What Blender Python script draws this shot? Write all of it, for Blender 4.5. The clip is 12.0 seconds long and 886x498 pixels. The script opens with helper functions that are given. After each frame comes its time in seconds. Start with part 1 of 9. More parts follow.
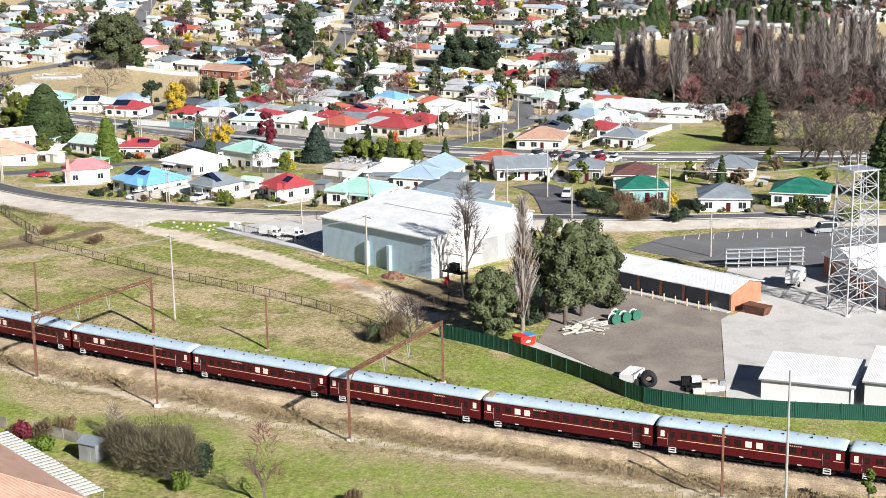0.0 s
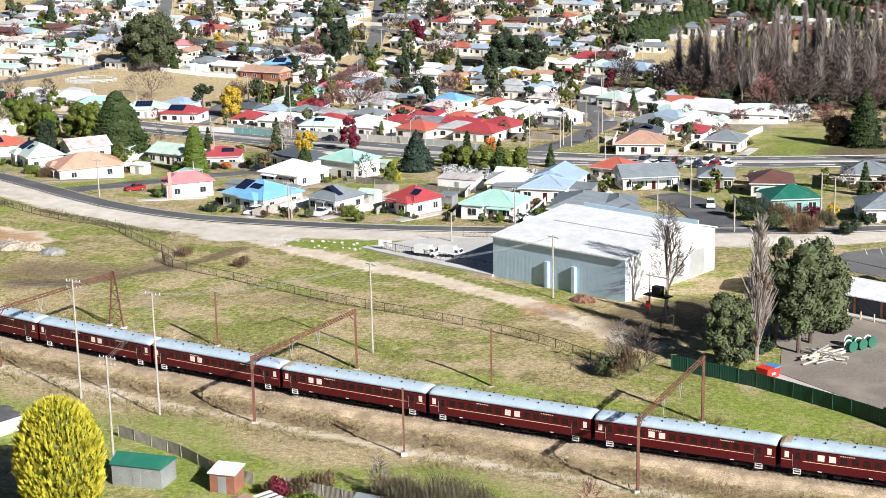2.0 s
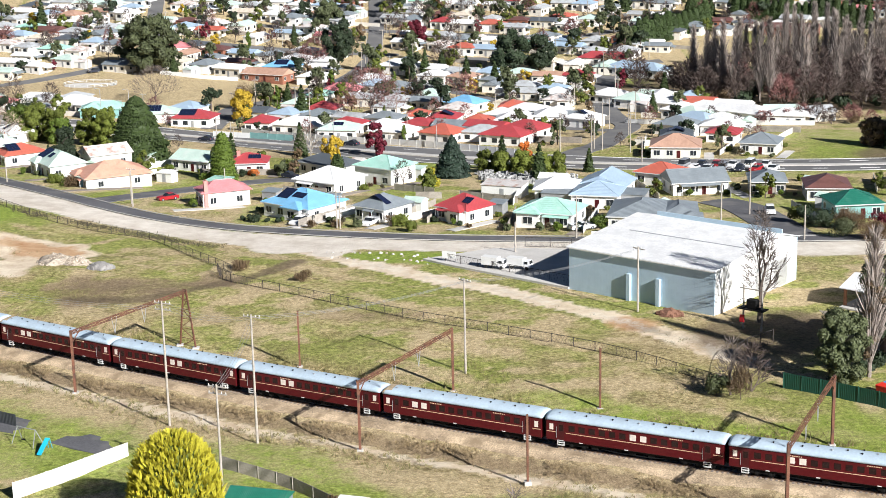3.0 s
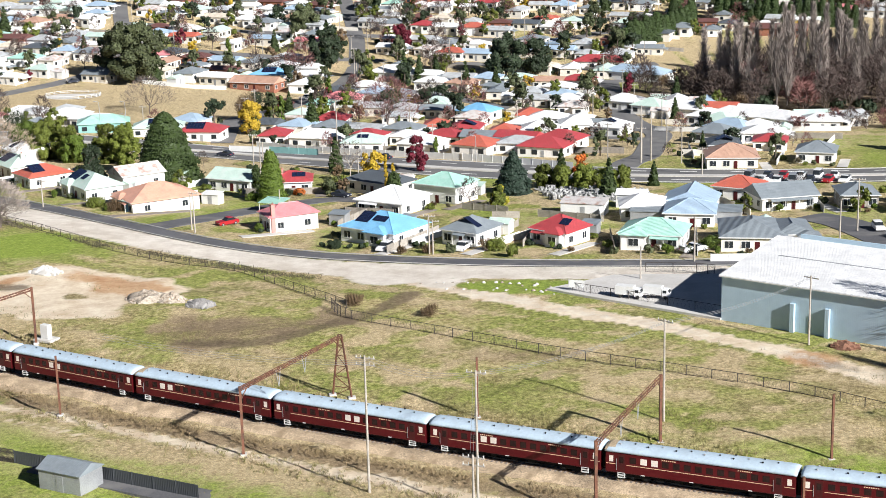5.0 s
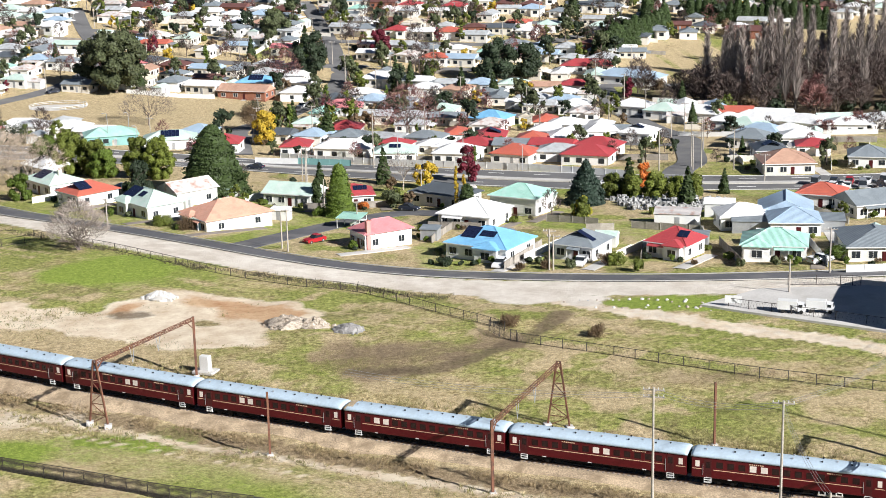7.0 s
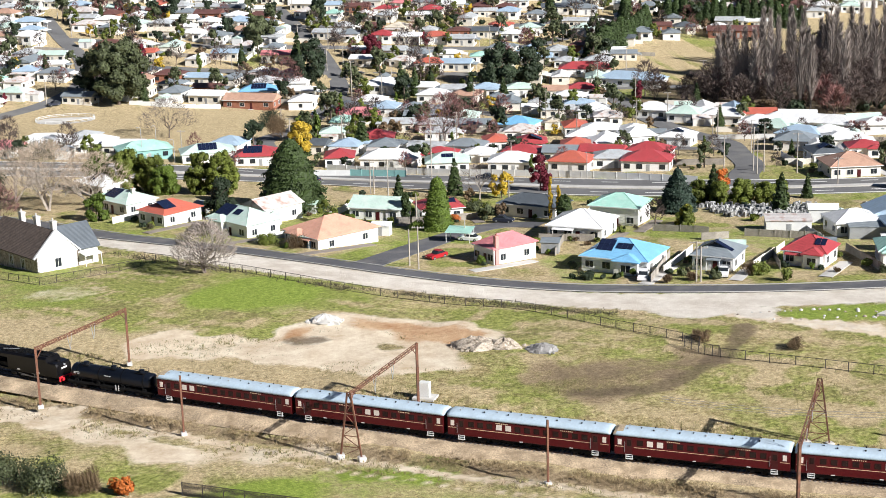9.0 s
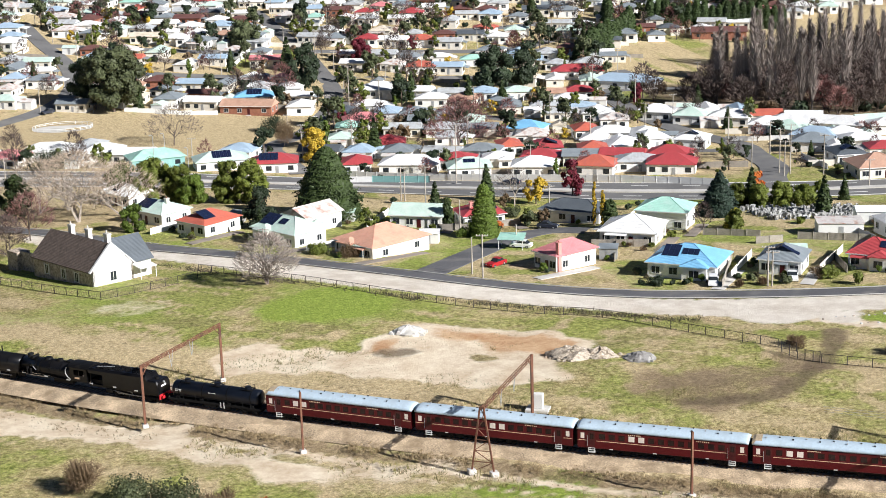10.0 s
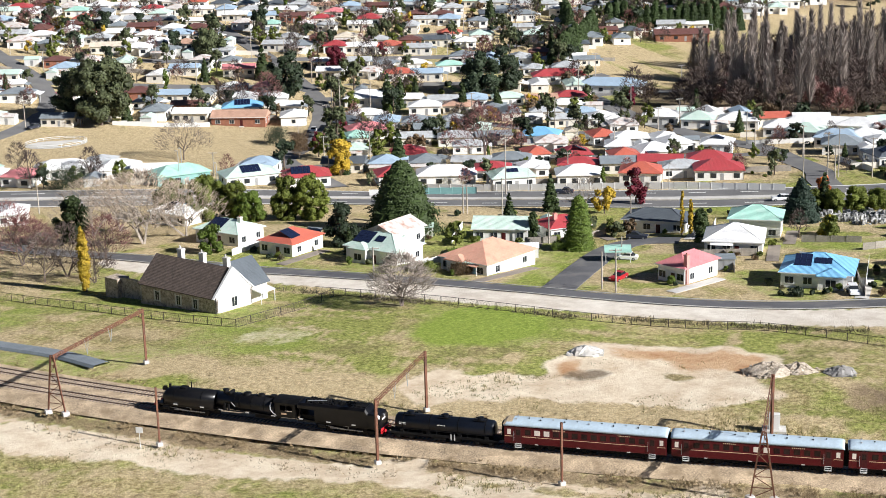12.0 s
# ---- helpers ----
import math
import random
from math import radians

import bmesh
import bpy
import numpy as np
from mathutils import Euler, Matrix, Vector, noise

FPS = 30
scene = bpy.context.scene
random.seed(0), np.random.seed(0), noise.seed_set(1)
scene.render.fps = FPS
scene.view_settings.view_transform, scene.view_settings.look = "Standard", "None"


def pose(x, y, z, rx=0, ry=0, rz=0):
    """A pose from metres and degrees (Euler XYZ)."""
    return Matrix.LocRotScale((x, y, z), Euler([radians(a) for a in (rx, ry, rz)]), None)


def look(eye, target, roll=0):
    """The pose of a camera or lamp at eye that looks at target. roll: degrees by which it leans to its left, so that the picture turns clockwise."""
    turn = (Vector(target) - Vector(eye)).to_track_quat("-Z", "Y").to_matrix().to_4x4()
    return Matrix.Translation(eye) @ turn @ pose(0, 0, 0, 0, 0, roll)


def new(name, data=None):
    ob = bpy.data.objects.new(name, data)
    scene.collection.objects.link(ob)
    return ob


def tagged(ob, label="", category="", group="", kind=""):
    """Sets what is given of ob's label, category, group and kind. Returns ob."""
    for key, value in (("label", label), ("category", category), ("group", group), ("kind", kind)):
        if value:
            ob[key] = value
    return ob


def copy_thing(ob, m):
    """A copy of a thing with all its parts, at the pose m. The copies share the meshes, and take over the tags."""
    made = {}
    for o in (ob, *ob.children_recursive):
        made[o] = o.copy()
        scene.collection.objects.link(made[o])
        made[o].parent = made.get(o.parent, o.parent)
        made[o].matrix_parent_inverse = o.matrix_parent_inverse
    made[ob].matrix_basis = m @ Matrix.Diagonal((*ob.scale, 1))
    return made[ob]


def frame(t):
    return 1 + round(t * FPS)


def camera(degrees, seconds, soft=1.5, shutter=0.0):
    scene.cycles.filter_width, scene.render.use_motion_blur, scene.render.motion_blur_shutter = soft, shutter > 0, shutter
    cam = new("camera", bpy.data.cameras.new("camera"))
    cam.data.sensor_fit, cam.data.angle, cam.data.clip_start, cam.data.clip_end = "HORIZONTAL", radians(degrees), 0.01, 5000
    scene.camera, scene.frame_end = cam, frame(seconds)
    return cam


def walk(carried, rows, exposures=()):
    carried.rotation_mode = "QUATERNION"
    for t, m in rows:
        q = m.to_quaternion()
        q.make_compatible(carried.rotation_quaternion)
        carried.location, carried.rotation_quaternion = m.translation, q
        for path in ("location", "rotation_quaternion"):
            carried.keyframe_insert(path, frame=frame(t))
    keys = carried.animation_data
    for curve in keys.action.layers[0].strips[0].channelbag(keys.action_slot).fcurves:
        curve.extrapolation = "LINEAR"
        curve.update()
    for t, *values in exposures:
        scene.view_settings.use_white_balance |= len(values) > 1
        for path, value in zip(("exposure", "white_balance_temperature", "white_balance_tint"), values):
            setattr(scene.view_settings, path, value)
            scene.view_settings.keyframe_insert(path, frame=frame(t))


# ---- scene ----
cam = camera(30.90, 12.0, soft=0.6)
# seconds, eye, yaw, pitch, roll of the drone
PATH = [
    (0.0, 0.14, 0.02, 67.93, 0.09, -13.68, -0.93),
    (0.5, -9.55, 4.32, 68.38, -0.30, -13.76, -0.98),
    (1.0, -19.03, 8.44, 68.68, -0.51, -13.80, -1.02),
    (1.5, -28.77, 13.00, 68.92, -1.05, -13.89, -1.08),
    (2.0, -38.25, 18.51, 69.09, -1.85, -13.98, -1.15),
    (2.5, -47.68, 24.18, 69.14, -2.64, -14.02, -1.21),
    (3.0, -56.60, 29.73, 69.25, -3.43, -14.07, -1.27),
    (5.0, -92.42, 52.11, 70.96, -7.29, -14.28, -1.41),
    (5.5, -102.42, 57.04, 71.01, -8.47, -14.27, -1.40),
    (6.0, -112.91, 61.55, 71.26, -9.70, -14.27, -1.36),
    (6.5, -123.67, 65.75, 71.69, -10.91, -14.30, -1.41),
    (7.0, -134.57, 69.49, 72.32, -12.07, -14.35, -1.31),
    (9.0, -181.27, 84.55, 76.44, -16.86, -14.60, -1.53),
    (9.5, -193.09, 89.63, 77.23, -18.22, -14.63, -1.59),
    (10.0, -204.69, 95.59, 77.79, -19.61, -14.65, -1.62),
    (10.5, -216.18, 102.16, 78.37, -21.06, -14.69, -1.60),
    (11.0, -227.74, 108.67, 78.91, -22.55, -14.69, -1.62),
    (11.5, -239.23, 115.68, 79.66, -24.03, -14.72, -1.59),
    (12.0, -250.61, 123.04, 80.54, -25.46, -14.81, -1.59),
]


def drone(x, y, z, yaw, pitch, roll):
    a, p = radians(yaw), radians(pitch)
    ahead = Vector((-math.sin(a) * math.cos(p), math.cos(a) * math.cos(p), math.sin(p)))
    return look((x, y, z), Vector((x, y, z)) + ahead * 100, roll)


walk(cam, [(row[0], drone(*row[1:])) for row in PATH])

# ---- light ----
SUN_AZ, SUN_EL = radians(126.5), radians(29)  # way in which shadows fall, and height of the sun
world = bpy.data.worlds.new("world")
scene.world = world
world.use_nodes = True
_n = world.node_tree.nodes
sky = _n.new("ShaderNodeTexSky")
sky.sky_type, sky.sun_disc = "NISHITA", False
sky.altitude, sky.air_density, sky.dust_density = 920, 0.32, 0.05
sky.sun_elevation, sky.sun_rotation = SUN_EL, math.atan2(-math.cos(SUN_AZ), -math.sin(SUN_AZ))
world.node_tree.links.new(sky.outputs[0], _n["Background"].inputs[0])
_n["Background"].inputs[1].default_value = 0.05
sun = new("sun", bpy.data.lights.new("sun", "SUN"))
sun.data.energy, sun.data.angle, sun.data.color = 5.0, radians(0.53), (1.0, 0.985, 0.975)
_to = Vector((math.cos(SUN_AZ) * math.cos(SUN_EL), math.sin(SUN_AZ) * math.cos(SUN_EL), -math.sin(SUN_EL)))
sun.rotation_mode = "QUATERNION"
sun.rotation_quaternion = _to.to_track_quat("-Z", "Y")
scene.view_settings.exposure = 0.80


# ---- materials ----
def surface(name, colour, rough=0.6, metal=0.0, amount=0.22, scale=0.5, fine=6.0, bump=0.15, vary=0.0, stripes=None, dirt=None, gloss=0.4):
    """A surface with two scales of wear; stripes: (axis, waves per metre, depth) for sheeting and boards; dirt: a second colour in blotches."""
    m = bpy.data.materials.new(name)
    m.use_nodes = True
    nt = m.node_tree
    n, link = nt.nodes, nt.links.new
    shader = n["Principled BSDF"]
    where = n.new("ShaderNodeTexCoord").outputs["Object"]
    big, small = n.new("ShaderNodeTexNoise"), n.new("ShaderNodeTexNoise")
    big.inputs["Scale"].default_value, small.inputs["Scale"].default_value = scale, fine
    big.inputs["Detail"].default_value, small.inputs["Detail"].default_value = 5, 3
    link(where, big.inputs["Vector"]), link(where, small.inputs["Vector"])
    add = n.new("ShaderNodeMath")
    add.operation = "ADD"
    link(big.outputs["Fac"], add.inputs[0]), link(small.outputs["Fac"], add.inputs[1])
    ramp = n.new("ShaderNodeMapRange")
    ramp.inputs["From Min"].default_value, ramp.inputs["From Max"].default_value = 0.7, 1.3
    ramp.inputs["To Min"].default_value, ramp.inputs["To Max"].default_value = 1 - amount, 1 + amount
    link(add.outputs[0], ramp.inputs["Value"])
    tint = n.new("ShaderNodeHueSaturation")
    tint.inputs["Color"].default_value = (*colour, 1)
    value = ramp.outputs["Result"]
    if vary:
        info, spread = n.new("ShaderNodeObjectInfo"), n.new("ShaderNodeMapRange")
        spread.inputs["To Min"].default_value, spread.inputs["To Max"].default_value = 1 - vary, 1 + vary
        link(info.outputs["Random"], spread.inputs["Value"])
        times_ = n.new("ShaderNodeMath")
        times_.operation = "MULTIPLY"
        link(value, times_.inputs[0]), link(spread.outputs["Result"], times_.inputs[1])
        value = times_.outputs[0]
    link(value, tint.inputs["Value"])
    out = tint.outputs["Color"]
    if dirt:
        mix, blot, cut = n.new("ShaderNodeMix"), n.new("ShaderNodeTexNoise"), n.new("ShaderNodeMapRange")
        mix.data_type = "RGBA"
        blot.inputs["Scale"].default_value, blot.inputs["Detail"].default_value = scale * 1.7, 8
        cut.inputs["From Min"].default_value, cut.inputs["From Max"].default_value = 0.5, 0.68
        link(where, blot.inputs["Vector"]), link(blot.outputs["Fac"], cut.inputs["Value"])
        link(cut.outputs["Result"], mix.inputs["Factor"]), link(out, mix.inputs["A"])
        mix.inputs["B"].default_value = (*dirt, 1)
        out = mix.outputs["Result"]
    link(out, shader.inputs["Base Color"])
    shader.inputs["Roughness"].default_value, shader.inputs["Metallic"].default_value = rough, metal
    shader.inputs["Specular IOR Level"].default_value = gloss
    relief = n.new("ShaderNodeBump")
    relief.inputs["Strength"].default_value, relief.inputs["Distance"].default_value = bump, 0.05
    height = small.outputs["Fac"]
    if stripes:
        axis, waves, depth = stripes
        wave = n.new("ShaderNodeTexWave")
        wave.bands_direction, wave.wave_profile = axis, "SIN"
        wave.inputs["Scale"].default_value = waves * 0.314
        link(where, wave.inputs["Vector"])
        mixed = n.new("ShaderNodeMath")
        mixed.operation, mixed.inputs[1].default_value = "MULTIPLY", depth
        link(wave.outputs["Fac"], mixed.inputs[0])
        height = mixed.outputs[0]
        relief.inputs["Strength"].default_value = 0.5
    link(height, relief.inputs["Height"]), link(relief.outputs[0], shader.inputs["Normal"])
    return m


def sheet_iron(name, colour, dirt=None):
    return surface(name, colour, 0.42, 0.0, 0.14, 0.35, 3.0, stripes=("X", 5.0, 1.0), dirt=dirt)


ASPHALT = surface("asphalt", (0.105, 0.105, 0.112), 0.85, amount=0.25, scale=0.12, fine=4, dirt=(0.17, 0.165, 0.16))
PALE_ASPHALT = surface("pale_asphalt", (0.15, 0.148, 0.148), 0.85, amount=0.2, scale=0.08, fine=3, dirt=(0.19, 0.185, 0.175))
CONCRETE = surface("concrete", (0.55, 0.53, 0.50), 0.8, amount=0.12, scale=0.15, fine=3, dirt=(0.46, 0.44, 0.40))
MARKING = surface("road_paint", (0.75, 0.75, 0.72), 0.7, amount=0.2, fine=8)
KERB = surface("kerb_concrete", (0.45, 0.44, 0.41), 0.8)
BALLAST = surface("ballast", (0.43, 0.33, 0.22), 0.95, amount=0.55, scale=0.3, fine=5, bump=0.9, dirt=(0.27, 0.20, 0.125))
RAIL = surface("rail_steel", (0.16, 0.11, 0.085), 0.45, 0.7, 0.2, 0.5, 8)
SLEEPER = surface("sleeper", (0.20, 0.165, 0.14), 0.9, vary=0.25)
RUST = surface("rusted_steel", (0.19, 0.085, 0.052), 0.75, 0.2, 0.35, 0.6, 7, dirt=(0.10, 0.055, 0.042))
LOCO = surface("black_engine_paint", (0.005, 0.005, 0.006), 0.28, 0.0, 0.4, 0.5, 5, 0.04, dirt=(0.008, 0.0075, 0.0075), gloss=0.3)
LOCO_DULL = surface("sooty_black_iron", (0.006, 0.006, 0.0065), 0.55, 0.0, 0.4, 0.6, 6, 0.1, dirt=(0.011, 0.010, 0.009), gloss=0.15)
TANK = surface("tank_blue_black", (0.005, 0.007, 0.012), 0.3, 0.0, 0.35, 0.5, 5, 0.04, gloss=0.3)
UNDER = surface("underframe_black", (0.010, 0.010, 0.010), 0.75, 0.0, 0.4, 0.8, 6, gloss=0.15)
SIGNAL_RED = surface("buffer_beam_red", (0.55, 0.02, 0.03), 0.45)
CARRIAGE_RED = surface("carriage_red", (0.088, 0.006, 0.009), 0.35, 0.0, 0.15, 0.4, 4, 0.05, gloss=0.3)
CARRIAGE_DARK = surface("carriage_red_dark", (0.06, 0.007, 0.009), 0.4)
CARRIAGE_ROOF = surface("carriage_roof_silver", (0.43, 0.53, 0.61), 0.5, 0.0, 0.12, 0.25, 3, dirt=(0.38, 0.46, 0.52))
ROOF_RUST = surface("carriage_roof_stain", (0.42, 0.33, 0.22), 0.6, amount=0.35)
CREAM = surface("cream_line", (0.72, 0.5, 0.33), 0.5)
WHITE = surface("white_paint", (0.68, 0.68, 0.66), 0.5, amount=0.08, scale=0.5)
BLIND = surface("cream_blind", (0.78, 0.70, 0.62), 0.7, amount=0.1)
CARRIAGE_GLASS = surface("dark_carriage_glass", (0.022, 0.009, 0.009), 0.15, 0.0, 0.3, bump=0.0, gloss=0.3)
GLASS = surface("window_glass", (0.025, 0.03, 0.035), 0.08, 0.0, 0.2, bump=0.0)
SOLAR = surface("solar_glass", (0.012, 0.018, 0.045), 0.15, 0.0, 0.3, 2, 9, bump=0.0)
GREY_METAL = surface("grey_metal", (0.34, 0.35, 0.36), 0.45, 0.3)
GALV = surface("galvanised_steel", (0.55, 0.56, 0.57), 0.4, 0.5, 0.15)
RUBBER = surface("tyre_rubber", (0.02, 0.02, 0.02), 0.8)
POLE = surface("grey_timber_pole", (0.40, 0.36, 0.31), 0.85, amount=0.3, scale=1.2, fine=9)
WIRE = surface("wire", (0.30, 0.30, 0.30), 0.5, 0.3)
FENCE_WIRE = surface("dark_fence_steel", (0.06, 0.05, 0.045), 0.7, 0.2)
GREEN_FENCE = surface("dark_green_fence_sheet", (0.012, 0.07, 0.048), 0.5, amount=0.15, stripes=("X", 4.0, 1.0))
PALING = surface("grey_paling", (0.32, 0.29, 0.25), 0.9, amount=0.3, stripes=("X", 6.0, 1.0), vary=0.2)
BRICK = surface("red_brick", (0.31, 0.13, 0.082), 0.9, amount=0.25, scale=1.0, fine=9, stripes=("Z", 12.0, 1.0))
TAN_BRICK = surface("tan_orange_brick", (0.44, 0.20, 0.115), 0.9, amount=0.25, scale=1.0, fine=9, stripes=("Z", 12.0, 1.0))
STONE = surface("rough_stone", (0.42, 0.35, 0.28), 0.9, amount=0.45, scale=1.2, fine=4, bump=0.5, dirt=(0.2, 0.16, 0.13))
BARK = surface("bark", (0.13, 0.10, 0.08), 0.95, amount=0.4, scale=2, fine=12, bump=0.5)
PALE_BARK = surface("pale_bark", (0.38, 0.33, 0.28), 0.9, amount=0.35, scale=2, fine=10, bump=0.4)
TWIG = surface("grey_brown_twigs", (0.175, 0.142, 0.125), 0.95, amount=0.35, scale=0.4, fine=4, vary=0.2)
TWIG_DARK = surface("dark_brown_twigs", (0.088, 0.064, 0.055), 0.95, amount=0.4, scale=0.4, fine=4, vary=0.25)
POPLAR = surface("grey_poplar_shoots", (0.29, 0.245, 0.215), 0.95, amount=0.35, scale=0.3, fine=4, vary=0.25)
TAN_TWIG = surface("tan_twigs", (0.40, 0.32, 0.245), 0.95, amount=0.35, scale=0.5, fine=5)
DUSTY = surface("dusty_asphalt", (0.235, 0.20, 0.17), 0.9, amount=0.25, scale=0.1, fine=3, dirt=(0.31, 0.265, 0.215))
TWIG_RED = surface("reddish_twigs", (0.20, 0.095, 0.085), 0.95, amount=0.35, scale=0.4, fine=4, vary=0.2)
WALL_WHITE = surface("white_weatherboard", (0.80, 0.79, 0.76), 0.55, amount=0.06, scale=0.4, fine=3, stripes=("Z", 6.0, 0.7), vary=0.05)
WALL_CREAM = surface("cream_weatherboard", (0.72, 0.68, 0.60), 0.6, amount=0.08, scale=0.4, fine=3, stripes=("Z", 6.0, 0.7), vary=0.08)
WALL_GREY = surface("grey_fibro_wall", (0.55, 0.55, 0.53), 0.7, amount=0.1, scale=0.4, fine=3, vary=0.15)
WALL_PINK = surface("pink_rendered_wall", (0.60, 0.26, 0.23), 0.7, amount=0.12)
WALL_TEAL = surface("teal_weatherboard", (0.22, 0.42, 0.40), 0.6, amount=0.1, stripes=("Z", 6.0, 0.7))
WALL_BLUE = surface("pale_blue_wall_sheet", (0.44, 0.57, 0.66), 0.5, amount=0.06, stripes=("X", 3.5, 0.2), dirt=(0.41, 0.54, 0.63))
ROOFS = {
    "red": sheet_iron("red_roof_iron", (0.42, 0.065, 0.072), (0.36, 0.07, 0.072)),
    "orange": sheet_iron("orange_red_roof_iron", (0.52, 0.135, 0.09), (0.45, 0.13, 0.10)),
    "pink": sheet_iron("faded_pink_roof_iron", (0.66, 0.24, 0.25), (0.6, 0.2, 0.21)),
    "salmon": sheet_iron("salmon_roof_tiles", (0.70, 0.38, 0.27), (0.62, 0.30, 0.22)),
    "blue": sheet_iron("sky_blue_roof_iron", (0.20, 0.46, 0.70)),
    "paleblue": sheet_iron("pale_blue_roof_iron", (0.36, 0.47, 0.58)),
    "grey": sheet_iron("grey_roof_iron", (0.22, 0.25, 0.27), (0.26, 0.29, 0.31)),
    "darkgrey": sheet_iron("charcoal_roof_iron", (0.10, 0.115, 0.13)),
    "mint": sheet_iron("mint_green_roof_iron", (0.36, 0.62, 0.52), (0.45, 0.65, 0.57)),
    "palegreen": sheet_iron("pale_green_roof_iron", (0.52, 0.66, 0.58), (0.6, 0.68, 0.62)),
    "green": sheet_iron("dark_green_roof_iron", (0.02, 0.155, 0.105), (0.05, 0.19, 0.14)),
    "galv": sheet_iron("weathered_galvanised_iron", (0.47, 0.49, 0.50), (0.36, 0.35, 0.34)),
    "white": sheet_iron("white_roof_iron", (0.80, 0.80, 0.79), (0.70, 0.70, 0.69)),
    "cream": sheet_iron("cream_roof_iron", (0.70, 0.62, 0.50), (0.55, 0.46, 0.36)),
    "tan": sheet_iron("tan_roof_tiles", (0.50, 0.31, 0.225), (0.42, 0.25, 0.18)),
    "brown": sheet_iron("brown_tile_roof", (0.16, 0.075, 0.065), (0.12, 0.06, 0.05)),
    "rust": sheet_iron("rusty_pale_roof_iron", (0.62, 0.58, 0.55), (0.40, 0.22, 0.16)),
    "shingle": surface("weathered_brown_shingles", (0.12, 0.09, 0.075), 0.9, amount=0.35, scale=1.2, fine=5, stripes=("Z", 5.0, 1.0), dirt=(0.075, 0.06, 0.05)),
}


def leaf_material(name, colour, spread=0.45):
    m = bpy.data.materials.new(name)
    m.use_nodes = True
    n, link = m.node_tree.nodes, m.node_tree.links.new
    shader = n["Principled BSDF"]
    geo, info = n.new("ShaderNodeNewGeometry"), n.new("ShaderNodeObjectInfo")
    add, span, tint = n.new("ShaderNodeMath"), n.new("ShaderNodeMapRange"), n.new("ShaderNodeHueSaturation")
    link(geo.outputs["Random Per Island"], add.inputs[0]), link(info.outputs["Random"], add.inputs[1])
    span.inputs["From Max"].default_value = 2
    span.inputs["To Min"].default_value, span.inputs["To Max"].default_value = 1 - spread, 1 + spread
    link(add.outputs[0], span.inputs["Value"]), link(span.outputs["Result"], tint.inputs["Value"])
    tint.inputs["Color"].default_value = (*colour, 1)
    link(tint.outputs["Color"], shader.inputs["Base Color"])
    shader.inputs["Roughness"].default_value = 0.6
    shader.inputs["Specular IOR Level"].default_value = 0.25
    return m


LEAF = {
    "conifer": leaf_material("dark_conifer_needles", (0.034, 0.052, 0.015)),
    "bluepine": leaf_material("blue_green_needles", (0.030, 0.052, 0.035)),
    "cypress": leaf_material("bright_cypress_leaves", (0.085, 0.125, 0.018)),
    "hedge": leaf_material("deep_green_hedge_leaves", (0.042, 0.066, 0.020)),
    "olive": leaf_material("olive_cypress_leaves", (0.108, 0.130, 0.022)),
    "gum": leaf_material("grey_green_gum_leaves", (0.078, 0.092, 0.042), 0.6),
    "dark": leaf_material("dark_evergreen_leaves", (0.028, 0.042, 0.021)),
    "yellow": leaf_material("yellow_autumn_leaves", (0.42, 0.29, 0.03)),
    "gold": leaf_material("gold_green_conifer_leaves", (0.40, 0.36, 0.035), 0.6),
    "red": leaf_material("crimson_autumn_leaves", (0.13, 0.016, 0.028)),
    "orange": leaf_material("orange_autumn_leaves", (0.42, 0.12, 0.025)),
    "brown": leaf_material("dry_brown_leaves", (0.155, 0.105, 0.06)),
    "tussock": leaf_material("olive_grass_blades", (0.23, 0.205, 0.085), 0.6),
    "grass": leaf_material("dry_grass_blades", (0.30, 0.225, 0.125), 0.6),
    "brush": leaf_material("dark_dry_brush", (0.115, 0.10, 0.06), 0.6),
}


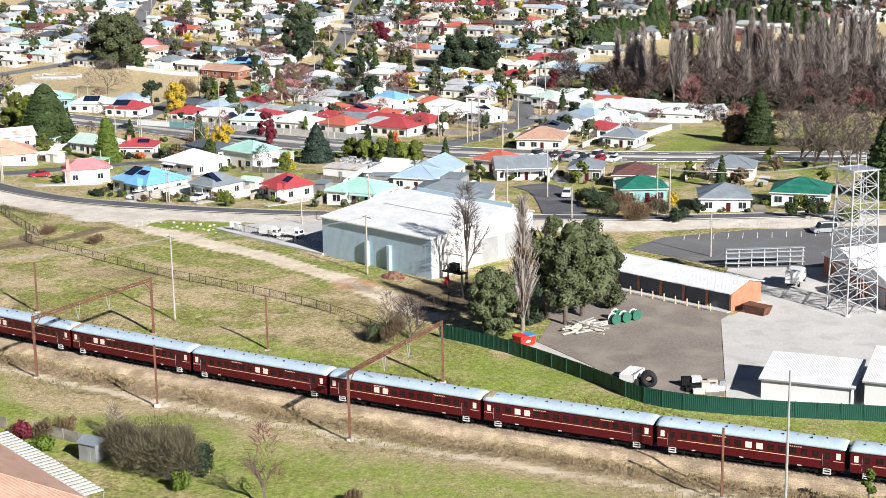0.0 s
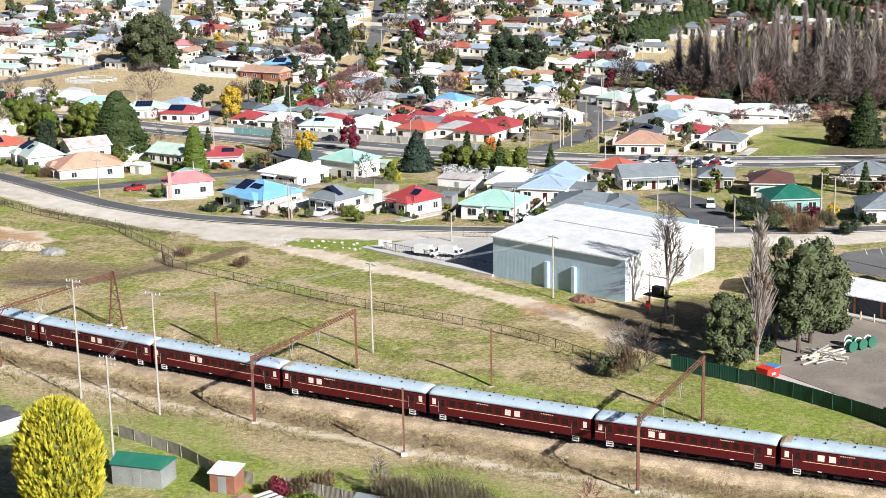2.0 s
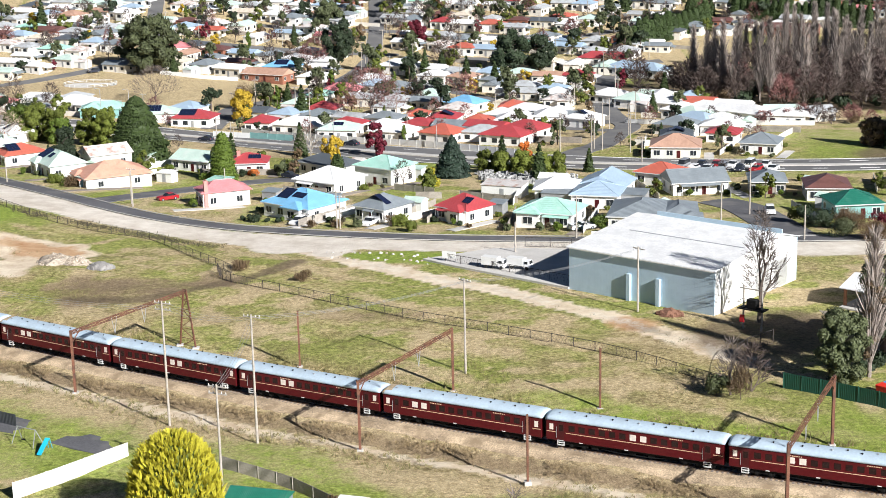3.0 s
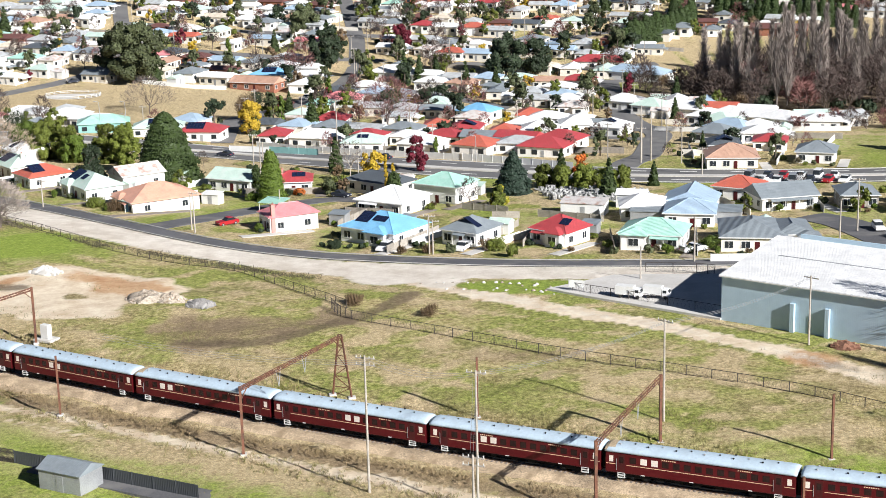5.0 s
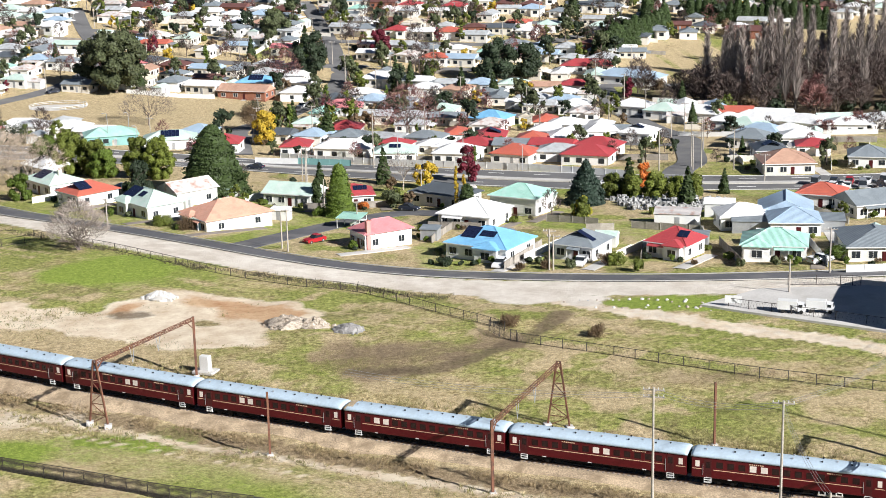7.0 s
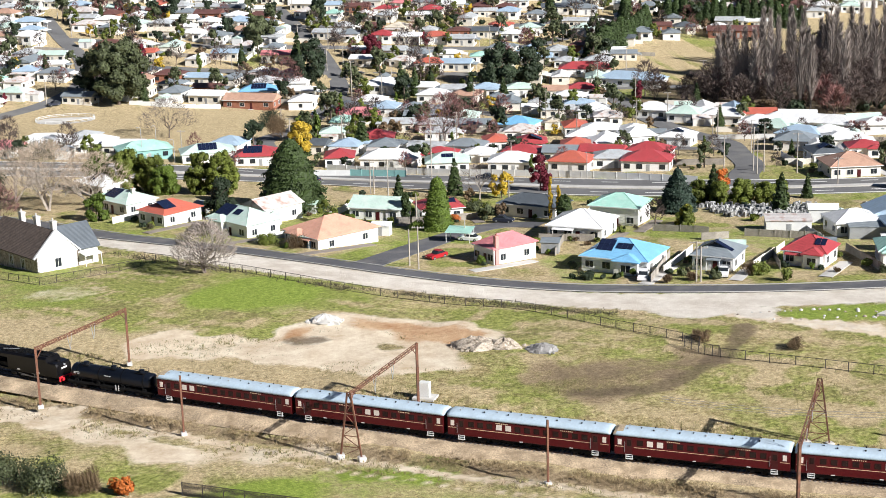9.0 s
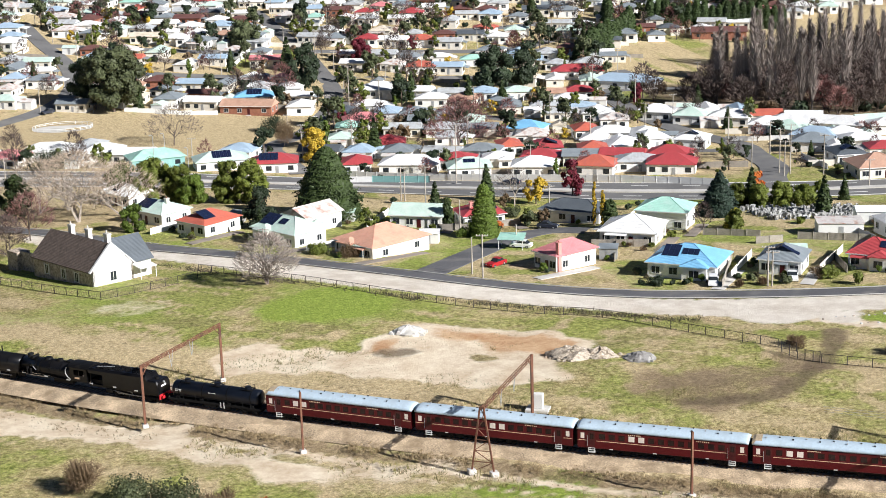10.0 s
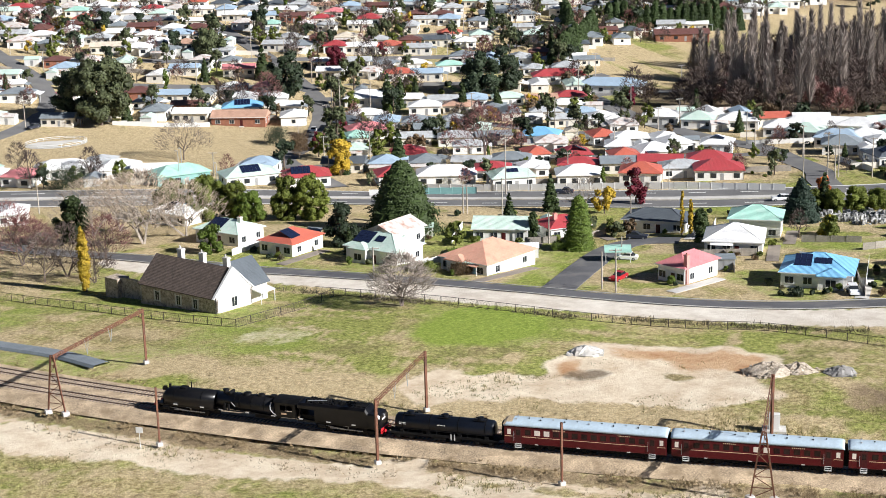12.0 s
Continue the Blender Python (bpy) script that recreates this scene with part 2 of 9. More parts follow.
# ---- mesh helpers ----
class Shape:
    """Gathers simple solids into one mesh."""

    def __init__(self):
        self.v, self.f = [], []

    def poly(self, points):
        k = len(self.v)
        self.v += [tuple(p) for p in points]
        self.f.append(tuple(range(k, k + len(points))))
        return self

    def hull(self, low, high):
        """A closed prism from a lower ring to an upper ring of as many points."""
        k, n = len(self.v), len(low)
        self.v += [tuple(p) for p in low] + [tuple(p) for p in high]
        self.f += [(k + i, k + (i + 1) % n, k + n + (i + 1) % n, k + n + i) for i in range(n)]
        self.f += [tuple(range(k + n - 1, k - 1, -1)), tuple(range(k + n, k + 2 * n))]
        return self

    def box(self, x0, y0, z0, x1, y1, z1, bevel=0.0):
        if not bevel:
            return self.hull([(x0, y0, z0), (x1, y0, z0), (x1, y1, z0), (x0, y1, z0)], [(x0, y0, z1), (x1, y0, z1), (x1, y1, z1), (x0, y1, z1)])
        b = bevel

        def ring(z, i):
            return [(x0 + b, y0 + i, z), (x1 - b, y0 + i, z), (x1 - i, y0 + b, z), (x1 - i, y1 - b, z), (x1 - b, y1 - i, z), (x0 + b, y1 - i, z), (x0 + i, y1 - b, z), (x0 + i, y0 + b, z)]

        return self.rings([ring(z0, b * 0.5), ring(z0 + b, 0), ring(z1 - b, 0), ring(z1, b * 0.5)])

    def rings(self, rows, closed=True):
        k, n = len(self.v), len(rows[0])
        for row in rows:
            self.v += [tuple(p) for p in row]
        for j in range(len(rows) - 1):
            for i in range(n if closed else n - 1):
                self.f.append((k + j * n + i, k + j * n + (i + 1) % n, k + (j + 1) * n + (i + 1) % n, k + (j + 1) * n + i))
        if closed:
            self.f += [tuple(range(k + n - 1, k - 1, -1)), tuple(range(k + (len(rows) - 1) * n, k + len(rows) * n))]
        return self

    def rod(self, a, b, r, r2=None, n=6):
        a, b = Vector(a), Vector(b)
        d = (b - a).normalized()
        u = d.orthogonal().normalized()
        w = d.cross(u)
        r2 = r if r2 is None else r2
        turn = [(math.cos(2 * math.pi * i / n), math.sin(2 * math.pi * i / n)) for i in range(n)]
        return self.hull([a + (u * c + w * s) * r for c, s in turn], [b + (u * c + w * s) * r2 for c, s in turn])

    def beam(self, a, b, w, h=None):
        """A square bar from a to b."""
        a, b = Vector(a), Vector(b)
        d = (b - a).normalized()
        side = d.cross(Vector((0, 0, 1)))
        side = (Vector((1, 0, 0)) if side.length < 0.05 else side.normalized()) * w / 2
        up = side.cross(d).normalized() * (h or w) / 2
        return self.hull([a - side - up, a + side - up, a + side + up, a - side + up], [b - side - up, b + side - up, b + side + up, b - side + up])

    def mesh(self, name, material=None, smooth=False):
        me = bpy.data.meshes.new(name)
        me.from_pydata(self.v, [], self.f)
        if material:
            me.materials.append(material)
        if smooth:
            me.polygons.foreach_set("use_smooth", [True] * len(me.polygons))
        me.update()
        return me


def thing(name, label, category, m=None, group="", kind=""):
    root = new(name)
    root.matrix_world = m if m is not None else Matrix()
    return tagged(root, label, category, group, kind)


def part(name, shape, material, parent, label="", smooth=False):
    ob = new(name, shape.mesh(name, material, smooth))
    ob.parent = parent
    return tagged(ob, label)


def single(name, shape, material, label, category, m=None, group="", kind="", smooth=False):
    ob = new(name, shape.mesh(name, material, smooth))
    ob.matrix_world = m if m is not None else Matrix()
    return tagged(ob, label, category, group, kind)


# ---- the lie of the land ----
FALL_Y = (0, 240, 300, 345, 370, 420, 450, 500, 560, 620, 660, 720, 800, 1000, 1500, 3000)
FALL_Z = (0, 0, -0.3, -2.7, -4, -7.4, -8.6, -12, -14, -14, -11, -5, 2, 22, 70, 120)


def ease(v):
    v = np.clip(v, 0, 1)
    return v * v * (3 - 2 * v)


def ground_z(x, y):
    return np.interp(y, FALL_Y, FALL_Z) + 2.6 * ease((-70 - x) / 80) * ease((y - 300) / 60)


CX, CY, CR = 341.15, 841.27, 737.04  # the railway's curve


def rail_point(offset, angle, z=0.0):
    """A place beside the railway: metres outward from the near rail's line, degrees round the curve."""
    r = CR + offset - (0.08 * (angle + 133) ** 2 if angle < -133 else 0)
    return Vector((CX + r * math.cos(radians(angle)), CY + r * math.sin(radians(angle)), z))


def smooth_line(points, step=4.0):
    """A Catmull-Rom line through points of the plan."""
    p = [np.array(q, float) for q in points]
    p = [2 * p[0] - p[1]] + p + [2 * p[-1] - p[-2]]
    out = []
    for a, b, c, d in zip(p, p[1:], p[2:], p[3:]):
        n = max(2, int(np.linalg.norm(c - b) / step))
        for t in np.arange(n) / n:
            out.append(0.5 * (2 * b + (c - a) * t + (2 * a - 5 * b + 4 * c - d) * t * t + (3 * b - a - 3 * c + d) * t**3))
    return np.array(out + [p[-2]])


def line_distance(x, y, line):
    """Distance of many places from a line of the plan."""
    best = np.full(x.shape, 1e9)
    for (ax, ay), (bx, by) in zip(line[:-1], line[1:]):
        dx, dy = bx - ax, by - ay
        t = np.clip(((x - ax) * dx + (y - ay) * dy) / (dx * dx + dy * dy + 1e-9), 0, 1)
        best = np.minimum(best, np.hypot(x - ax - t * dx, y - ay - t * dy))
    return best


# ---- lines of the plan ----
FRONT = smooth_line([(-222, 545), (-203, 505), (-190.7, 479.5), (-181.8, 462.1), (-167.6, 443), (-152, 419.5), (-129.4, 390.6), (-106.5, 361.5), (-89.1, 344.7), (-70.7, 332.8), (-43.5, 320.4), (-6.5, 310.7), (34.4, 304.2), (56.4, 304), (80, 305.5), (160, 312)])
VERGE = smooth_line([(-172, 444), (-164, 430), (-150, 411), (-135.2, 386.0), (-113.5, 358.5), (-98.7, 344.5), (-81.3, 329), (-68.1, 321.5), (-45.5, 314.1), (-18.3, 305.5), (6.9, 299.0), (33.8, 297.7), (55.4, 298.1), (80, 299.1), (150, 304)])
SIDE = smooth_line([(-112.2, 367.5), (-93.1, 387.4), (-80.5, 399), (-71.2, 402.9), (-64, 398)])
HIGHWAY = smooth_line([(-330, 640), (-178.8, 540.5), (-141.0, 516.3), (-100.1, 492), (-72.6, 469.5), (-41.9, 441.8), (-2.0, 417.3), (40.3, 400.5), (86.9, 393.0), (220, 385)])
TRACK = smooth_line([(-70, 321), (-66.1, 313.9), (-57.4, 301.6), (-43.7, 287.4), (-30.2, 274.6), (-22.0, 265.0), (-14.5, 255.1), (-7.7, 244.9), (-2.4, 234.8)])
UPHILL = smooth_line([(-5.5, 417), (4.0, 436), (11.0, 446), (19.0, 469), (26.3, 491), (26, 520), (30, 560), (40, 610)])
OVAL_STREET = smooth_line([(-97, 510), (-95, 540), (-92.5, 561.5), (-77.2, 581.5), (-63, 609), (-52.5, 633), (-46.8, 655), (-43.8, 684), (-41.9, 714.3), (-40, 800)])
LEFT_STREET = smooth_line([(-240, 590), (-190, 613), (-160.6, 633), (-146.0, 650.0), (-137, 672), (-134.7, 692.6), (-134.6, 714), (-138.6, 747.6), (-141.8, 792.8)])
CUL_DE_SAC = smooth_line([(24, 303), (23.9, 324.1), (22.8, 341.0), (19, 350)])
CLEARING = smooth_line([(-153, 327.5), (-144, 325), (-134, 319), (-126, 311), (-116, 303)])
OCHRE = smooth_line([(-133, 327), (-123, 328), (-116, 322), (-109, 315)])
CROSSING = smooth_line([(-172, 299), (-169.5, 303), (-166, 305)])
NEAR_DIRT = smooth_line([(-240, 366), (-216.6, 340.8), (-204.1, 327.5), (-191.2, 314.5), (-178.8, 304.8), (-170.1, 294.5), (-160.7, 281.4)])
GATE_PATH = smooth_line([(-66, 303), (-71.4, 294.6), (-77.1, 288.7), (-84.1, 283.5), (-91.3, 280.1), (-102, 283)])
TOWN_STREETS = [smooth_line(p) for p in (
    [(-49, 648), (0, 628), (55, 607), (110, 590)], [(-135, 700), (-44, 668), (40, 640), (66, 640)], [(-140, 745), (-42, 712), (30, 690), (60, 700)],
    [(-41, 755), (30, 730), (90, 735)], [(-94, 545), (-60, 540), (-30, 520), (22, 478)], [(-54, 630), (-20, 590), (24, 500)],
)]


def road(name, line, width, material, label, lift=0.12, kind="structure"):
    """A paved strip that lies on the land, with its edges taken down into it."""
    d = np.gradient(line, axis=0)
    d /= np.linalg.norm(d, axis=1)[:, None]
    side = np.stack([-d[:, 1], d[:, 0]], 1)
    rows = []
    for p, s in zip(line, side):
        row = []
        for k in (-0.5, -0.5, -0.25, 0, 0.25, 0.5, 0.5):
            q = p + s * k * width
            row.append((q[0], q[1], ground_z(*q) + lift + 0.06 * (1 - abs(2 * k))))
        row[0] = (*row[0][:2], row[0][2] - 0.5)
        row[-1] = (*row[-1][:2], row[-1][2] - 0.5)
        rows.append(row)
    return single(name, Shape().rings(rows, closed=False), material, label, "road", kind=kind)


def stripe(name, line, offset, width, material, label, lift=0.24, dashes=None):
    d = np.gradient(line, axis=0)
    d /= np.linalg.norm(d, axis=1)[:, None]
    side, s = np.stack([-d[:, 1], d[:, 0]], 1), Shape()
    for i in range(len(line) - 1):
        if dashes and i % dashes:
            continue
        ring = [line[i] + side[i] * (offset - width / 2), line[i + 1] + side[i + 1] * (offset - width / 2), line[i + 1] + side[i + 1] * (offset + width / 2), line[i] + side[i] * (offset + width / 2)]
        top = [(*q, ground_z(*q) + lift) for q in ring]
        s.hull([(x, y, z - 0.1) for x, y, z in top], top)
    return single(name, s, material, label, "road marking", kind="structure")


OVAL_MID = (-128, 592)


def build_ground():
    def spread(lo, hi, step, far_lo, far_hi):
        mid, out = list(np.arange(lo, hi, step)), step
        while mid[-1] < far_hi:
            out *= 1.13
            mid.append(mid[-1] + out)
        out = step
        while mid[0] > far_lo:
            out *= 1.2
            mid.insert(0, mid[0] - out)
        return np.array(mid)

    xs, ys = spread(-245, 110, 1.5, -3500, 3500), spread(165, 440, 1.5, -900, 4500)
    x, y = np.meshgrid(xs, ys)
    z = ground_z(x, y)
    r, a = np.hypot(x - CX, y - CY) - CR, np.degrees(np.arctan2(y - CY, x - CX))
    r = r + np.where(a < -133, 0.08 * np.minimum(np.abs(a + 133), 30) ** 2, 0)
    # the railway's bank and its ditch
    z = z - 0.45 * ease((17 - np.abs(r + 2)) / 6) - 0.5 * np.exp(-((r - 6.0) / 1.6) ** 2)
    rough_ = np.array([noise.noise(Vector((u * 0.09, v * 0.09, 0))) * 0.35 + noise.noise(Vector((u * 0.4, v * 0.4, 3))) * 0.13 for u, v in zip(x.ravel(), y.ravel())]).reshape(x.shape)
    calm = np.minimum.reduce([line_distance(x, y, l) for l in (FRONT, VERGE, SIDE, HIGHWAY, CUL_DE_SAC, TRACK)])
    paved = ease((x - 4) / 8) * ease((y - 182) / 6) * ease((300 - y) / 6) + ease((24 - np.hypot(x + 24, y - 293)) / 6)
    z = z + rough_ * (1 - np.clip(paved, 0, 1)) * ease((calm - 6) / 8) * np.where(y < 330, 1, 0.3)
    hills = np.where(y > 900, 25 * np.sin(x / 260 + 1) * ease((y - 900) / 500), 0)
    z = z + hills
    wob = np.array([noise.noise(Vector((u * 0.05, v * 0.05, 9))) for u, v in zip(x.ravel(), y.ravel())]).reshape(x.shape)
    wob2 = np.array([noise.noise(Vector((u * 0.16, v * 0.16, 4))) for u, v in zip(x.ravel(), y.ravel())]).reshape(x.shape)
    along = np.array([noise.noise(Vector((u * 0.45, v * 0.6, 7))) for u, v in zip(r.ravel(), a.ravel())]).reshape(x.shape)
    gravel = np.maximum.reduce([
        ease((6.3 + 1.2 * wob - line_distance(x, y, VERGE)) / 1.6),
        0.45 * ease((2.4 + 1.5 * wob + 1.5 * wob2 - line_distance(x, y, TRACK)) / 1.8),
        ease((9 + 3 * wob - np.hypot(x + 68, y - 316)) / 3),
        ease((6 + 3 * wob - np.hypot(x + 60, y - 309)) / 3),
    ])
    island = ease((1.1 - np.hypot(((x + 46.5) * 0.934 - (y - 302.5) * 0.356) / 12, ((x + 46.5) * 0.356 + (y - 302.5) * 0.934) / 5.2)) / 0.15)
    gravel = gravel * (1 - island)
    bare = np.maximum.reduce([
        1.2 * ease((2.9 + 1.0 * wob2 - line_distance(x, y, TRACK)) / 1.3) * (1 - island),
        0.95 * ease((2.0 + along - np.abs(r - 8.2)) / 1.5),
        0.75 * ease((0.9 + 0.8 * along - np.abs(r - 12.4)) / 1.0) * ease((-60 - x) / 20),
        1.35 * ease((6.8 + 5 * wob + 4 * wob2 - line_distance(x, y, CLEARING)) / 3),
        1.2 * ease((9 + 5 * wob + 4 * wob2 - line_distance(x, y, OCHRE)) / 4),
        1.2 * ease((8 + 2 * wob2 - np.hypot((x + 128) / 1.3, y - 321)) / 3),
        1.2 * ease((1.8 + wob2 - line_distance(x, y, CROSSING)) / 1.2),
        1.25 * ease((5.0 + 4 * wob + 4 * wob2 - line_distance(x, y, NEAR_DIRT)) / 2.5),
        ease((2.2 + wob2 - np.hypot((x + 161), (y - 288.5) * 0.7)) / 1.5),
        0.7 * ease((5 + 4 * wob2 - np.hypot((x + 150) / 2.2, y - 276)) / 3),
        0.7 * ease((7 + 3 * wob - np.hypot(x + 8, y - 247)) / 4),
        0.5 * ease((5 + 4 * wob - np.hypot((x + 158), (y - 352) * 1.6)) / 5),
        0.45 * ease((9 + 6 * wob - np.hypot((x + 165), (y - 366) * 1.3)) / 6),
    ])
    lush = np.maximum.reduce([
        0.8 * island,
        ease((13 + 8 * wob - np.hypot((x + 140) / 1.6, y - 352)) / 8),
        0.6 * ease((12 + 6 * wob - np.hypot((x - 8) / 2.4, (y - 207) / 1.0)) / 8),
        1.3 * ease((5.0 + 3 * wob + 3 * wob2 - np.hypot((x + 132) / 1.5, y - 263)) / 3),
        0.5 * ease((8.5 + 3 * wob + 3 * wob2 - np.hypot((x + 136) / 1.6, y - 263)) / 4),
        ease((7 + 3 * wob - np.hypot((x + 150) / 1.8, y - 262)) / 5),
        0.5 * ease((y - 330) / 10) * ease((wob + 0.1) / 0.3) * (1 - 0.8 * ease((y - 420) / 20)),
        0.8 * ease((10 - np.hypot((x - 45) / 1.3, y - 598)) / 5),
        0.5 * ease((x - 52) / 12) * ease((y - 402) / 6) * ease((484 - y) / 8) * ease((wob + 0.5) / 0.3),
        0.58 * ease((14 + 9 * wob - np.abs(np.hypot(x - CX, y - CY) - CR - 24)) / 8) * ease((x + 150) / 30),
        0.6 * ease((9 + 4 * wob - np.abs(np.hypot(x - CX, y - CY) - CR + 13)) / 5) * ease((x + 60) / 40),
    ])
    brown = np.maximum.reduce([
        0.75 * ease((11 + 9 * wob + 9 * wob2 - np.hypot((x + 95) / 1.7, (y - 287))) / 7),
        0.7 * ease((7 + 4 * wob - np.hypot((x + 52) / 2.2, y - 266)) / 5),
        1.1 * ease((1.9 + 0.8 * along - np.abs(r - 4.9)) / 1.0),
        0.9 * ease((1.6 + along - np.abs(r + 9.6)) / 1.0),
        ease((40 + 20 * wob - np.hypot((x - 130) / 2.2, (y - 575) / 0.9)) / 15),
        1.2 * ease((y - 705) / 40) * ease((x - 110 + 40 * wob) / 50),
    ])
    straw = np.maximum.reduce([
        (0.75 + 0.9 * along) * ease((12.5 + 3 * wob - np.abs(r + 2)) / 3),
        0.7 * ease((along + 0.6 * wob2 - 0.02) / 0.25) * ease((75 - np.abs(r + 25)) / 20),
        0.95 * ease((10 + 5 * wob + 4 * wob2 - np.abs(r + 20)) / 5) * ease((-112 - x) / 25),
        ease((11 + 5 * wob + 3 * wob2 - np.abs(r - 11)) / 5) * (0.55 + 0.6 * wob),
        0.85 * ease((8 + 4 * wob - np.abs(r - 15)) / 4) * ease((x + 128) / 25),
        0.9 * ease((62 - np.hypot((x - OVAL_MID[0]) / 1.1, (y - OVAL_MID[1]) / 0.85)) / 8),
        0.8 * ease((wob2 + 0.6 * wob - 0.12) / 0.2) * ease((340 - y) / 10),
        0.85 * ease((y - 430) / 20) * ease((wob2 + 0.45) / 0.3),
        0.75 * ease((y - 322 - np.maximum(0, -60 - x) * 0.75) / 8) * ease((420 - y) / 20) * ease((wob2 + 0.25) / 0.3),
    ])
    ochre = 0.9 * ease((4 + 3 * wob2 - np.hypot((x + 14) / 2.2, y - 256)) / 2.5) + 1.0 * ease((5.5 + 4 * wob + 6 * wob2 - line_distance(x, y, OCHRE)) / 4.5) + 0.7 * ease((3 + 4 * wob2 - np.hypot((x + 131) / 1.5, y - 302.5)) / 3)
    darkening = np.maximum.reduce([
        0.95 * ease((2.6 + 1.2 * wob2 - line_distance(x, y, GATE_PATH)) / 1.6),
        0.45 * ease((6 + 9 * wob + 9 * wob2 - np.hypot((x + 94) / 1.7, y - 287)) / 6),
        0.95 * ease((2.6 + 3 * wob2 - np.hypot((x + 131) / 2.2, y - 321.5)) / 2),
        # tree shade on the dirt track, put into the ground colour
        0.75 * ease((2.0 + 2.0 * wob2 - line_distance(x, y, TRACK)) / 1.6) * ease((262 - y) / 10),
        0.8 * ease((4 + 3 * wob2 - np.hypot((x + 75), (y - 290) * 1.5)) / 3),
        # litter below the trees, with their shade painted into the same dark brown
        0.9 * ease((13 + 4 * wob - np.hypot((x - 3) / 1.2, y - 248)) / 5),
        ease((60 - np.hypot((x - 130) / 2.0, (y - 565))) / 15),
        ease((28 - np.hypot((x - 100) / 1.3, y - 410)) / 8),
    ])
    n, m = x.shape
    verts = np.stack([x, y, z], -1).reshape(-1, 3)
    i = np.arange(n * m).reshape(n, m)
    faces = np.stack([i[:-1, :-1], i[:-1, 1:], i[1:, 1:], i[1:, :-1]], -1).reshape(-1, 4)
    me = bpy.data.meshes.new("ground")
    me.from_pydata(verts.tolist(), [], faces.tolist())
    for name, data in (("gravel", gravel), ("bare", bare), ("lush", lush), ("brown", brown), ("straw", straw), ("ochre", ochre), ("darkening", darkening)):
        me.attributes.new(name, "FLOAT", "POINT").data.foreach_set("value", data.ravel().astype(np.float32))
    me.polygons.foreach_set("use_smooth", [True] * len(me.polygons))
    me.materials.append(ground_material())
    return tagged(new("ground", me), "rough winter grass, dry and green in patches, with bare soil", "ground", kind="structure")


def ground_material():
    m = bpy.data.materials.new("winter_grass_and_soil")
    m.use_nodes = True
    n, link = m.node_tree.nodes, m.node_tree.links.new
    shader = n["Principled BSDF"]
    where = n.new("ShaderNodeTexCoord").outputs["Object"]

    def noise_at(scale, detail=6, rough_=0.6):
        t = n.new("ShaderNodeTexNoise")
        t.inputs["Scale"].default_value, t.inputs["Detail"].default_value, t.inputs["Roughness"].default_value = scale, detail, rough_
        link(where, t.inputs["Vector"])
        return t.outputs["Fac"]

    def span(v, a, b, c=0.0, d=1.0):
        t = n.new("ShaderNodeMapRange")
        for key, w in zip(("From Min", "From Max", "To Min", "To Max"), (a, b, c, d)):
            t.inputs[key].default_value = w
        link(v, t.inputs["Value"])
        return t.outputs["Result"]

    def math_(op, a, b):
        t = n.new("ShaderNodeMath")
        t.operation = op
        for k, v in enumerate((a, b)):
            if isinstance(v, float):
                t.inputs[k].default_value = v
            else:
                link(v, t.inputs[k])
        return t.outputs[0]

    def mix(f, a, b):
        t = n.new("ShaderNodeMix")
        t.data_type = "RGBA"
        link(f, t.inputs["Factor"])
        for key, v in (("A", a), ("B", b)):
            if isinstance(v, tuple):
                t.inputs[key].default_value = (*v, 1)
            else:
                link(v, t.inputs[key])
        return t.outputs["Result"]

    fine = noise_at(1.3, 8, 0.75)

    def mask(name, soft=0.26):
        t = n.new("ShaderNodeAttribute")
        t.attribute_name = name
        rugged = math_("ADD", t.outputs["Fac"], span(math_("ADD", noise_at(0.3, 10, 0.78), math_("MULTIPLY", fine, 0.35)), 0.17, 1.17, -0.75, 0.75))
        return span(rugged, 0.5 - soft, 0.5 + soft)

    broad, mid, grain = noise_at(0.035), noise_at(0.22, 10, 0.72), noise_at(7.0, 4)
    dry = mix(span(fine, 0.40, 0.60), (0.25, 0.19, 0.085), (0.58, 0.48, 0.26))
    green = mix(span(fine, 0.38, 0.62), (0.13, 0.155, 0.03), (0.41, 0.42, 0.13))
    which = math_("ADD", math_("MULTIPLY", broad, 0.75), math_("MULTIPLY", mid, 0.4))
    col = mix(span(which, 0.505, 0.62), dry, green)
    col = mix(span(noise_at(0.055, 8, 0.7), 0.53, 0.63, 0.0, 0.62), col, mix(span(fine, 0.38, 0.62), (0.135, 0.105, 0.05), (0.30, 0.24, 0.13)))
    col = mix(mask("straw"), col, mix(span(fine, 0.35, 0.65), (0.34, 0.255, 0.135), (0.64, 0.52, 0.32)))
    col = mix(span(noise_at(0.5, 10, 0.8), 0.55, 0.64, 0.0, 0.7), col, (0.15, 0.115, 0.065))
    col = mix(mask("lush"), col, mix(span(fine, 0.3, 0.7), (0.12, 0.19, 0.025), (0.37, 0.44, 0.09)))
    col = mix(math_("MULTIPLY", mask("brown"), 0.75), col, mix(span(fine, 0.35, 0.65), (0.17, 0.12, 0.075), (0.31, 0.23, 0.145)))
    speck = n.new("ShaderNodeHueSaturation")
    link(span(math_("ADD", grain, math_("MULTIPLY", noise_at(2.8, 6, 0.75), 0.8)), 0.62, 1.18, 0.42, 1.58), speck.inputs["Value"]), link(col, speck.inputs["Color"])
    soil = math_("ADD", math_("MULTIPLY", mid, 0.8), math_("MULTIPLY", fine, 0.3))
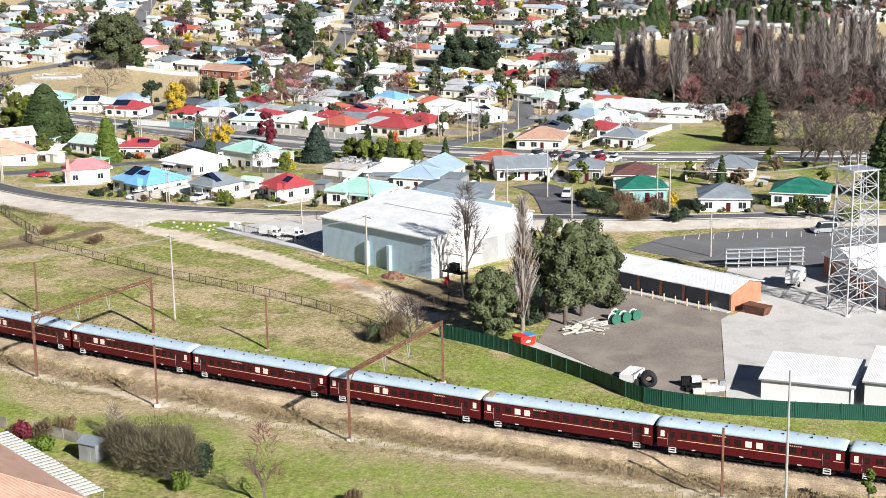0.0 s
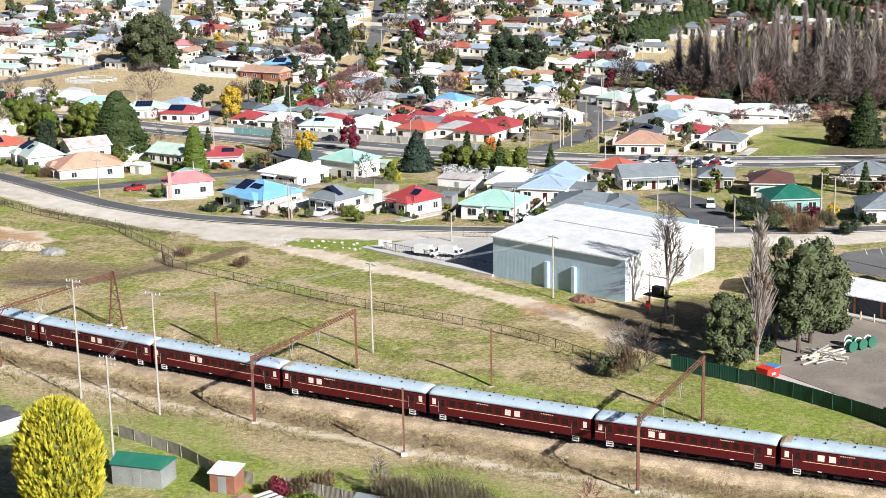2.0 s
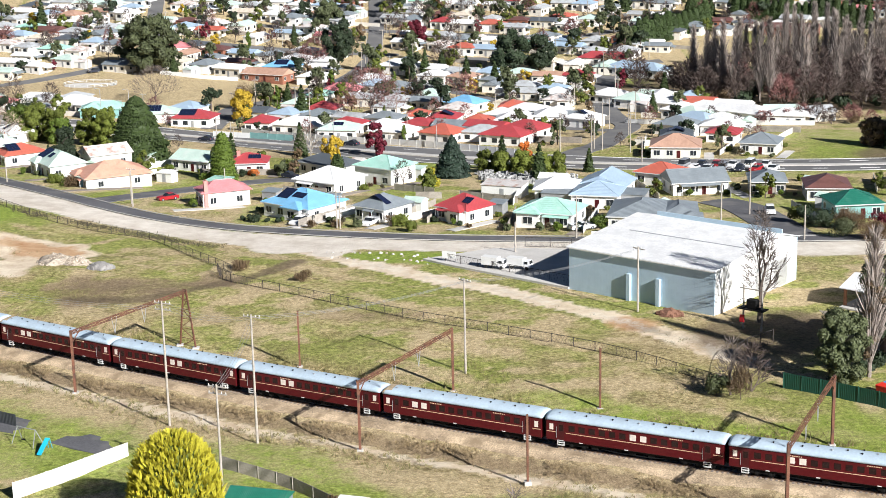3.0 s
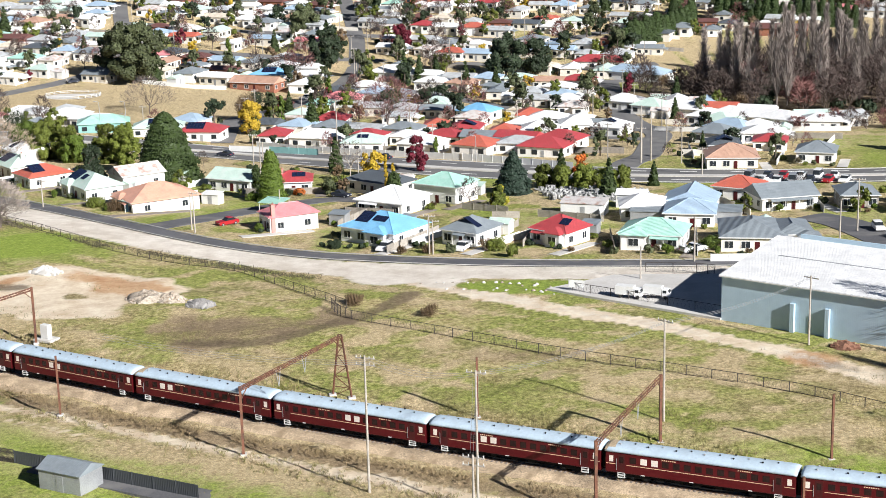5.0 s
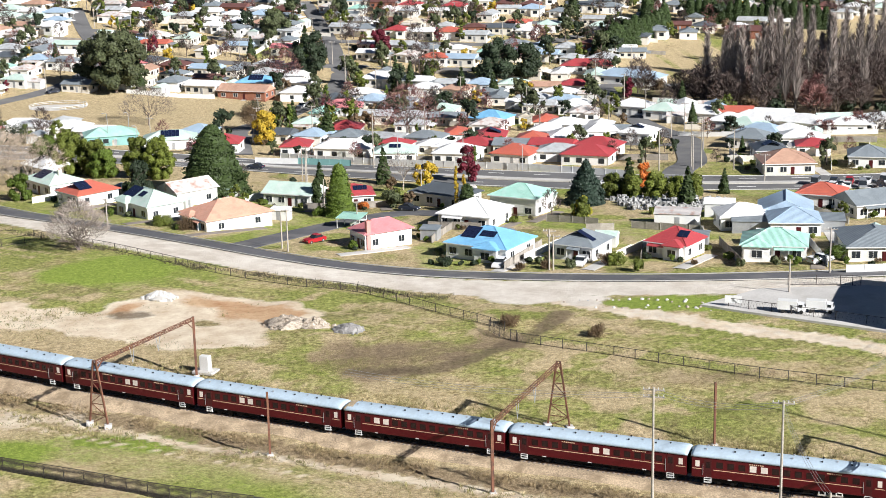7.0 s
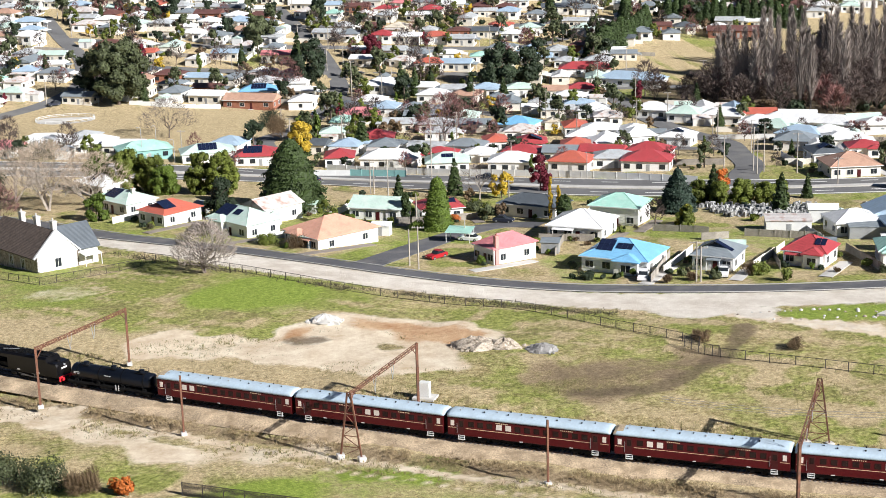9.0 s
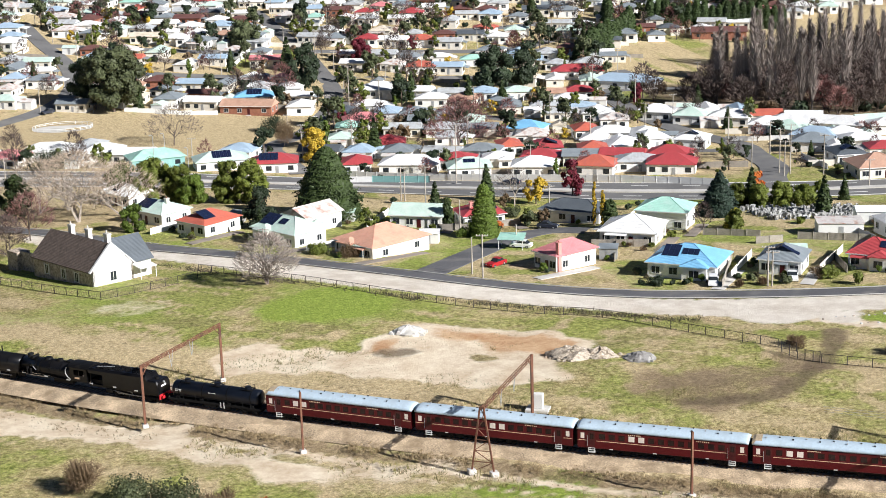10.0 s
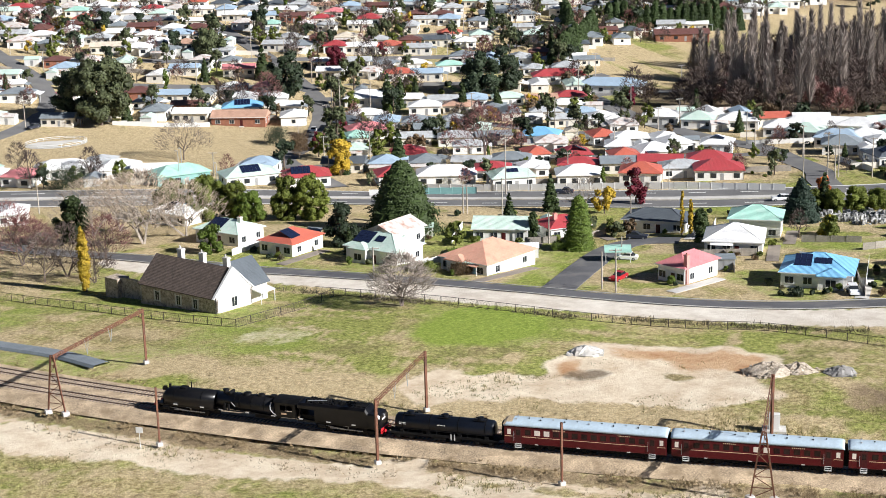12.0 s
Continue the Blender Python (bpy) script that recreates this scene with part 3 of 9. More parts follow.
    col = mix(mask("bare", 0.25), speck.outputs["Color"], mix(span(soil, 0.42, 0.68), (0.60, 0.46, 0.31), (0.86, 0.76, 0.60)))
    col = mix(math_("MULTIPLY", mask("ochre", 0.3), 0.85), col, mix(span(soil, 0.42, 0.68), (0.42, 0.20, 0.085), (0.64, 0.42, 0.235)))
    col = mix(math_("MULTIPLY", mask("darkening", 0.3), 0.8), col, mix(span(fine, 0.35, 0.65), (0.105, 0.075, 0.05), (0.20, 0.15, 0.10)))
    col = mix(mask("gravel", 0.25), col, mix(span(math_("ADD", mid, math_("MULTIPLY", grain, 0.25)), 0.48, 0.78), (0.62, 0.545, 0.455), (0.84, 0.78, 0.69)))
    link(col, shader.inputs["Base Color"])
    shader.inputs["Roughness"].default_value = 0.95
    shader.inputs["Specular IOR Level"].default_value = 0.15
    relief = n.new("ShaderNodeBump")
    relief.inputs["Strength"].default_value, relief.inputs["Distance"].default_value = 0.9, 0.28
    link(math_("ADD", fine, math_("MULTIPLY", grain, 0.6)), relief.inputs["Height"])
    link(relief.outputs[0], shader.inputs["Normal"])
    return m


build_ground()
road("front_road", FRONT, 5.0, ASPHALT, "grey asphalt street along the row of cottages")
road("side_street", SIDE, 6.5, ASPHALT, "dark asphalt side street ending in a turning circle")
road("cul_de_sac", CUL_DE_SAC, 9.0, ASPHALT, "dark asphalt dead-end street between houses")
road("highway_far_lanes", HIGHWAY + np.array([3.2, 5.6]), 8.6, PALE_ASPHALT, "grey asphalt lanes of the main road")
road("highway_near_lanes", HIGHWAY - np.array([3.2, 5.6]), 8.6, PALE_ASPHALT, "grey asphalt lanes of the main road")
road("highway_median", HIGHWAY, 3.0, CONCRETE, "pale concrete median of the main road", 0.3)
for off in (-10.6, -6.6, 6.6, 10.6):
    stripe("lane_line", HIGHWAY, off, 0.28, MARKING, "white painted lane line", dashes=3 if abs(off) < 8 else None)
road("uphill_street", UPHILL, 7.5, PALE_ASPHALT, "asphalt street leaving the main road", 0.16)
road("oval_street", OVAL_STREET, 6.5, PALE_ASPHALT, "asphalt street beside the sports oval", 0.14)
road("west_street", LEFT_STREET, 6.5, PALE_ASPHALT, "asphalt street past the sports oval", 0.14)
for line in TOWN_STREETS:
    road("town_street", line, 6.0, PALE_ASPHALT, "asphalt street between rows of houses", 0.1)
stripe("kerb", FRONT, -2.7, 0.3, KERB, "concrete kerb of the street", 0.26)
stripe("kerb", FRONT, 2.7, 0.3, KERB, "concrete kerb of the street", 0.26)


# ---- railway ----
def along(offset, z, a0, a1, step=0.25):
    return [rail_point(offset, a, z) for a in np.arange(a0, a1 + 1e-6, step)]


def build_railway():
    s = Shape()
    rows = []
    for a in np.arange(-158, -88, 0.25):
        rows.append([rail_point(o, a, z) for o, z in ((3.2, -0.75), (1.9, -0.45), (0.9, 0.02), (-3.7, 0.03), (-4.0, 0.0), (-8.6, 0.03), (-9.8, -0.5), (-10.6, -0.9))])
    s.rings(rows, closed=False)
    single("ballast", s, BALLAST, "brown-grey stone ballast of the double railway line", "railway bed", kind="structure")
    for centre in TRACKS:
        track = thing("railway_track", "steel rails on sleepers in brown ballast", "railway track", kind="structure")
        for o in (centre - 0.72, centre + 0.72):
            r = Shape()
            rows = []
            for a in np.arange(-156, -90, 0.25):
                rows.append([rail_point(o + dx, a, z) for dx, z in ((-0.07, 0.03), (0.07, 0.03), (0.07, 0.17), (-0.07, 0.17))])
            r.rings(rows)
            part("rail", r, RAIL, track, "rusty brown steel rail")
        box = Shape().box(-0.12, -1.25, -0.05, 0.12, 1.25, 0.05, 0.03).mesh("sleeper", SLEEPER)
        rest = Shape()
        for k in range(0, 1320):
            a = -154 + k * 0.0478
            if -140.5 < a < -133.2:
                ob = new("sleeper", box)
                ob.matrix_world = Matrix.Translation(rail_point(centre, a, 0.03)) @ pose(0, 0, 0, 0, 0, a + 90)
                ob.parent = track
            else:
                p, m3 = rail_point(centre, a, 0.03), pose(0, 0, 0, 0, 0, a + 90)
                c = [p + (m3 @ Vector((dx, dy, 0))) for dx, dy in ((-0.12, -1.25), (0.12, -1.25), (0.12, 1.25), (-0.12, 1.25))]
                rest.hull([(q.x, q.y, -0.02) for q in c], [(q.x, q.y, 0.08) for q in c])
        tagged(part("sleepers", rest, SLEEPER, track), kind="stuff")


TRACKS = (-1.6, -6.3)
build_railway()


# ---- the train ----
def bogie(parent, x, axles, gap, wheel_r=0.46):
    """A railway bogie under a vehicle, with its wheels."""
    half = gap * (axles - 1) / 2
    s = Shape()
    for y in (-1.02, 1.02):
        s.box(x - half - 0.55, y - 0.08, 0.42, x + half + 0.55, y + 0.08, 0.78, 0.05)
        for k in range(axles):
            ax = x - half + k * gap
            s.box(ax - 0.2, y - 0.13, 0.3, ax + 0.2, y + 0.13, 0.66, 0.04)
    s.box(x - 0.25, -1.0, 0.5, x + 0.25, 1.0, 0.85)
    b = part("bogie", s, UNDER, parent, "sooty black bogie frame")
    for k in range(axles):
        w = Shape()
        ax = x - half + k * gap
        w.rod((ax, -0.84, wheel_r), (ax, -0.70, wheel_r), wheel_r, n=16).rod((ax, 0.70, wheel_r), (ax, 0.84, wheel_r), wheel_r, n=16).rod((ax, -0.8, wheel_r), (ax, 0.8, wheel_r), 0.08)
        part("wheelset", w, LOCO_DULL, b)


def couplings(parent, x0, x1):
    for x, d in ((x0, -1), (x1, 1)):
        s = Shape().box(min(x, x + d * 0.6), -0.14, 0.85, max(x, x + d * 0.6), 0.14, 1.12)
        s.box(min(x, x + d * 0.3), -0.3, 0.8, max(x, x + d * 0.3), 0.3, 1.2, 0.05)
        part("coupler", s, UNDER, parent, "black iron coupler")


def build_carriage(blinds=(3, 4), seed=0):
    rnd = random.Random(seed)
    c = thing("passenger_carriage", "dark red passenger carriage with silver curved roof, coupled in the train", "railway carriage", group="carriages of the train")
    L, W = 10.75, 1.42
    body = Shape()
    side = [(0.95, W - 0.12), (1.05, W), (2.0, W), (3.28, W - 0.02), (3.42, W - 0.06)]
    ring = [(-y, z) for z, y in side] + [(y, z) for z, y in reversed(side)]
    body.rings([[(x, y, z) for y, z in ring] for x in (-L, -L + 0.02, L - 0.02, L)])
    part("body", body, CARRIAGE_RED, c, "dark red painted carriage body")
    roof = Shape()
    arc = [(-math.cos(a) * (W + 0.06), 3.42 + 0.72 * math.sin(a) ** 0.8) for a in np.linspace(0.001, math.pi - 0.001, 15)]
    ends = [(-L - 0.12, 0.72), (-L + 0.25, 0.95), (-L + 0.9, 1.0), (0, 1.0), (L - 0.9, 1.0), (L - 0.25, 0.95), (L + 0.12, 0.72)]
    roof.rings([[(x, y * (0.96 if k < 0.9 else 1), 3.40 + (z - 3.40) * k) for y, z in arc] for x, k in ends])
    r = part("roof", roof, CARRIAGE_ROOF, c, "silver-grey curved carriage roof", smooth=True)
    for k in range(12):
        x = -L + 1.5 + k * 1.62
        for y in ((-0.55, 0.55) if k % 2 == 0 else (-0.1,)):
            v = Shape().rod((x, y, 4.0), (x, y, 4.19), 0.09, 0.08, 8).rod((x, y, 4.19), (x, y, 4.25), 0.13, 0.09, 8)
            part("vent", v, UNDER if k % 3 else GREY_METAL, r)
    for y in (-1, 1):
        for z0, z1, x0, x1 in ((1.98, 2.05, -L + 2.45, L - 2.45), (1.98, 2.05, -L + 0.05, -L + 1.2), (1.98, 2.05, L - 1.2, L - 0.05), (1.02, 1.07, -L + 0.05, L - 0.05)):
            a, b = sorted((y * (W - 0.01), y * (W + 0.012)))
            part("lining", Shape().box(x0, a, z0, x1, b, z1), CREAM if z0 > 1.5 else CARRIAGE_DARK, c, "thin cream painted line")
        n = 13
        for k in range(n):
            x = -L + 3.2 + k * (2 * L - 6.4) / (n - 1)
            a, b = sorted((y * (W - 0.03), y * (W + 0.006)))
            white = k in blinds
            part("window", Shape().box(x - 0.38, a, 2.28, x + 0.38, b, 3.0, 0.005), BLIND if white else CARRIAGE_GLASS, c, "window with a drawn pale blind" if white else "")
        for x, s in ((-L + 1.85, 1), (L - 1.85, -1)):
            a, b = sorted((y * (W - 0.25), y * (W + 0.004)))
            door = part("door", Shape().box(x - 0.42, a, 1.08, x + 0.42, b, 3.2, 0.01), CARRIAGE_DARK, c, "recessed dark red door")
            a, b = sorted((y * (W - 0.1), y * (W + 0.01)))
            part("door_window", Shape().box(x - 0.25, a, 2.2, x + 0.25, b, 2.95), CARRIAGE_GLASS, door)
            part("handrail", Shape().rod((x - 0.55, y * (W + 0.05), 1.3), (x - 0.55, y * (W + 0.05), 2.7), 0.025, n=5), GREY_METAL, door)
            w = x - s * 1.2
            a, b = sorted((y * (W - 0.03), y * (W + 0.008)))
            part("lavatory_window", Shape().box(w - 0.24, a, 2.25, w + 0.24, b, 2.98), BLIND, c, "frosted white window")
            st = Shape()
            for z in (0.42, 0.72, 1.0):
                a, b = sorted((y * (W - 0.22), y * (W + 0.06)))
                st.box(x - 0.42, a, z, x + 0.42, b, z + 0.06)
            for dx in (-0.4, 0.4):
                st.box(x + dx - 0.03, min(y * (W - 0.02), y * (W + 0.06)), 0.42, x + dx + 0.03, max(y * (W - 0.02), y * (W + 0.06)), 1.06)
            part("step", st, WHITE, c, "white painted folding steps")
        a, b = sorted((y * (W - 0.01), y * (W + 0.012)))
        for x in (-4.2, 4.4):
            t = Shape()
            for k in range(7):
                t.box(x + k * 0.24, a, 3.12, x + k * 0.24 + 0.15, b, 3.23)
            tagged(part("lettering", t, CREAM, c, "small pale lettering bars"), kind="stuff")
        for x in (-6.6, -1.0, 5.6):
            part("tail_marker", Shape().box(x, min(y * W, y * (W + 0.03)), 0.98, x + 0.45, max(y * W, y * (W + 0.03)), 1.08), WHITE, c, "small white stencil panel")
    for x, d in ((-L, -1), (L, 1)):
        g = Shape()
        for k in range(4):
            x0 = x + d * k * 0.14
            g.box(min(x0, x0 + d * 0.1), -0.62, 1.1, max(x0, x0 + d * 0.1), 0.62, 3.5, 0.03)
        part("gangway", g, UNDER, c, "black concertina gangway")
    u = Shape()
    u.box(-L + 0.1, -1.15, 0.72, L - 0.1, 1.15, 0.96)
    for k in range(9):
        x = -4.6 + k * 1.12 + rnd.uniform(-0.2, 0.2)
        y = 0.75 if k % 2 else -0.75
        u.box(x - 0.45, y - 0.35, 0.36 + 0.1 * (k % 3), x + 0.4, y + 0.35, 0.74, 0.04)
    for y in (-1.05, 1.05):
        u.beam((-5.4, y, 0.72), (-2.2, y, 0.38), 0.08).beam((-2.2, y, 0.38), (2.2, y, 0.38), 0.08).beam((2.2, y, 0.38), (5.4, y, 0.72), 0.08)
    part("underframe", u, UNDER, c, "black underframe with boxes and truss rods")
    bogie(c, -7.7, 3, 1.55)
    bogie(c, 7.7, 3, 1.55)
    couplings(c, -L, L)
    return c


def build_tank_wagon():
    c = thing("tank_wagon", "blue-black cylindrical water tank wagon with three domes, behind the locomotive", "tank wagon")
    n, r, z0 = 24, 1.18, 2.25
    t = Shape()
    rows = []
    for x, k in ((-7.1, 0.0), (-7.08, 0.55), (-6.95, 0.85), (-6.7, 1.0), (6.7, 1.0), (6.95, 0.85), (7.08, 0.55), (7.1, 0.0)):
        rows.append([(x, r * k * math.cos(2 * math.pi * i / n), z0 + r * k * math.sin(2 * math.pi * i / n)) for i in range(n)])
    t.rings(rows)
    tank = part("tank", t, TANK, c, "blue-black riveted tank", smooth=True)
    for x in (-4.9, 0, 4.9):
        d = Shape().rod((x, 0, 3.3), (x, 0, 3.72), 0.42, 0.40, 14).rod((x, 0, 3.72), (x, 0, 3.80), 0.46, 0.30, 14)
        part("dome", d, TANK, tank)
        p = Shape()
        for y in (-0.62, 0.62):
            p.rod((x - 0.7, y, 3.35), (x - 0.7, y, 3.9), 0.03, n=5).rod((x + 0.7, y, 3.35), (x + 0.7, y, 3.9), 0.03, n=5).rod((x - 0.7, y, 3.9), (x + 0.7, y, 3.9), 0.03, n=5)
        p.box(x - 0.8, -0.7, 3.36, x + 0.8, -0.4, 3.41).box(x - 0.8, 0.4, 3.36, x + 0.8, 0.7, 3.41)
        part("walkway", p, LOCO_DULL, tank)
    for x in (-5.8, -2, 2, 5.8):
        b = Shape()
        pts = [(x, (r + 0.02) * math.cos(a), z0 + (r + 0.02) * math.sin(a)) for a in np.linspace(0, 2 * math.pi, 25)]
        for p, q in zip(pts, pts[1:]):
            b.beam(p, q, 0.12, 0.03)
        part("tank_band", b, LOCO_DULL, tank)
    f = Shape().box(-7.6, -1.2, 0.78, 7.6, 1.2, 1.02)
    for x in (-6.0, -2.2, 2.2, 6.0):
        f.box(x - 0.25, -1.1, 1.0, x + 0.25, 1.1, 1.35)
    for y in (-1.22, 1.22):
        for x in (-5.0, -3.0, -1.0, 3.4, 4.6, 5.8):
            f.rod((x, y, 1.0), (x, y, 1.9), 0.03, n=5)
        f.rod((-6, y, 1.6), (6, y, 1.6), 0.025, n=5)
    f.box(-1.6, -1.15, 0.4, 0.2, -0.5, 0.78).box(1.2, -1.1, 0.36, 2.4, -0.6, 0.8).box(-0.8, 0.5, 0.4, 1.2, 1.15, 0.78)
    part("underframe", f, UNDER, c, "black underframe with rails and boxes")
    for y in (-1, 1):
        a, b = sorted((y * 1.20, y * 1.24))
        part("ladder", Shape().box(1.0, a, 0.5, 1.12, b, 1.35).box(1.5, a, 0.5, 1.62, b, 1.35), WHITE, c, "white painted step irons")
        s = Shape()
        for k in range(6):
            s.box(-0.9 + 0.2 * k, y * 1.185 - 0.02, 2.42, -0.77 + 0.2 * k, y * 1.185 + 0.02, 2.55)
        for k in range(5):
            s.box(-6.3 + 0.2 * k, y * 1.185 - 0.02, 2.2, -6.17 + 0.2 * k, y * 1.185 + 0.02, 2.3)
            s.box(-6.3 + 0.2 * k, y * 1.185 - 0.02, 2.4, -6.17 + 0.2 * k, y * 1.185 + 0.02, 2.5)
        tagged(part("lettering", s, WHITE, tank, "small white stencil bars"), kind="stuff")
    bogie(c, -5.6, 2, 1.8)
    bogie(c, 5.6, 2, 1.8)
    couplings(c, -7.6, 7.6)
    return c


def drivers(parent, x, axles, gap, r=0.7):
    """A coupled engine unit: frames, driving wheels, rods and cylinders."""
    half = gap * (axles - 1) / 2
    f = Shape()
    for y in (-0.6, 0.6):
        f.box(x - half - 2.3, y - 0.06, 0.55, x + half + 2.3, y + 0.06, 1.25)
    unit = part("engine_unit", f, LOCO_DULL, parent, "black engine frame")
    for k in range(axles):
        ax = x - half + gap * k
        for y in (-0.78, 0.78):
            w = Shape().rod((ax, y - 0.07, r), (ax, y + 0.07, r), r, n=18).rod((ax, y - 0.1, r), (ax, y + 0.1, r), 0.16, n=8)
            part("driving_wheel", w, LOCO_DULL, unit)
    for y in (-1.0, 1.0):
        part("side_rod", Shape().box(x - half, y - 0.04, r - 0.22, x + half, y + 0.04, r - 0.08), GREY_METAL, unit, "worn grey steel rod")
        part("cylinder", Shape().rod((x - half - 1.6, y * 1.12, 0.85), (x - half - 0.6, y * 1.12, 0.85), 0.38, n=14).rod((x - half - 1.7, y * 1.12, 1.35), (x - half - 0.5, y * 1.12, 1.35), 0.24, n=12), LOCO_DULL, unit)
        part("valve_gear", Shape().beam((x - half - 0.6, y * 1.1, 0.85), (x, y * 1.1, 0.6), 0.08).beam((x - half - 0.4, y * 1.12, 1.35), (x + 0.3, y * 1.1, 1.0), 0.06).beam((x + 0.3, y * 1.1, 1.3), (x + 0.3, y * 1.1, 0.5), 0.07), GREY_METAL, unit)


def build_locomotive():
    """Garratt engine: front tank, slung boiler with cab, rear coal bunker. It runs towards -x."""
    c = thing("steam_locomotive", "large black articulated steam locomotive at the head of the train", "locomotive")

    def round_top(x, w, z0, z1, shoulder):
        """Upright sides with a rounded top."""
        top = [(x, w * math.cos(a), shoulder + (z1 - shoulder) * math.sin(a)) for a in np.linspace(0, math.pi, 13)]
        return [(x, -w, z0), (x, w, z0)] + top

    def square_top(x, w, z0, z1, cut):
        return [(x, -w, z0), (x, w, z0), (x, w, z1 - cut), (x, w - cut * 0.8, z1), (x, -w + cut * 0.8, z1), (x, -w, z1 - cut)]

    # front water tank with its domed nose
    t = Shape().rings([round_top(x, w, 1.45, z1, sh) for x, w, z1, sh in ((-16.75, 0.95, 2.6, 2.2), (-16.6, 1.2, 3.0, 2.4), (-16.2, 1.38, 3.4, 2.6), (-15.6, 1.45, 3.6, 2.65), (-8.3, 1.45, 3.65, 2.65))])
    tank = part("front_tank", t, LOCO, c, "black front water tank with a rounded top", smooth=True)
    part("tank_filler", Shape().box(-14.1, -0.5, 3.55, -13.1, 0.5, 3.78, 0.05), LOCO_DULL, tank)
    part("vent_pipe", Shape().rod((-12.6, 0.3, 3.4), (-12.6, 0.3, 4.5), 0.1, n=8), LOCO_DULL, tank)
    part("whistle", Shape().rod((-15.9, 0, 3.3), (-15.9, 0, 3.95), 0.16, 0.2, 10), LOCO_DULL, tank)
    part("headlamp", Shape().rod((-17.1, 0, 3.15), (-16.5, 0, 3.15), 0.26, n=12).box(-17.0, -0.18, 3.38, -16.5, 0.18, 3.56), LOCO_DULL, tank)
    for x in (-14.6, -10.2):
        pts = [Vector(p) for p in round_top(x, 1.47, 1.45, 3.67, 2.65)[1:]]
        band = Shape()
        for p, q in zip(pts, pts[1:]):
            band.beam(p, q, 0.08, 0.03)
        part("tank_band", band, LOCO_DULL, tank)
    f = Shape().box(-17.4, -1.35, 1.15, -8.2, 1.35, 1.45, 0.04).box(-17.45, -1.35, 0.75, -17.2, 1.35, 1.35)
    part("front_platform", f, LOCO, c, "black running plate")
    part("buffer_beam", Shape().box(-17.6, -1.3, 0.7, -17.45, 1.3, 1.35, 0.03), SIGNAL_RED, c, "bright red buffer beam")
    for y in (-0.9, 0.9):
        part("buffer", Shape().rod((-18.0, y, 1.05), (-17.6, y, 1.05), 0.12, n=8).rod((-18.08, y, 1.05), (-18.0, y, 1.05), 0.24, n=12), SIGNAL_RED, c, "red buffer")
        part("rear_buffer", Shape().rod((17.55, y, 1.05), (17.95, y, 1.05), 0.12, n=8).rod((17.95, y, 1.05), (18.03, y, 1.05), 0.24, n=12), SIGNAL_RED, c, "red buffer")
    part("cowcatcher", Shape().hull([(-18.2, -0.3, 0.25), (-17.5, -1.2, 0.25), (-17.5, 1.2, 0.25), (-18.2, 0.3, 0.25)], [(-17.7, -0.3, 0.7), (-17.5, -1.2, 0.7), (-17.5, 1.2, 0.7), (-17.7, 0.3, 0.7)]), LOCO_DULL, c)
    # slung boiler
    n = 24
    b = Shape()
    b.rings([[(x, r * math.cos(2 * math.pi * i / n), 2.45 + r * math.sin(2 * math.pi * i / n)) for i in range(n)] for x, r in ((-8.0, 0.6), (-7.95, 1.05), (-7.8, 1.2), (-6.0, 1.22), (-5.95, 1.27), (1.6, 1.36))])
    boiler = part("boiler", b, LOCO, c, "black boiler with bands", smooth=True)
    part("chimney", Shape().rod((-6.8, 0, 3.5), (-6.8, 0, 4.05), 0.46, 0.38, 14).rod((-6.8, 0, 4.02), (-6.8, 0, 4.14), 0.50, 0.46, 14), LOCO_DULL, boiler)
    part("feedwater_heater", Shape().rod((-6.0, -0.7, 3.72), (-6.0, 0.7, 3.72), 0.27, n=12), LOCO_DULL, boiler)
    part("sand_dome", Shape().rod((-3.4, 0, 3.5), (-3.4, 0, 3.95), 0.66, 0.55, 16).rod((-3.4, 0, 3.95), (-3.4, 0, 4.06), 0.55, 0.22, 16), LOCO_DULL, boiler)
    part("steam_dome", Shape().rod((-1.2, 0, 3.55), (-1.2, 0, 3.98), 0.52, 0.45, 14).rod((-1.2, 0, 3.98), (-1.2, 0, 4.08), 0.45, 0.15, 14), LOCO_DULL, boiler)
    part("safety_valve", Shape().box(0.2, -0.45, 3.7, 1.0, 0.45, 3.98, 0.06), LOCO_DULL, boiler)
    for x in (-5.0, -4.2, -2.3, -0.3, 0.9):
        band = Shape()
        pts = [(x, 1.36 * math.cos(a), 2.45 + 1.36 * math.sin(a)) for a in np.linspace(0, 2 * math.pi, 23)]
        for p, q in zip(pts, pts[1:]):
            band.beam(p, q, 0.09, 0.03)
        part("boiler_band", band, LOCO_DULL, boiler)
    for y in (-1.36, 1.36):
        part("handrail", Shape().rod((-7.6, y, 2.85), (1.6, y * 1.03, 2.85), 0.03, n=6), LOCO_DULL, boiler)
        part("steam_pipe", Shape().rod((-5.4, y, 2.75), (-4.8, y * 1.03, 2.2), 0.06, n=6), GREY_METAL, boiler, "bright metal pipe")
        pipe = Shape()
        pts = [(0.9, y * 0.9, 3.35), (0.75, y * 1.02, 2.9), (0.8, y * 1.06, 2.4), (1.15, y * 1.07, 1.95), (1.7, y * 1.06, 1.6)]
        for p, q in zip(pts, pts[1:]):
            pipe.rod(p, q, 0.075, n=6)
        part("injector_pipe", pipe, GALV, boiler, "bright curved metal pipe")
        part("running_board", Shape().box(-8.2, min(y * 0.8, y * 1.06), 1.42, 5.4, max(y * 0.8, y * 1.06), 1.5), LOCO_DULL, c)
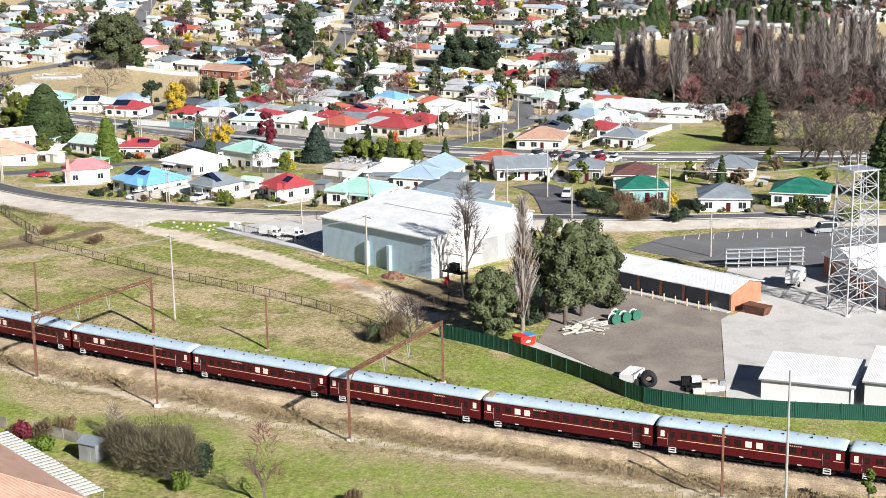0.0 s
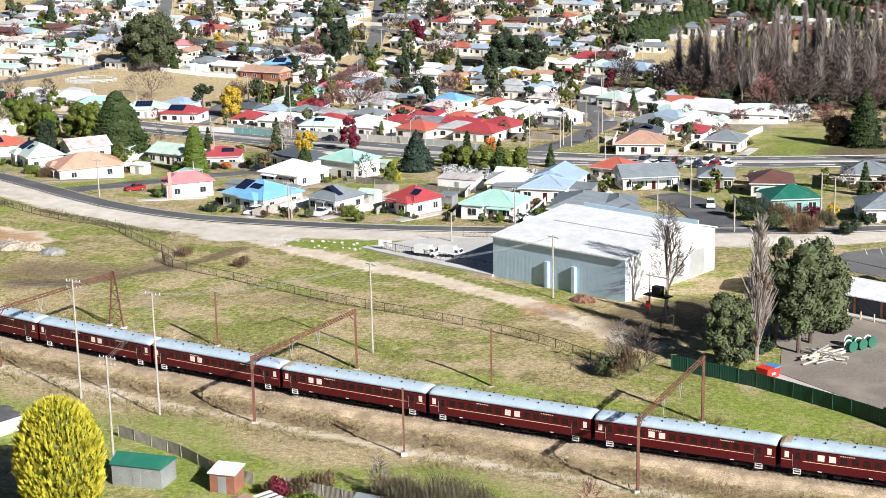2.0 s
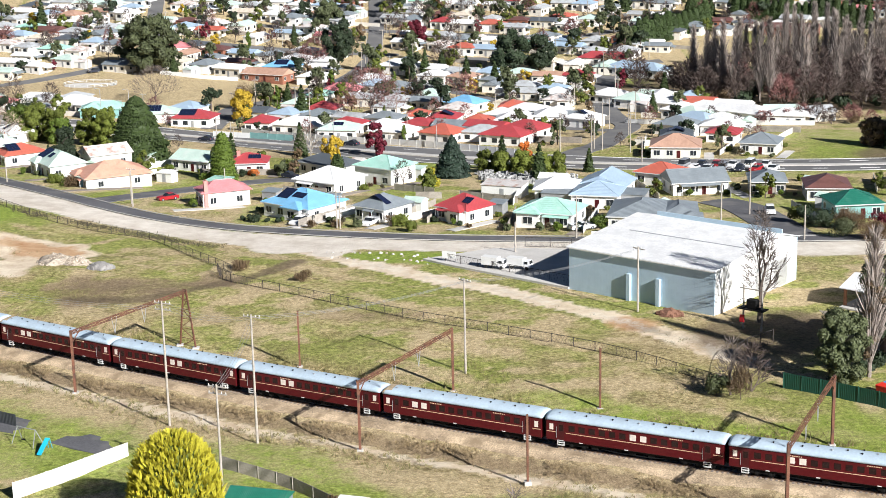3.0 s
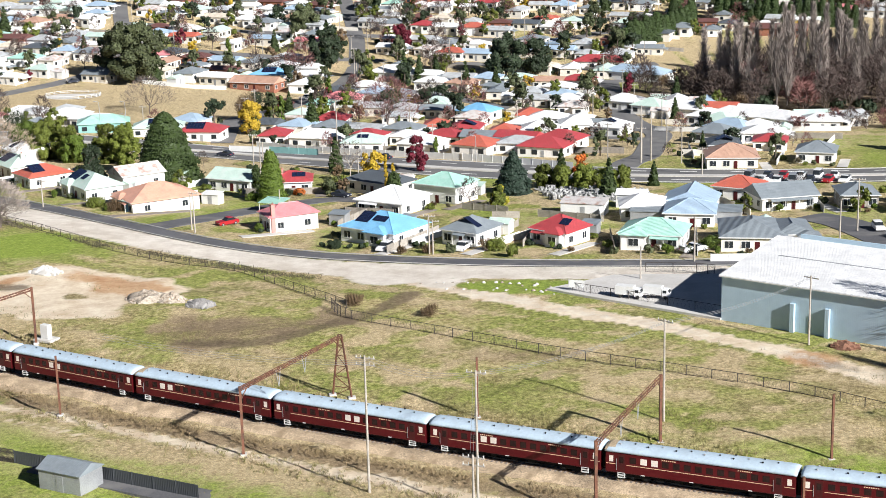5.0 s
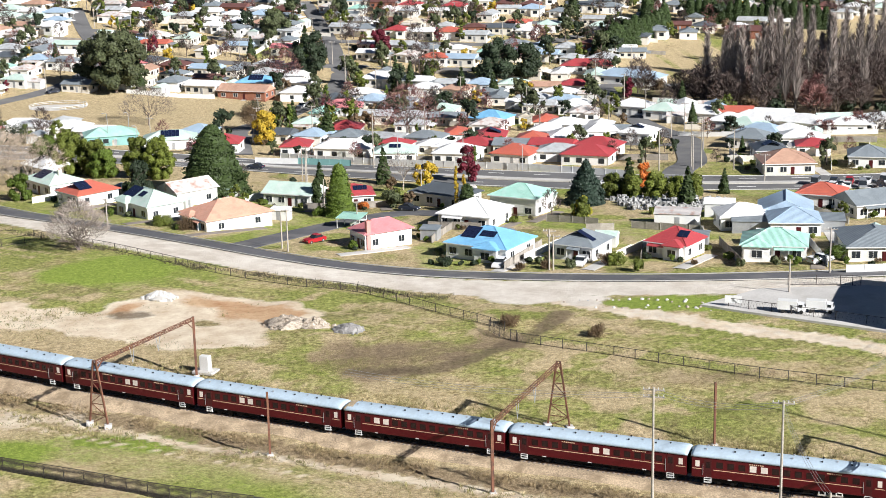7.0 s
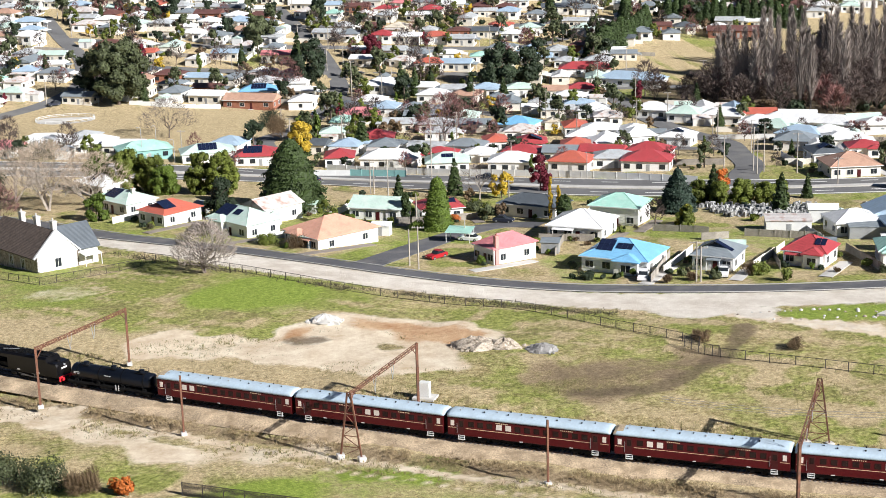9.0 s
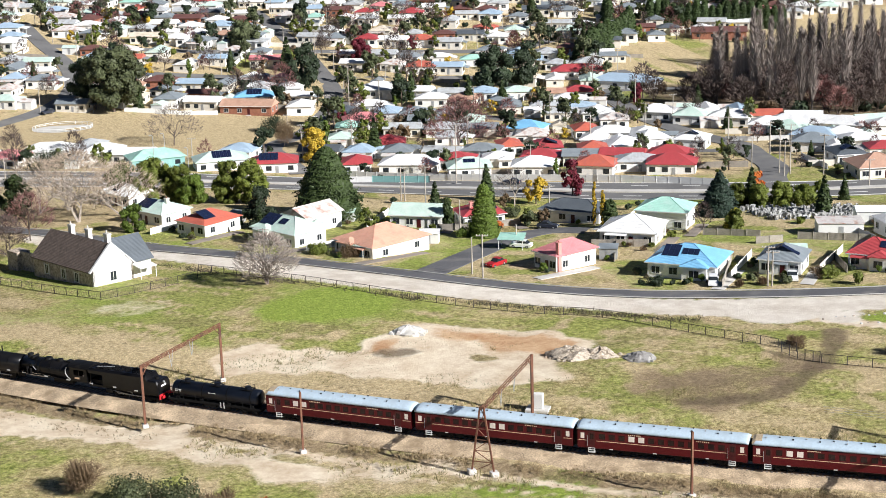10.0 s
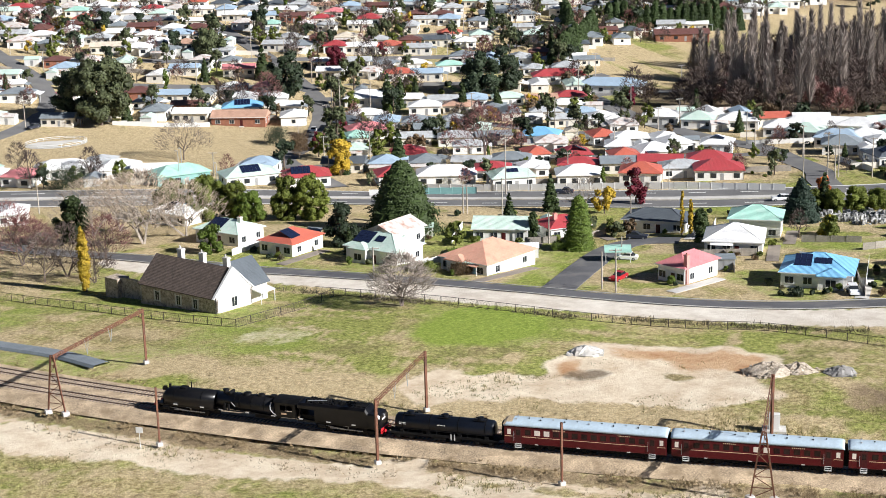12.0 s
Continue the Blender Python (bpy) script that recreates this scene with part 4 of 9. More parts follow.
        for x in (-14.7, -10.4, -7.4, -3.2, 0.9, 5.2, 9.4, 13.2):
            part("marker_plate", Shape().box(x, y * 1.08 - 0.02, 1.42, x + 0.62, y * 1.08 + 0.02, 1.60), WHITE, c, "small white stencil panel")
        part("ash_pan", Shape().box(-1.8, min(y * 0.2, y * 0.8), 0.8, 1.8, max(y * 0.2, y * 0.8), 1.45), LOCO_DULL, c)
    part("air_pump", Shape().rod((-6.4, -1.36, 1.5), (-6.4, -1.36, 2.5), 0.22, n=10).rod((-5.8, -1.36, 1.5), (-5.8, -1.36, 2.4), 0.2, n=10), LOCO_DULL, boiler)
    # cab
    cab = Shape().box(1.5, -1.46, 1.45, 1.65, 1.46, 3.55).box(4.6, -1.46, 1.45, 4.75, 1.46, 3.55)
    for y in (-1.46, 1.42):
        cab.box(1.5, y, 1.45, 4.75, y + 0.04, 2.35).box(1.5, y, 2.35, 2.3, y + 0.04, 3.55).box(4.2, y, 2.35, 4.75, y + 0.04, 3.55).box(2.3, y, 3.2, 4.2, y + 0.04, 3.55).box(3.2, y, 2.35, 3.3, y + 0.04, 3.25)
    cabin = part("cab", cab, LOCO, c, "black enclosed cab")
    ra = [(-math.cos(a) * 1.54, 3.52 + 0.5 * math.sin(a)) for a in np.linspace(0, math.pi, 11)]
    part("cab_roof", Shape().rings([[(x, y, z) for y, z in ra] for x in (1.3, 5.1)]), LOCO_DULL, cabin)
    for y in (-1.49, 1.46):
        part("number_plate", Shape().box(2.5, y, 1.85, 3.3, y + 0.03, 2.1), CREAM, cabin, "pale number plate bar")
    # coal bunker with rear tank
    k = Shape().rings([square_top(x, 1.46, z0, z1, cut) for x, z0, z1, cut in ((5.0, 3.1, 3.8, 0.3), (7.6, 3.0, 3.85, 0.3), (7.61, 1.45, 3.85, 0.3), (15.2, 1.45, 3.95, 0.34), (15.7, 1.45, 3.3, 0.3))])
    bunker = part("coal_bunker", k, LOCO, c, "black coal bunker and rear tank")
    part("rear_tank", Shape().rings([square_top(x, 1.46, 1.45, z1, cut) for x, z1, cut in ((15.5, 3.35, 0.2), (17.1, 3.3, 0.2), (17.35, 3.05, 0.35))]), LOCO, bunker)
    part("bunker_front_plate", Shape().box(5.2, -1.3, 1.45, 5.35, 1.3, 3.1).box(5.3, -1.1, 1.45, 7.5, 1.1, 2.1), LOCO_DULL, bunker)
    coal = Shape()
    rnd = random.Random(4)
    for _ in range(190):
        x, y, r = rnd.uniform(6.0, 14.6), rnd.uniform(-0.95, 0.95), rnd.uniform(0.12, 0.3)
        z = 3.82 + 0.16 * (1 - (y / 1.1) ** 2)
        coal.rod((x, y, z - r), (x + rnd.uniform(-0.2, 0.2), y + rnd.uniform(-0.2, 0.2), z + r * 0.6), r, r * 0.5, 5)
    tagged(part("coal", coal, LOCO_DULL, bunker, "heap of black coal"), kind="stuff")
    part("fire_iron", Shape().beam((6.4, -0.9, 4.1), (9.0, -0.2, 4.15), 0.12, 0.06), GREY_METAL, bunker, "grey iron fire tools lying on the coal")
    part("tank_hatch", Shape().box(13.6, -0.8, 3.95, 15.1, 0.8, 4.08, 0.04).rod((16.3, 0, 3.2), (16.3, 0, 3.5), 0.35, n=12), LOCO_DULL, bunker)
    part("rear_lettering", Shape().box(17.35, -0.55, 2.35, 17.39, 0.55, 2.6), WHITE, bunker, "white number bar")
    part("rear_lamp", Shape().rod((17.2, 0.0, 2.95), (17.55, 0.0, 2.95), 0.16, n=10), GREY_METAL, bunker)
    part("rear_platform", Shape().box(5.0, -1.35, 1.15, 17.5, 1.35, 1.45, 0.04), LOCO, c)
    part("rear_buffer_beam", Shape().box(17.4, -1.3, 0.6, 17.58, 1.3, 1.35, 0.03), SIGNAL_RED, c, "bright red buffer beam")
    for y in (-1.2, 1.2):
        part("rear_handrail", Shape().rod((17.45, y, 1.5), (17.45, y, 2.9), 0.03, n=5), LOCO_DULL, bunker)
    drivers(c, -12.4, 4, 1.65)
    drivers(c, 12.2, 4, 1.65)
    bogie(c, -16.4, 2, 1.5, 0.42)
    bogie(c, 16.3, 2, 1.3, 0.42)
    couplings(c, -18.0, 17.6)
    return c


def on_track(angle, centre=TRACKS[0]):
    ahead = rail_point(centre, angle + 0.4) - rail_point(centre, angle - 0.4)
    return Matrix.Translation(rail_point(centre, angle, 0.17)) @ pose(0, 0, 0, 0, 0, math.degrees(math.atan2(ahead.y, ahead.x)))


TRAIN = -132.7  # degrees round the curve at the head of the first carriage
build_locomotive().matrix_world = on_track(TRAIN - 1.28 - 1.40)
build_tank_wagon().matrix_world = on_track(TRAIN - 0.64)
PITCH = 22.15 / CR * 180 / math.pi
first = build_carriage((1, 2))
first.matrix_world = on_track(TRAIN + 0.5 * PITCH)
darkening = Shape()
rows = []
for x, k in ((-10.89, 0.70), (-10.5, 0.955), (-10.1, 0.985), (-9.7, 1.0)):
    rows.append([(x, -math.cos(a) * 1.46, 3.415 + (0.74 * math.sin(a) ** 0.8) * k) for a in np.linspace(0.25, math.pi - 0.25, 13)])
part("roof_stain", darkening.rings(rows, closed=False), ROOF_RUST, first, "rusty tan stain at the roof end")
second = build_carriage((6, 7), 1)
second.matrix_world = on_track(TRAIN + 1.5 * PITCH)
third = build_carriage((3, 4), 2)
third.matrix_world = on_track(TRAIN + 2.5 * PITCH)
for k in range(3, 14):
    copy_thing((first, second, third)[k % 3], on_track(TRAIN + (k + 0.5) * PITCH))


# ---- builders: masts, poles, fences ----
def lattice(s, a, b, w, n, r):
    """A braced girder of four chords from a to b."""
    a, b = Vector(a), Vector(b)
    d = (b - a).normalized()
    side = d.cross(Vector((0, 0, 1)))
    side = (Vector((1, 0, 0)) if side.length < 0.1 else side.normalized()) * w / 2
    up = d.cross(side).normalized() * w / 2
    cs = [side + up, side - up, -side - up, -side + up]
    for c in cs:
        s.beam(a + c, b + c, r)
    for k in range(n):
        p, q = a.lerp(b, k / n), a.lerp(b, (k + 1) / n)
        for i in range(4):
            c, e = cs[i], cs[(i + 1) % 4]
            s.beam(p + c, q + e, r * 0.6) if k % 2 else s.beam(p + e, q + c, r * 0.6)
    return s


def a_frame(s, foot, top, spread, dirv):
    """A splayed braced mast."""
    foot, top, d = Vector(foot), Vector(top), Vector(dirv)
    l0, r0 = foot - d * spread, foot + d * spread
    l1, r1 = top - d * 0.22, top + d * 0.22
    for p, q in ((l0, l1), (r0, r1)):
        s.beam(p, q, 0.2)
    n = 6
    for k in range(n):
        t0, t1 = k / n, (k + 1) / n
        s.beam(l0.lerp(l1, t0), r0.lerp(r1, t1), 0.09) if k % 2 else s.beam(r0.lerp(r1, t0), l0.lerp(l1, t1), 0.09)
        s.beam(l0.lerp(l1, t1), r0.lerp(r1, t1), 0.09)
    return s


def portal(angle, near, far, z_top=8.3, frame_near=False, frame_far=False, hangers=True):
    """A rusted portal over the railway that once carried wires."""
    c = thing("catenary_portal", "rusted brown steel portal spanning the railway tracks", "railway gantry", group="portals over the railway")
    n0, f0 = rail_point(near, angle, -0.5), rail_point(far, angle, -0.5)
    d = (f0 - n0).normalized()
    t = Vector((-d.y, d.x, 0))
    for foot, framed in ((n0, frame_near), (f0, frame_far)):
        top = foot + Vector((0, 0, z_top + 0.5))
        s = Shape()
        if framed:
            a_frame(s, foot, top, 1.5, t)
        else:
            s.beam(foot, top, 0.32, 0.38)
        part("mast", s, RUST, c, "splayed braced mast" if framed else "")
        if framed:
            for k in (-1.5, 1.5):
                q = foot + t * k
                part("footing", Shape().box(q.x - 0.5, q.y - 0.5, q.z - 0.3, q.x + 0.5, q.y + 0.5, q.z + 0.35, 0.08), CONCRETE, c, "pale concrete footing")
        else:
            part("footing", Shape().box(foot.x - 0.4, foot.y - 0.4, foot.z - 0.3, foot.x + 0.4, foot.y + 0.4, foot.z + 0.25, 0.06), CONCRETE, c, "pale concrete footing")
    a, b = n0 + Vector((0, 0, z_top + 0.2)), f0 + Vector((0, 0, z_top + 0.2))
    part("beam", lattice(Shape(), a, b, 0.36, 18, 0.08), RUST, c, "braced rusted girder")
    k = Shape()
    for p, q in ((a, 1), (b, -1)):
        k.beam(p + Vector((0, 0, -1.5)), p + d * (1.7 * q), 0.10)
    part("knee_brace", k, RUST, c)
    if hangers:
        for f in (0.36, 0.62):
            p = a.lerp(b, f)
            part("hanger", Shape().beam(p + d * -0.5, p + Vector((0, 0, -2.3)), 0.06).beam(p + d * 0.5, p + Vector((0, 0, -2.3)), 0.06), GALV, c, "pale steel V-shaped hanger")
    return c


def mast(angle, offset, h=8.2):
    p = rail_point(offset, angle, -0.45)
    c = thing("catenary_mast", "rusted brown steel mast standing alone beside the railway", "railway mast", Matrix.Translation(p), group="masts beside the railway")
    part("post", Shape().box(-0.12, -0.14, 0, 0.12, -0.08, h).box(-0.12, 0.08, 0, 0.12, 0.14, h).box(-0.03, -0.1, 0, 0.03, 0.1, h), RUST, c)
    part("footing", Shape().box(-0.4, -0.4, -0.3, 0.4, 0.4, 0.25, 0.06), CONCRETE, c, "pale concrete footing")
    return c


def power_pole(x, y, h, turn=0, arms=1, lamp=False, dz=0.0, metal=False):
    c = thing("power_pole", "grey steel pole beside the railway" if metal else "weathered grey timber power pole with a crossarm", "power pole", pose(x, y, ground_z(x, y) + dz, 0, 0, turn), group="power poles")
    part("pole", Shape().rod((0, 0, -0.5), (0, 0, h), 0.17, 0.11, 8), GALV if metal else POLE, c)
    for k in range(arms):
        z = h - 0.35 - 0.8 * k
        arm = part("crossarm", Shape().box(-1.15, 0.1, z - 0.07, 1.15, 0.22, z + 0.07), POLE, c)
        for dx in (-1.05, -0.5, 0.5, 1.05):
            part("insulator", Shape().rod((dx, 0.16, z + 0.07), (dx, 0.16, z + 0.3), 0.06, 0.04, 6), WHITE, arm)
    if lamp:
        part("lamp_arm", Shape().rod((0, 0, h * 0.86), (0, -1.9, h * 0.93), 0.04, n=5).box(-0.1, -2.3, h * 0.92, 0.1, -1.8, h * 0.95), GREY_METAL, c)
    return c


def street_lamp(x, y, h, turn=0):
    c = thing("street_lamp", "tall grey steel street lamp with a curved arm", "street lamp", pose(x, y, ground_z(x, y), 0, 0, turn), group="street lamps")
    part("post", Shape().rod((0, 0, -0.3), (0, 0, h - 1), 0.11, 0.08, 8), GALV, c)
    a = Shape()
    pts = [(0, -2.2 * (1 - math.cos(t)), h - 1 + math.sin(t)) for t in np.linspace(0, math.pi / 2, 6)]
    for p, q in zip(pts, pts[1:]):
        a.rod(p, q, 0.06, n=6)
    part("arm", a, GALV, c)
    part("lantern", Shape().box(-0.16, -2.9, h - 0.1, 0.16, -2.1, h + 0.06, 0.04), GREY_METAL, c)
    return c


def wire_span(a, b, sag=0.7, r=0.018):
    s, a, b = Shape(), Vector(a), Vector(b)
    pts = [a.lerp(b, t) - Vector((0, 0, sag * 4 * t * (1 - t))) for t in np.linspace(0, 1, 11)]
    for p, q in zip(pts, pts[1:]):
        s.rod(p, q, r, n=4)
    return single("power_line", s, WIRE, "thin overhead wire between poles", "wire", kind="structure")


def wire_fence(points, h=1.5, gap=3.2, name="wire_fence", label="low dark steel mesh fence along the paddock", mesh=True, cells=7, wire=0.013):
    """Posts, rails and strands along a line of the plan."""
    line = smooth_line(points, gap)
    c = thing(name, label, "fence")
    post = Shape().box(-0.05, -0.05, -0.4, 0.05, 0.05, h, 0.01).mesh("post", FENCE_WIRE)
    pts = []
    for x, y in line:
        ob = new("post", post)
        z = ground_z(x, y) - 0.1
        ob.location, ob.parent = (x, y, z), c
        pts.append(Vector((x, y, z)))
    for z, r in ((h - 0.03, 0.035), (0.15, 0.03)):
        rows = [[p + Vector((0, dy, z + dz)) for dy, dz in ((-r, -r), (r, -r), (r, r), (-r, r))] for p in pts]
        part("rail", Shape().rings(rows), FENCE_WIRE, c)
    if mesh:
        s = Shape()
        for p, q in zip(pts, pts[1:]):
            for k in range(cells):
                a, b = p.lerp(q, k / cells), p.lerp(q, (k + 1) / cells)
                s.beam(a + Vector((0, 0, 0.15)), b + Vector((0, 0, h)), wire).beam(a + Vector((0, 0, h)), b + Vector((0, 0, 0.15)), wire)
        tagged(part("mesh", s, FENCE_WIRE, c), kind="stuff")
    return c


def sheet_fence(points, h, material, name, label, gap=2.4, rail=True):
    """A close fence of panels between posts."""
    line = smooth_line(points, gap)
    c = thing(name, label, "fence")
    for p, q in zip(line, line[1:]):
        a, b = Vector((*p, ground_z(*p) - 0.1)), Vector((*q, ground_z(*q) - 0.1))
        d = (b - a).normalized()
        s = Shape().box(0, -0.02, -0.3, (b - a).length - 0.02, 0.02, h)
        ob = part("panel", s, material, c)
        ob.matrix_world = Matrix.Translation(a) @ pose(0, 0, 0, 0, 0, math.degrees(math.atan2(d.y, d.x)))
        s = Shape().box(-0.05, -0.06, -0.4, 0.05, 0.06, h + 0.06)
        ob = part("post", s, material, c)
        ob.location = a
    return c


# ---- builders: houses ----
PLACES = []  # where houses stand
HOMES = []  # the houses, with width and depth

def roof_shell(s, x0, y0, x1, y1, z, rise, kind, thick=0.16, along=None):
    """A hip or gable roof as one solid; along: 'x' or 'y' for the ridge."""
    w, d = x1 - x0, y1 - y0
    along = along or ("x" if w >= d else "y")
    cx, cy = (x0 + x1) / 2, (y0 + y1) / 2
    if along == "x":
        e = min(d / 2, w / 2 - 0.3) if kind == "hip" else 0
        r0, r1 = (x0 + e, cy), (x1 - e, cy)
    else:
        e = min(w / 2, d / 2 - 0.3) if kind == "hip" else 0
        r0, r1 = (cx, y0 + e), (cx, y1 - e)
    k = len(s.v)
    low = [(x0, y0), (x1, y0), (x1, y1), (x0, y1)]
    s.v += [(x, y, z) for x, y in low] + [(x, y, z + thick) for x, y in low] + [(*r0, z + rise), (*r1, z + rise)]
    s.f += [(k + 3, k + 2, k + 1, k)] + [(k + i, k + (i + 1) % 4, k + 4 + (i + 1) % 4, k + 4 + i) for i in range(4)]
    if along == "x":
        s.f += [(k + 4, k + 5, k + 9, k + 8), (k + 5, k + 6, k + 9), (k + 6, k + 7, k + 8, k + 9), (k + 7, k + 4, k + 8)]
    else:
        s.f += [(k + 4, k + 5, k + 8), (k + 5, k + 6, k + 9, k + 8), (k + 6, k + 7, k + 9), (k + 7, k + 4, k + 8, k + 9)]
    return s


def window(parent, x, y, z, w, h, face, plain=False):
    """A framed window on a wall that faces -y, +y, -x or +x."""
    turn = {"-y": 0, "+x": 90, "+y": 180, "-x": 270}[face]
    m = pose(x, y, z, 0, 0, turn)
    f = Shape().box(-w / 2 - 0.09, -0.09, -0.09, w / 2 + 0.09, 0.05, 0).box(-w / 2 - 0.09, -0.06, h, w / 2 + 0.09, 0.05, h + 0.09).box(-w / 2 - 0.09, -0.06, 0, -w / 2, 0.05, h).box(w / 2, -0.06, 0, w / 2 + 0.09, 0.05, h).box(-0.03, -0.05, 0, 0.03, 0.05, h)
    if plain:
        win = part("window", Shape().box(-w / 2, -0.05, 0, w / 2, 0.04, h), GLASS, parent)
        win.matrix_local = m
        return win
    win = part("window", f, WHITE, parent, "white framed window")
    win.matrix_local = m
    part("pane", Shape().box(-w / 2, -0.02, 0, w / 2, 0.03, h), GLASS, win)
    return win


def solar_panels(parent, cx, cy, cols, rows, slope_at, turn=0):
    """Dark panels that lie on a roof; slope_at gives the roof's height."""
    for i in range(cols):
        for j in range(rows):
            x0, y0 = cx + (i - cols / 2) * 1.05, cy + (j - rows / 2) * 1.6
            c = [(x0 + 0.02, y0 + 0.02), (x0 + 1.02, y0 + 0.02), (x0 + 1.02, y0 + 1.55), (x0 + 0.02, y0 + 1.55)]
            part("solar_panel", Shape().hull([(x, y, slope_at(x, y) + 0.06) for x, y in c], [(x, y, slope_at(x, y) + 0.13) for x, y in c]), SOLAR, parent, "dark blue solar panel")


def house(x, y, turn, w, d, colour, h=2.9, kind="hip", wall=None, pitch=0.46, chimney=None, solar=None, wing=None, porch=None, along=None, detail=2, dz=0.0, label="", name="house", lean=None):
    """A small timber house. Its front, -y, faces the railway. wing: (x0, x1, depth) of a part that stands forward; solar: (x, columns, rows)."""
    wall = wall or WALL_WHITE
    words = {"mint": "mint green", "palegreen": "pale green", "paleblue": "pale blue", "darkgrey": "charcoal", "rust": "rust-stained pale"}
    label = label or f"white timber house with a {words.get(colour, colour)} {'hipped' if kind == 'hip' else 'gabled'} roof"
    c = thing(name, label, "house", pose(x, y, ground_z(x, y) + dz, 0, 0, turn))
    PLACES.append((x, y))
    HOMES.append((c, w, d))
    hw, hd, o = w / 2, d / 2, 0.45
    walls = Shape().box(-hw, -hd, -1.6, hw, hd, h)
    ridge_x = (along or ("x" if w >= d else "y")) == "x"
    rise = pitch * (d if ridge_x else w) / 2 + 0.16
    if kind == "gable":
        if ridge_x:
            for sx in (-hw, hw - 0.1):
                walls.hull([(sx, -hd, h), (sx + 0.1, -hd, h), (sx + 0.1, hd, h), (sx, hd, h)], [(sx, -0.05, h + rise - 0.2), (sx + 0.1, -0.05, h + rise - 0.2), (sx + 0.1, 0.05, h + rise - 0.2), (sx, 0.05, h + rise - 0.2)])
        else:
            for sy in (-hd, hd - 0.1):
                walls.hull([(-hw, sy, h), (hw, sy, h), (hw, sy + 0.1, h), (-hw, sy + 0.1, h)], [(-0.05, sy, h + rise - 0.2), (0.05, sy, h + rise - 0.2), (0.05, sy + 0.1, h + rise - 0.2), (-0.05, sy + 0.1, h + rise - 0.2)])
    wl = part("wall", walls, wall, c)
    roof = part("roof", roof_shell(Shape(), -hw - o, -hd - o, hw + o, hd + o, h - 0.05, rise, kind, along=along), ROOFS[colour], c)
    # walls, gutters and openings of the front
    front_y = -hd
    if wing:
        x0, x1, dep = wing
        part("wing_wall", Shape().box(x0, -hd - dep, -1.6, x1, -hd + 0.1, h - 0.02), wall, c)
        wr = pitch * (x1 - x0) / 2 + 0.14
        part("wing_roof", roof_shell(Shape(), x0 - o * 0.9, -hd - dep - o, x1 + o * 0.9, -hd + (x1 - x0) / 2 + 0.3, h - 0.06, wr, kind, along="y"), ROOFS[colour], c)
        if detail:
            window(wl, (x0 + x1) / 2, -hd - dep, 0.9, min(1.8, (x1 - x0) * 0.5), 1.3, "-y", detail < 2)
    if detail >= 2:
        for y0 in (-hd - o - 0.07, hd + o):
            part("fascia", Shape().box(-hw - o - 0.06, y0, h - 0.1, hw + o + 0.06, y0 + 0.07, h + 0.08), WHITE, c, "white gutter board")
    if detail:
        free = [fx for fx in ((-0.34, 0.34) if w < 11 else (-0.38, -0.12, 0.36)) if not (wing and wing[0] - 0.8 < fx * w < wing[1] + 0.8)]
        for fx in free:
            window(wl, fx * w, -hd, 0.9, 1.5, 1.25, "-y", detail < 2)
        dx = 0.06 * w
        if not (wing and wing[0] - 0.5 < dx < wing[1] + 0.5):
            door = part("door", Shape().box(dx - 0.45, -hd - 0.05, 0.05, dx + 0.45, -hd + 0.03, 2.1, 0.01), CARRIAGE_DARK if detail > 1 else GREY_METAL, c, "dark front door")
            if detail > 1:
                part("step", Shape().box(dx - 0.8, -hd - 1.0, -0.9, dx + 0.8, -hd, 0.02, 0.03), CONCRETE, c)
        for fy in (-0.28, 0.28) if detail > 1 else (0.0,):
            window(wl, hw, fy * d, 0.9, 1.2, 1.2, "+x", detail < 2)
            window(wl, -hw, fy * d, 0.9, 1.2, 1.2, "-x", detail < 2)
    if porch:
        x0, x1, dep = porch
        s = Shape().hull([(x0, -hd - dep, h - 0.55), (x1, -hd - dep, h - 0.55), (x1, -hd, h - 0.2), (x0, -hd, h - 0.2)], [(x0, -hd - dep, h - 0.45), (x1, -hd - dep, h - 0.45), (x1, -hd, h - 0.1), (x0, -hd, h - 0.1)])
        p = part("porch_roof", s, ROOFS[colour], c)
        for px in np.linspace(x0 + 0.1, x1 - 0.1, max(2, int((x1 - x0) / 2.4) + 1)):
            part("porch_post", Shape().box(px - 0.06, -hd - dep + 0.1, -0.8, px + 0.06, -hd - dep + 0.22, h - 0.5), WHITE, p)
        part("porch_floor", Shape().box(x0, -hd - dep, -1.2, x1, -hd, 0.0, 0.03), CONCRETE, p)
    if lean:
        side, dep, skin = lean  # a lean-to or carport against one side: -1 or 1
        xs = sorted((side * hw, side * (hw + dep)))
        za, zb = (h - 0.25, h - 0.75) if side > 0 else (h - 0.75, h - 0.25)
        p = part("lean_to_roof", Shape().hull([(xs[0], -hd * 0.6, za), (xs[1], -hd * 0.6, zb), (xs[1], hd, zb), (xs[0], hd, za)], [(xs[0], -hd * 0.6, za + 0.1), (xs[1], -hd * 0.6, zb + 0.1), (xs[1], hd, zb + 0.1), (xs[0], hd, za + 0.1)]), ROOFS[skin], c, "flat sheet roof of a lean-to")
        edge = side * (hw + dep - 0.15)
        for py in (-hd * 0.55, 0.2 * hd, hd - 0.1) if detail > 1 else (-hd * 0.5,):
            part("post", Shape().box(edge - 0.05, py - 0.05, -1.2, edge + 0.05, py + 0.05, h - 0.7), WHITE, p)
    if chimney:
        cx, cy, cm = chimney
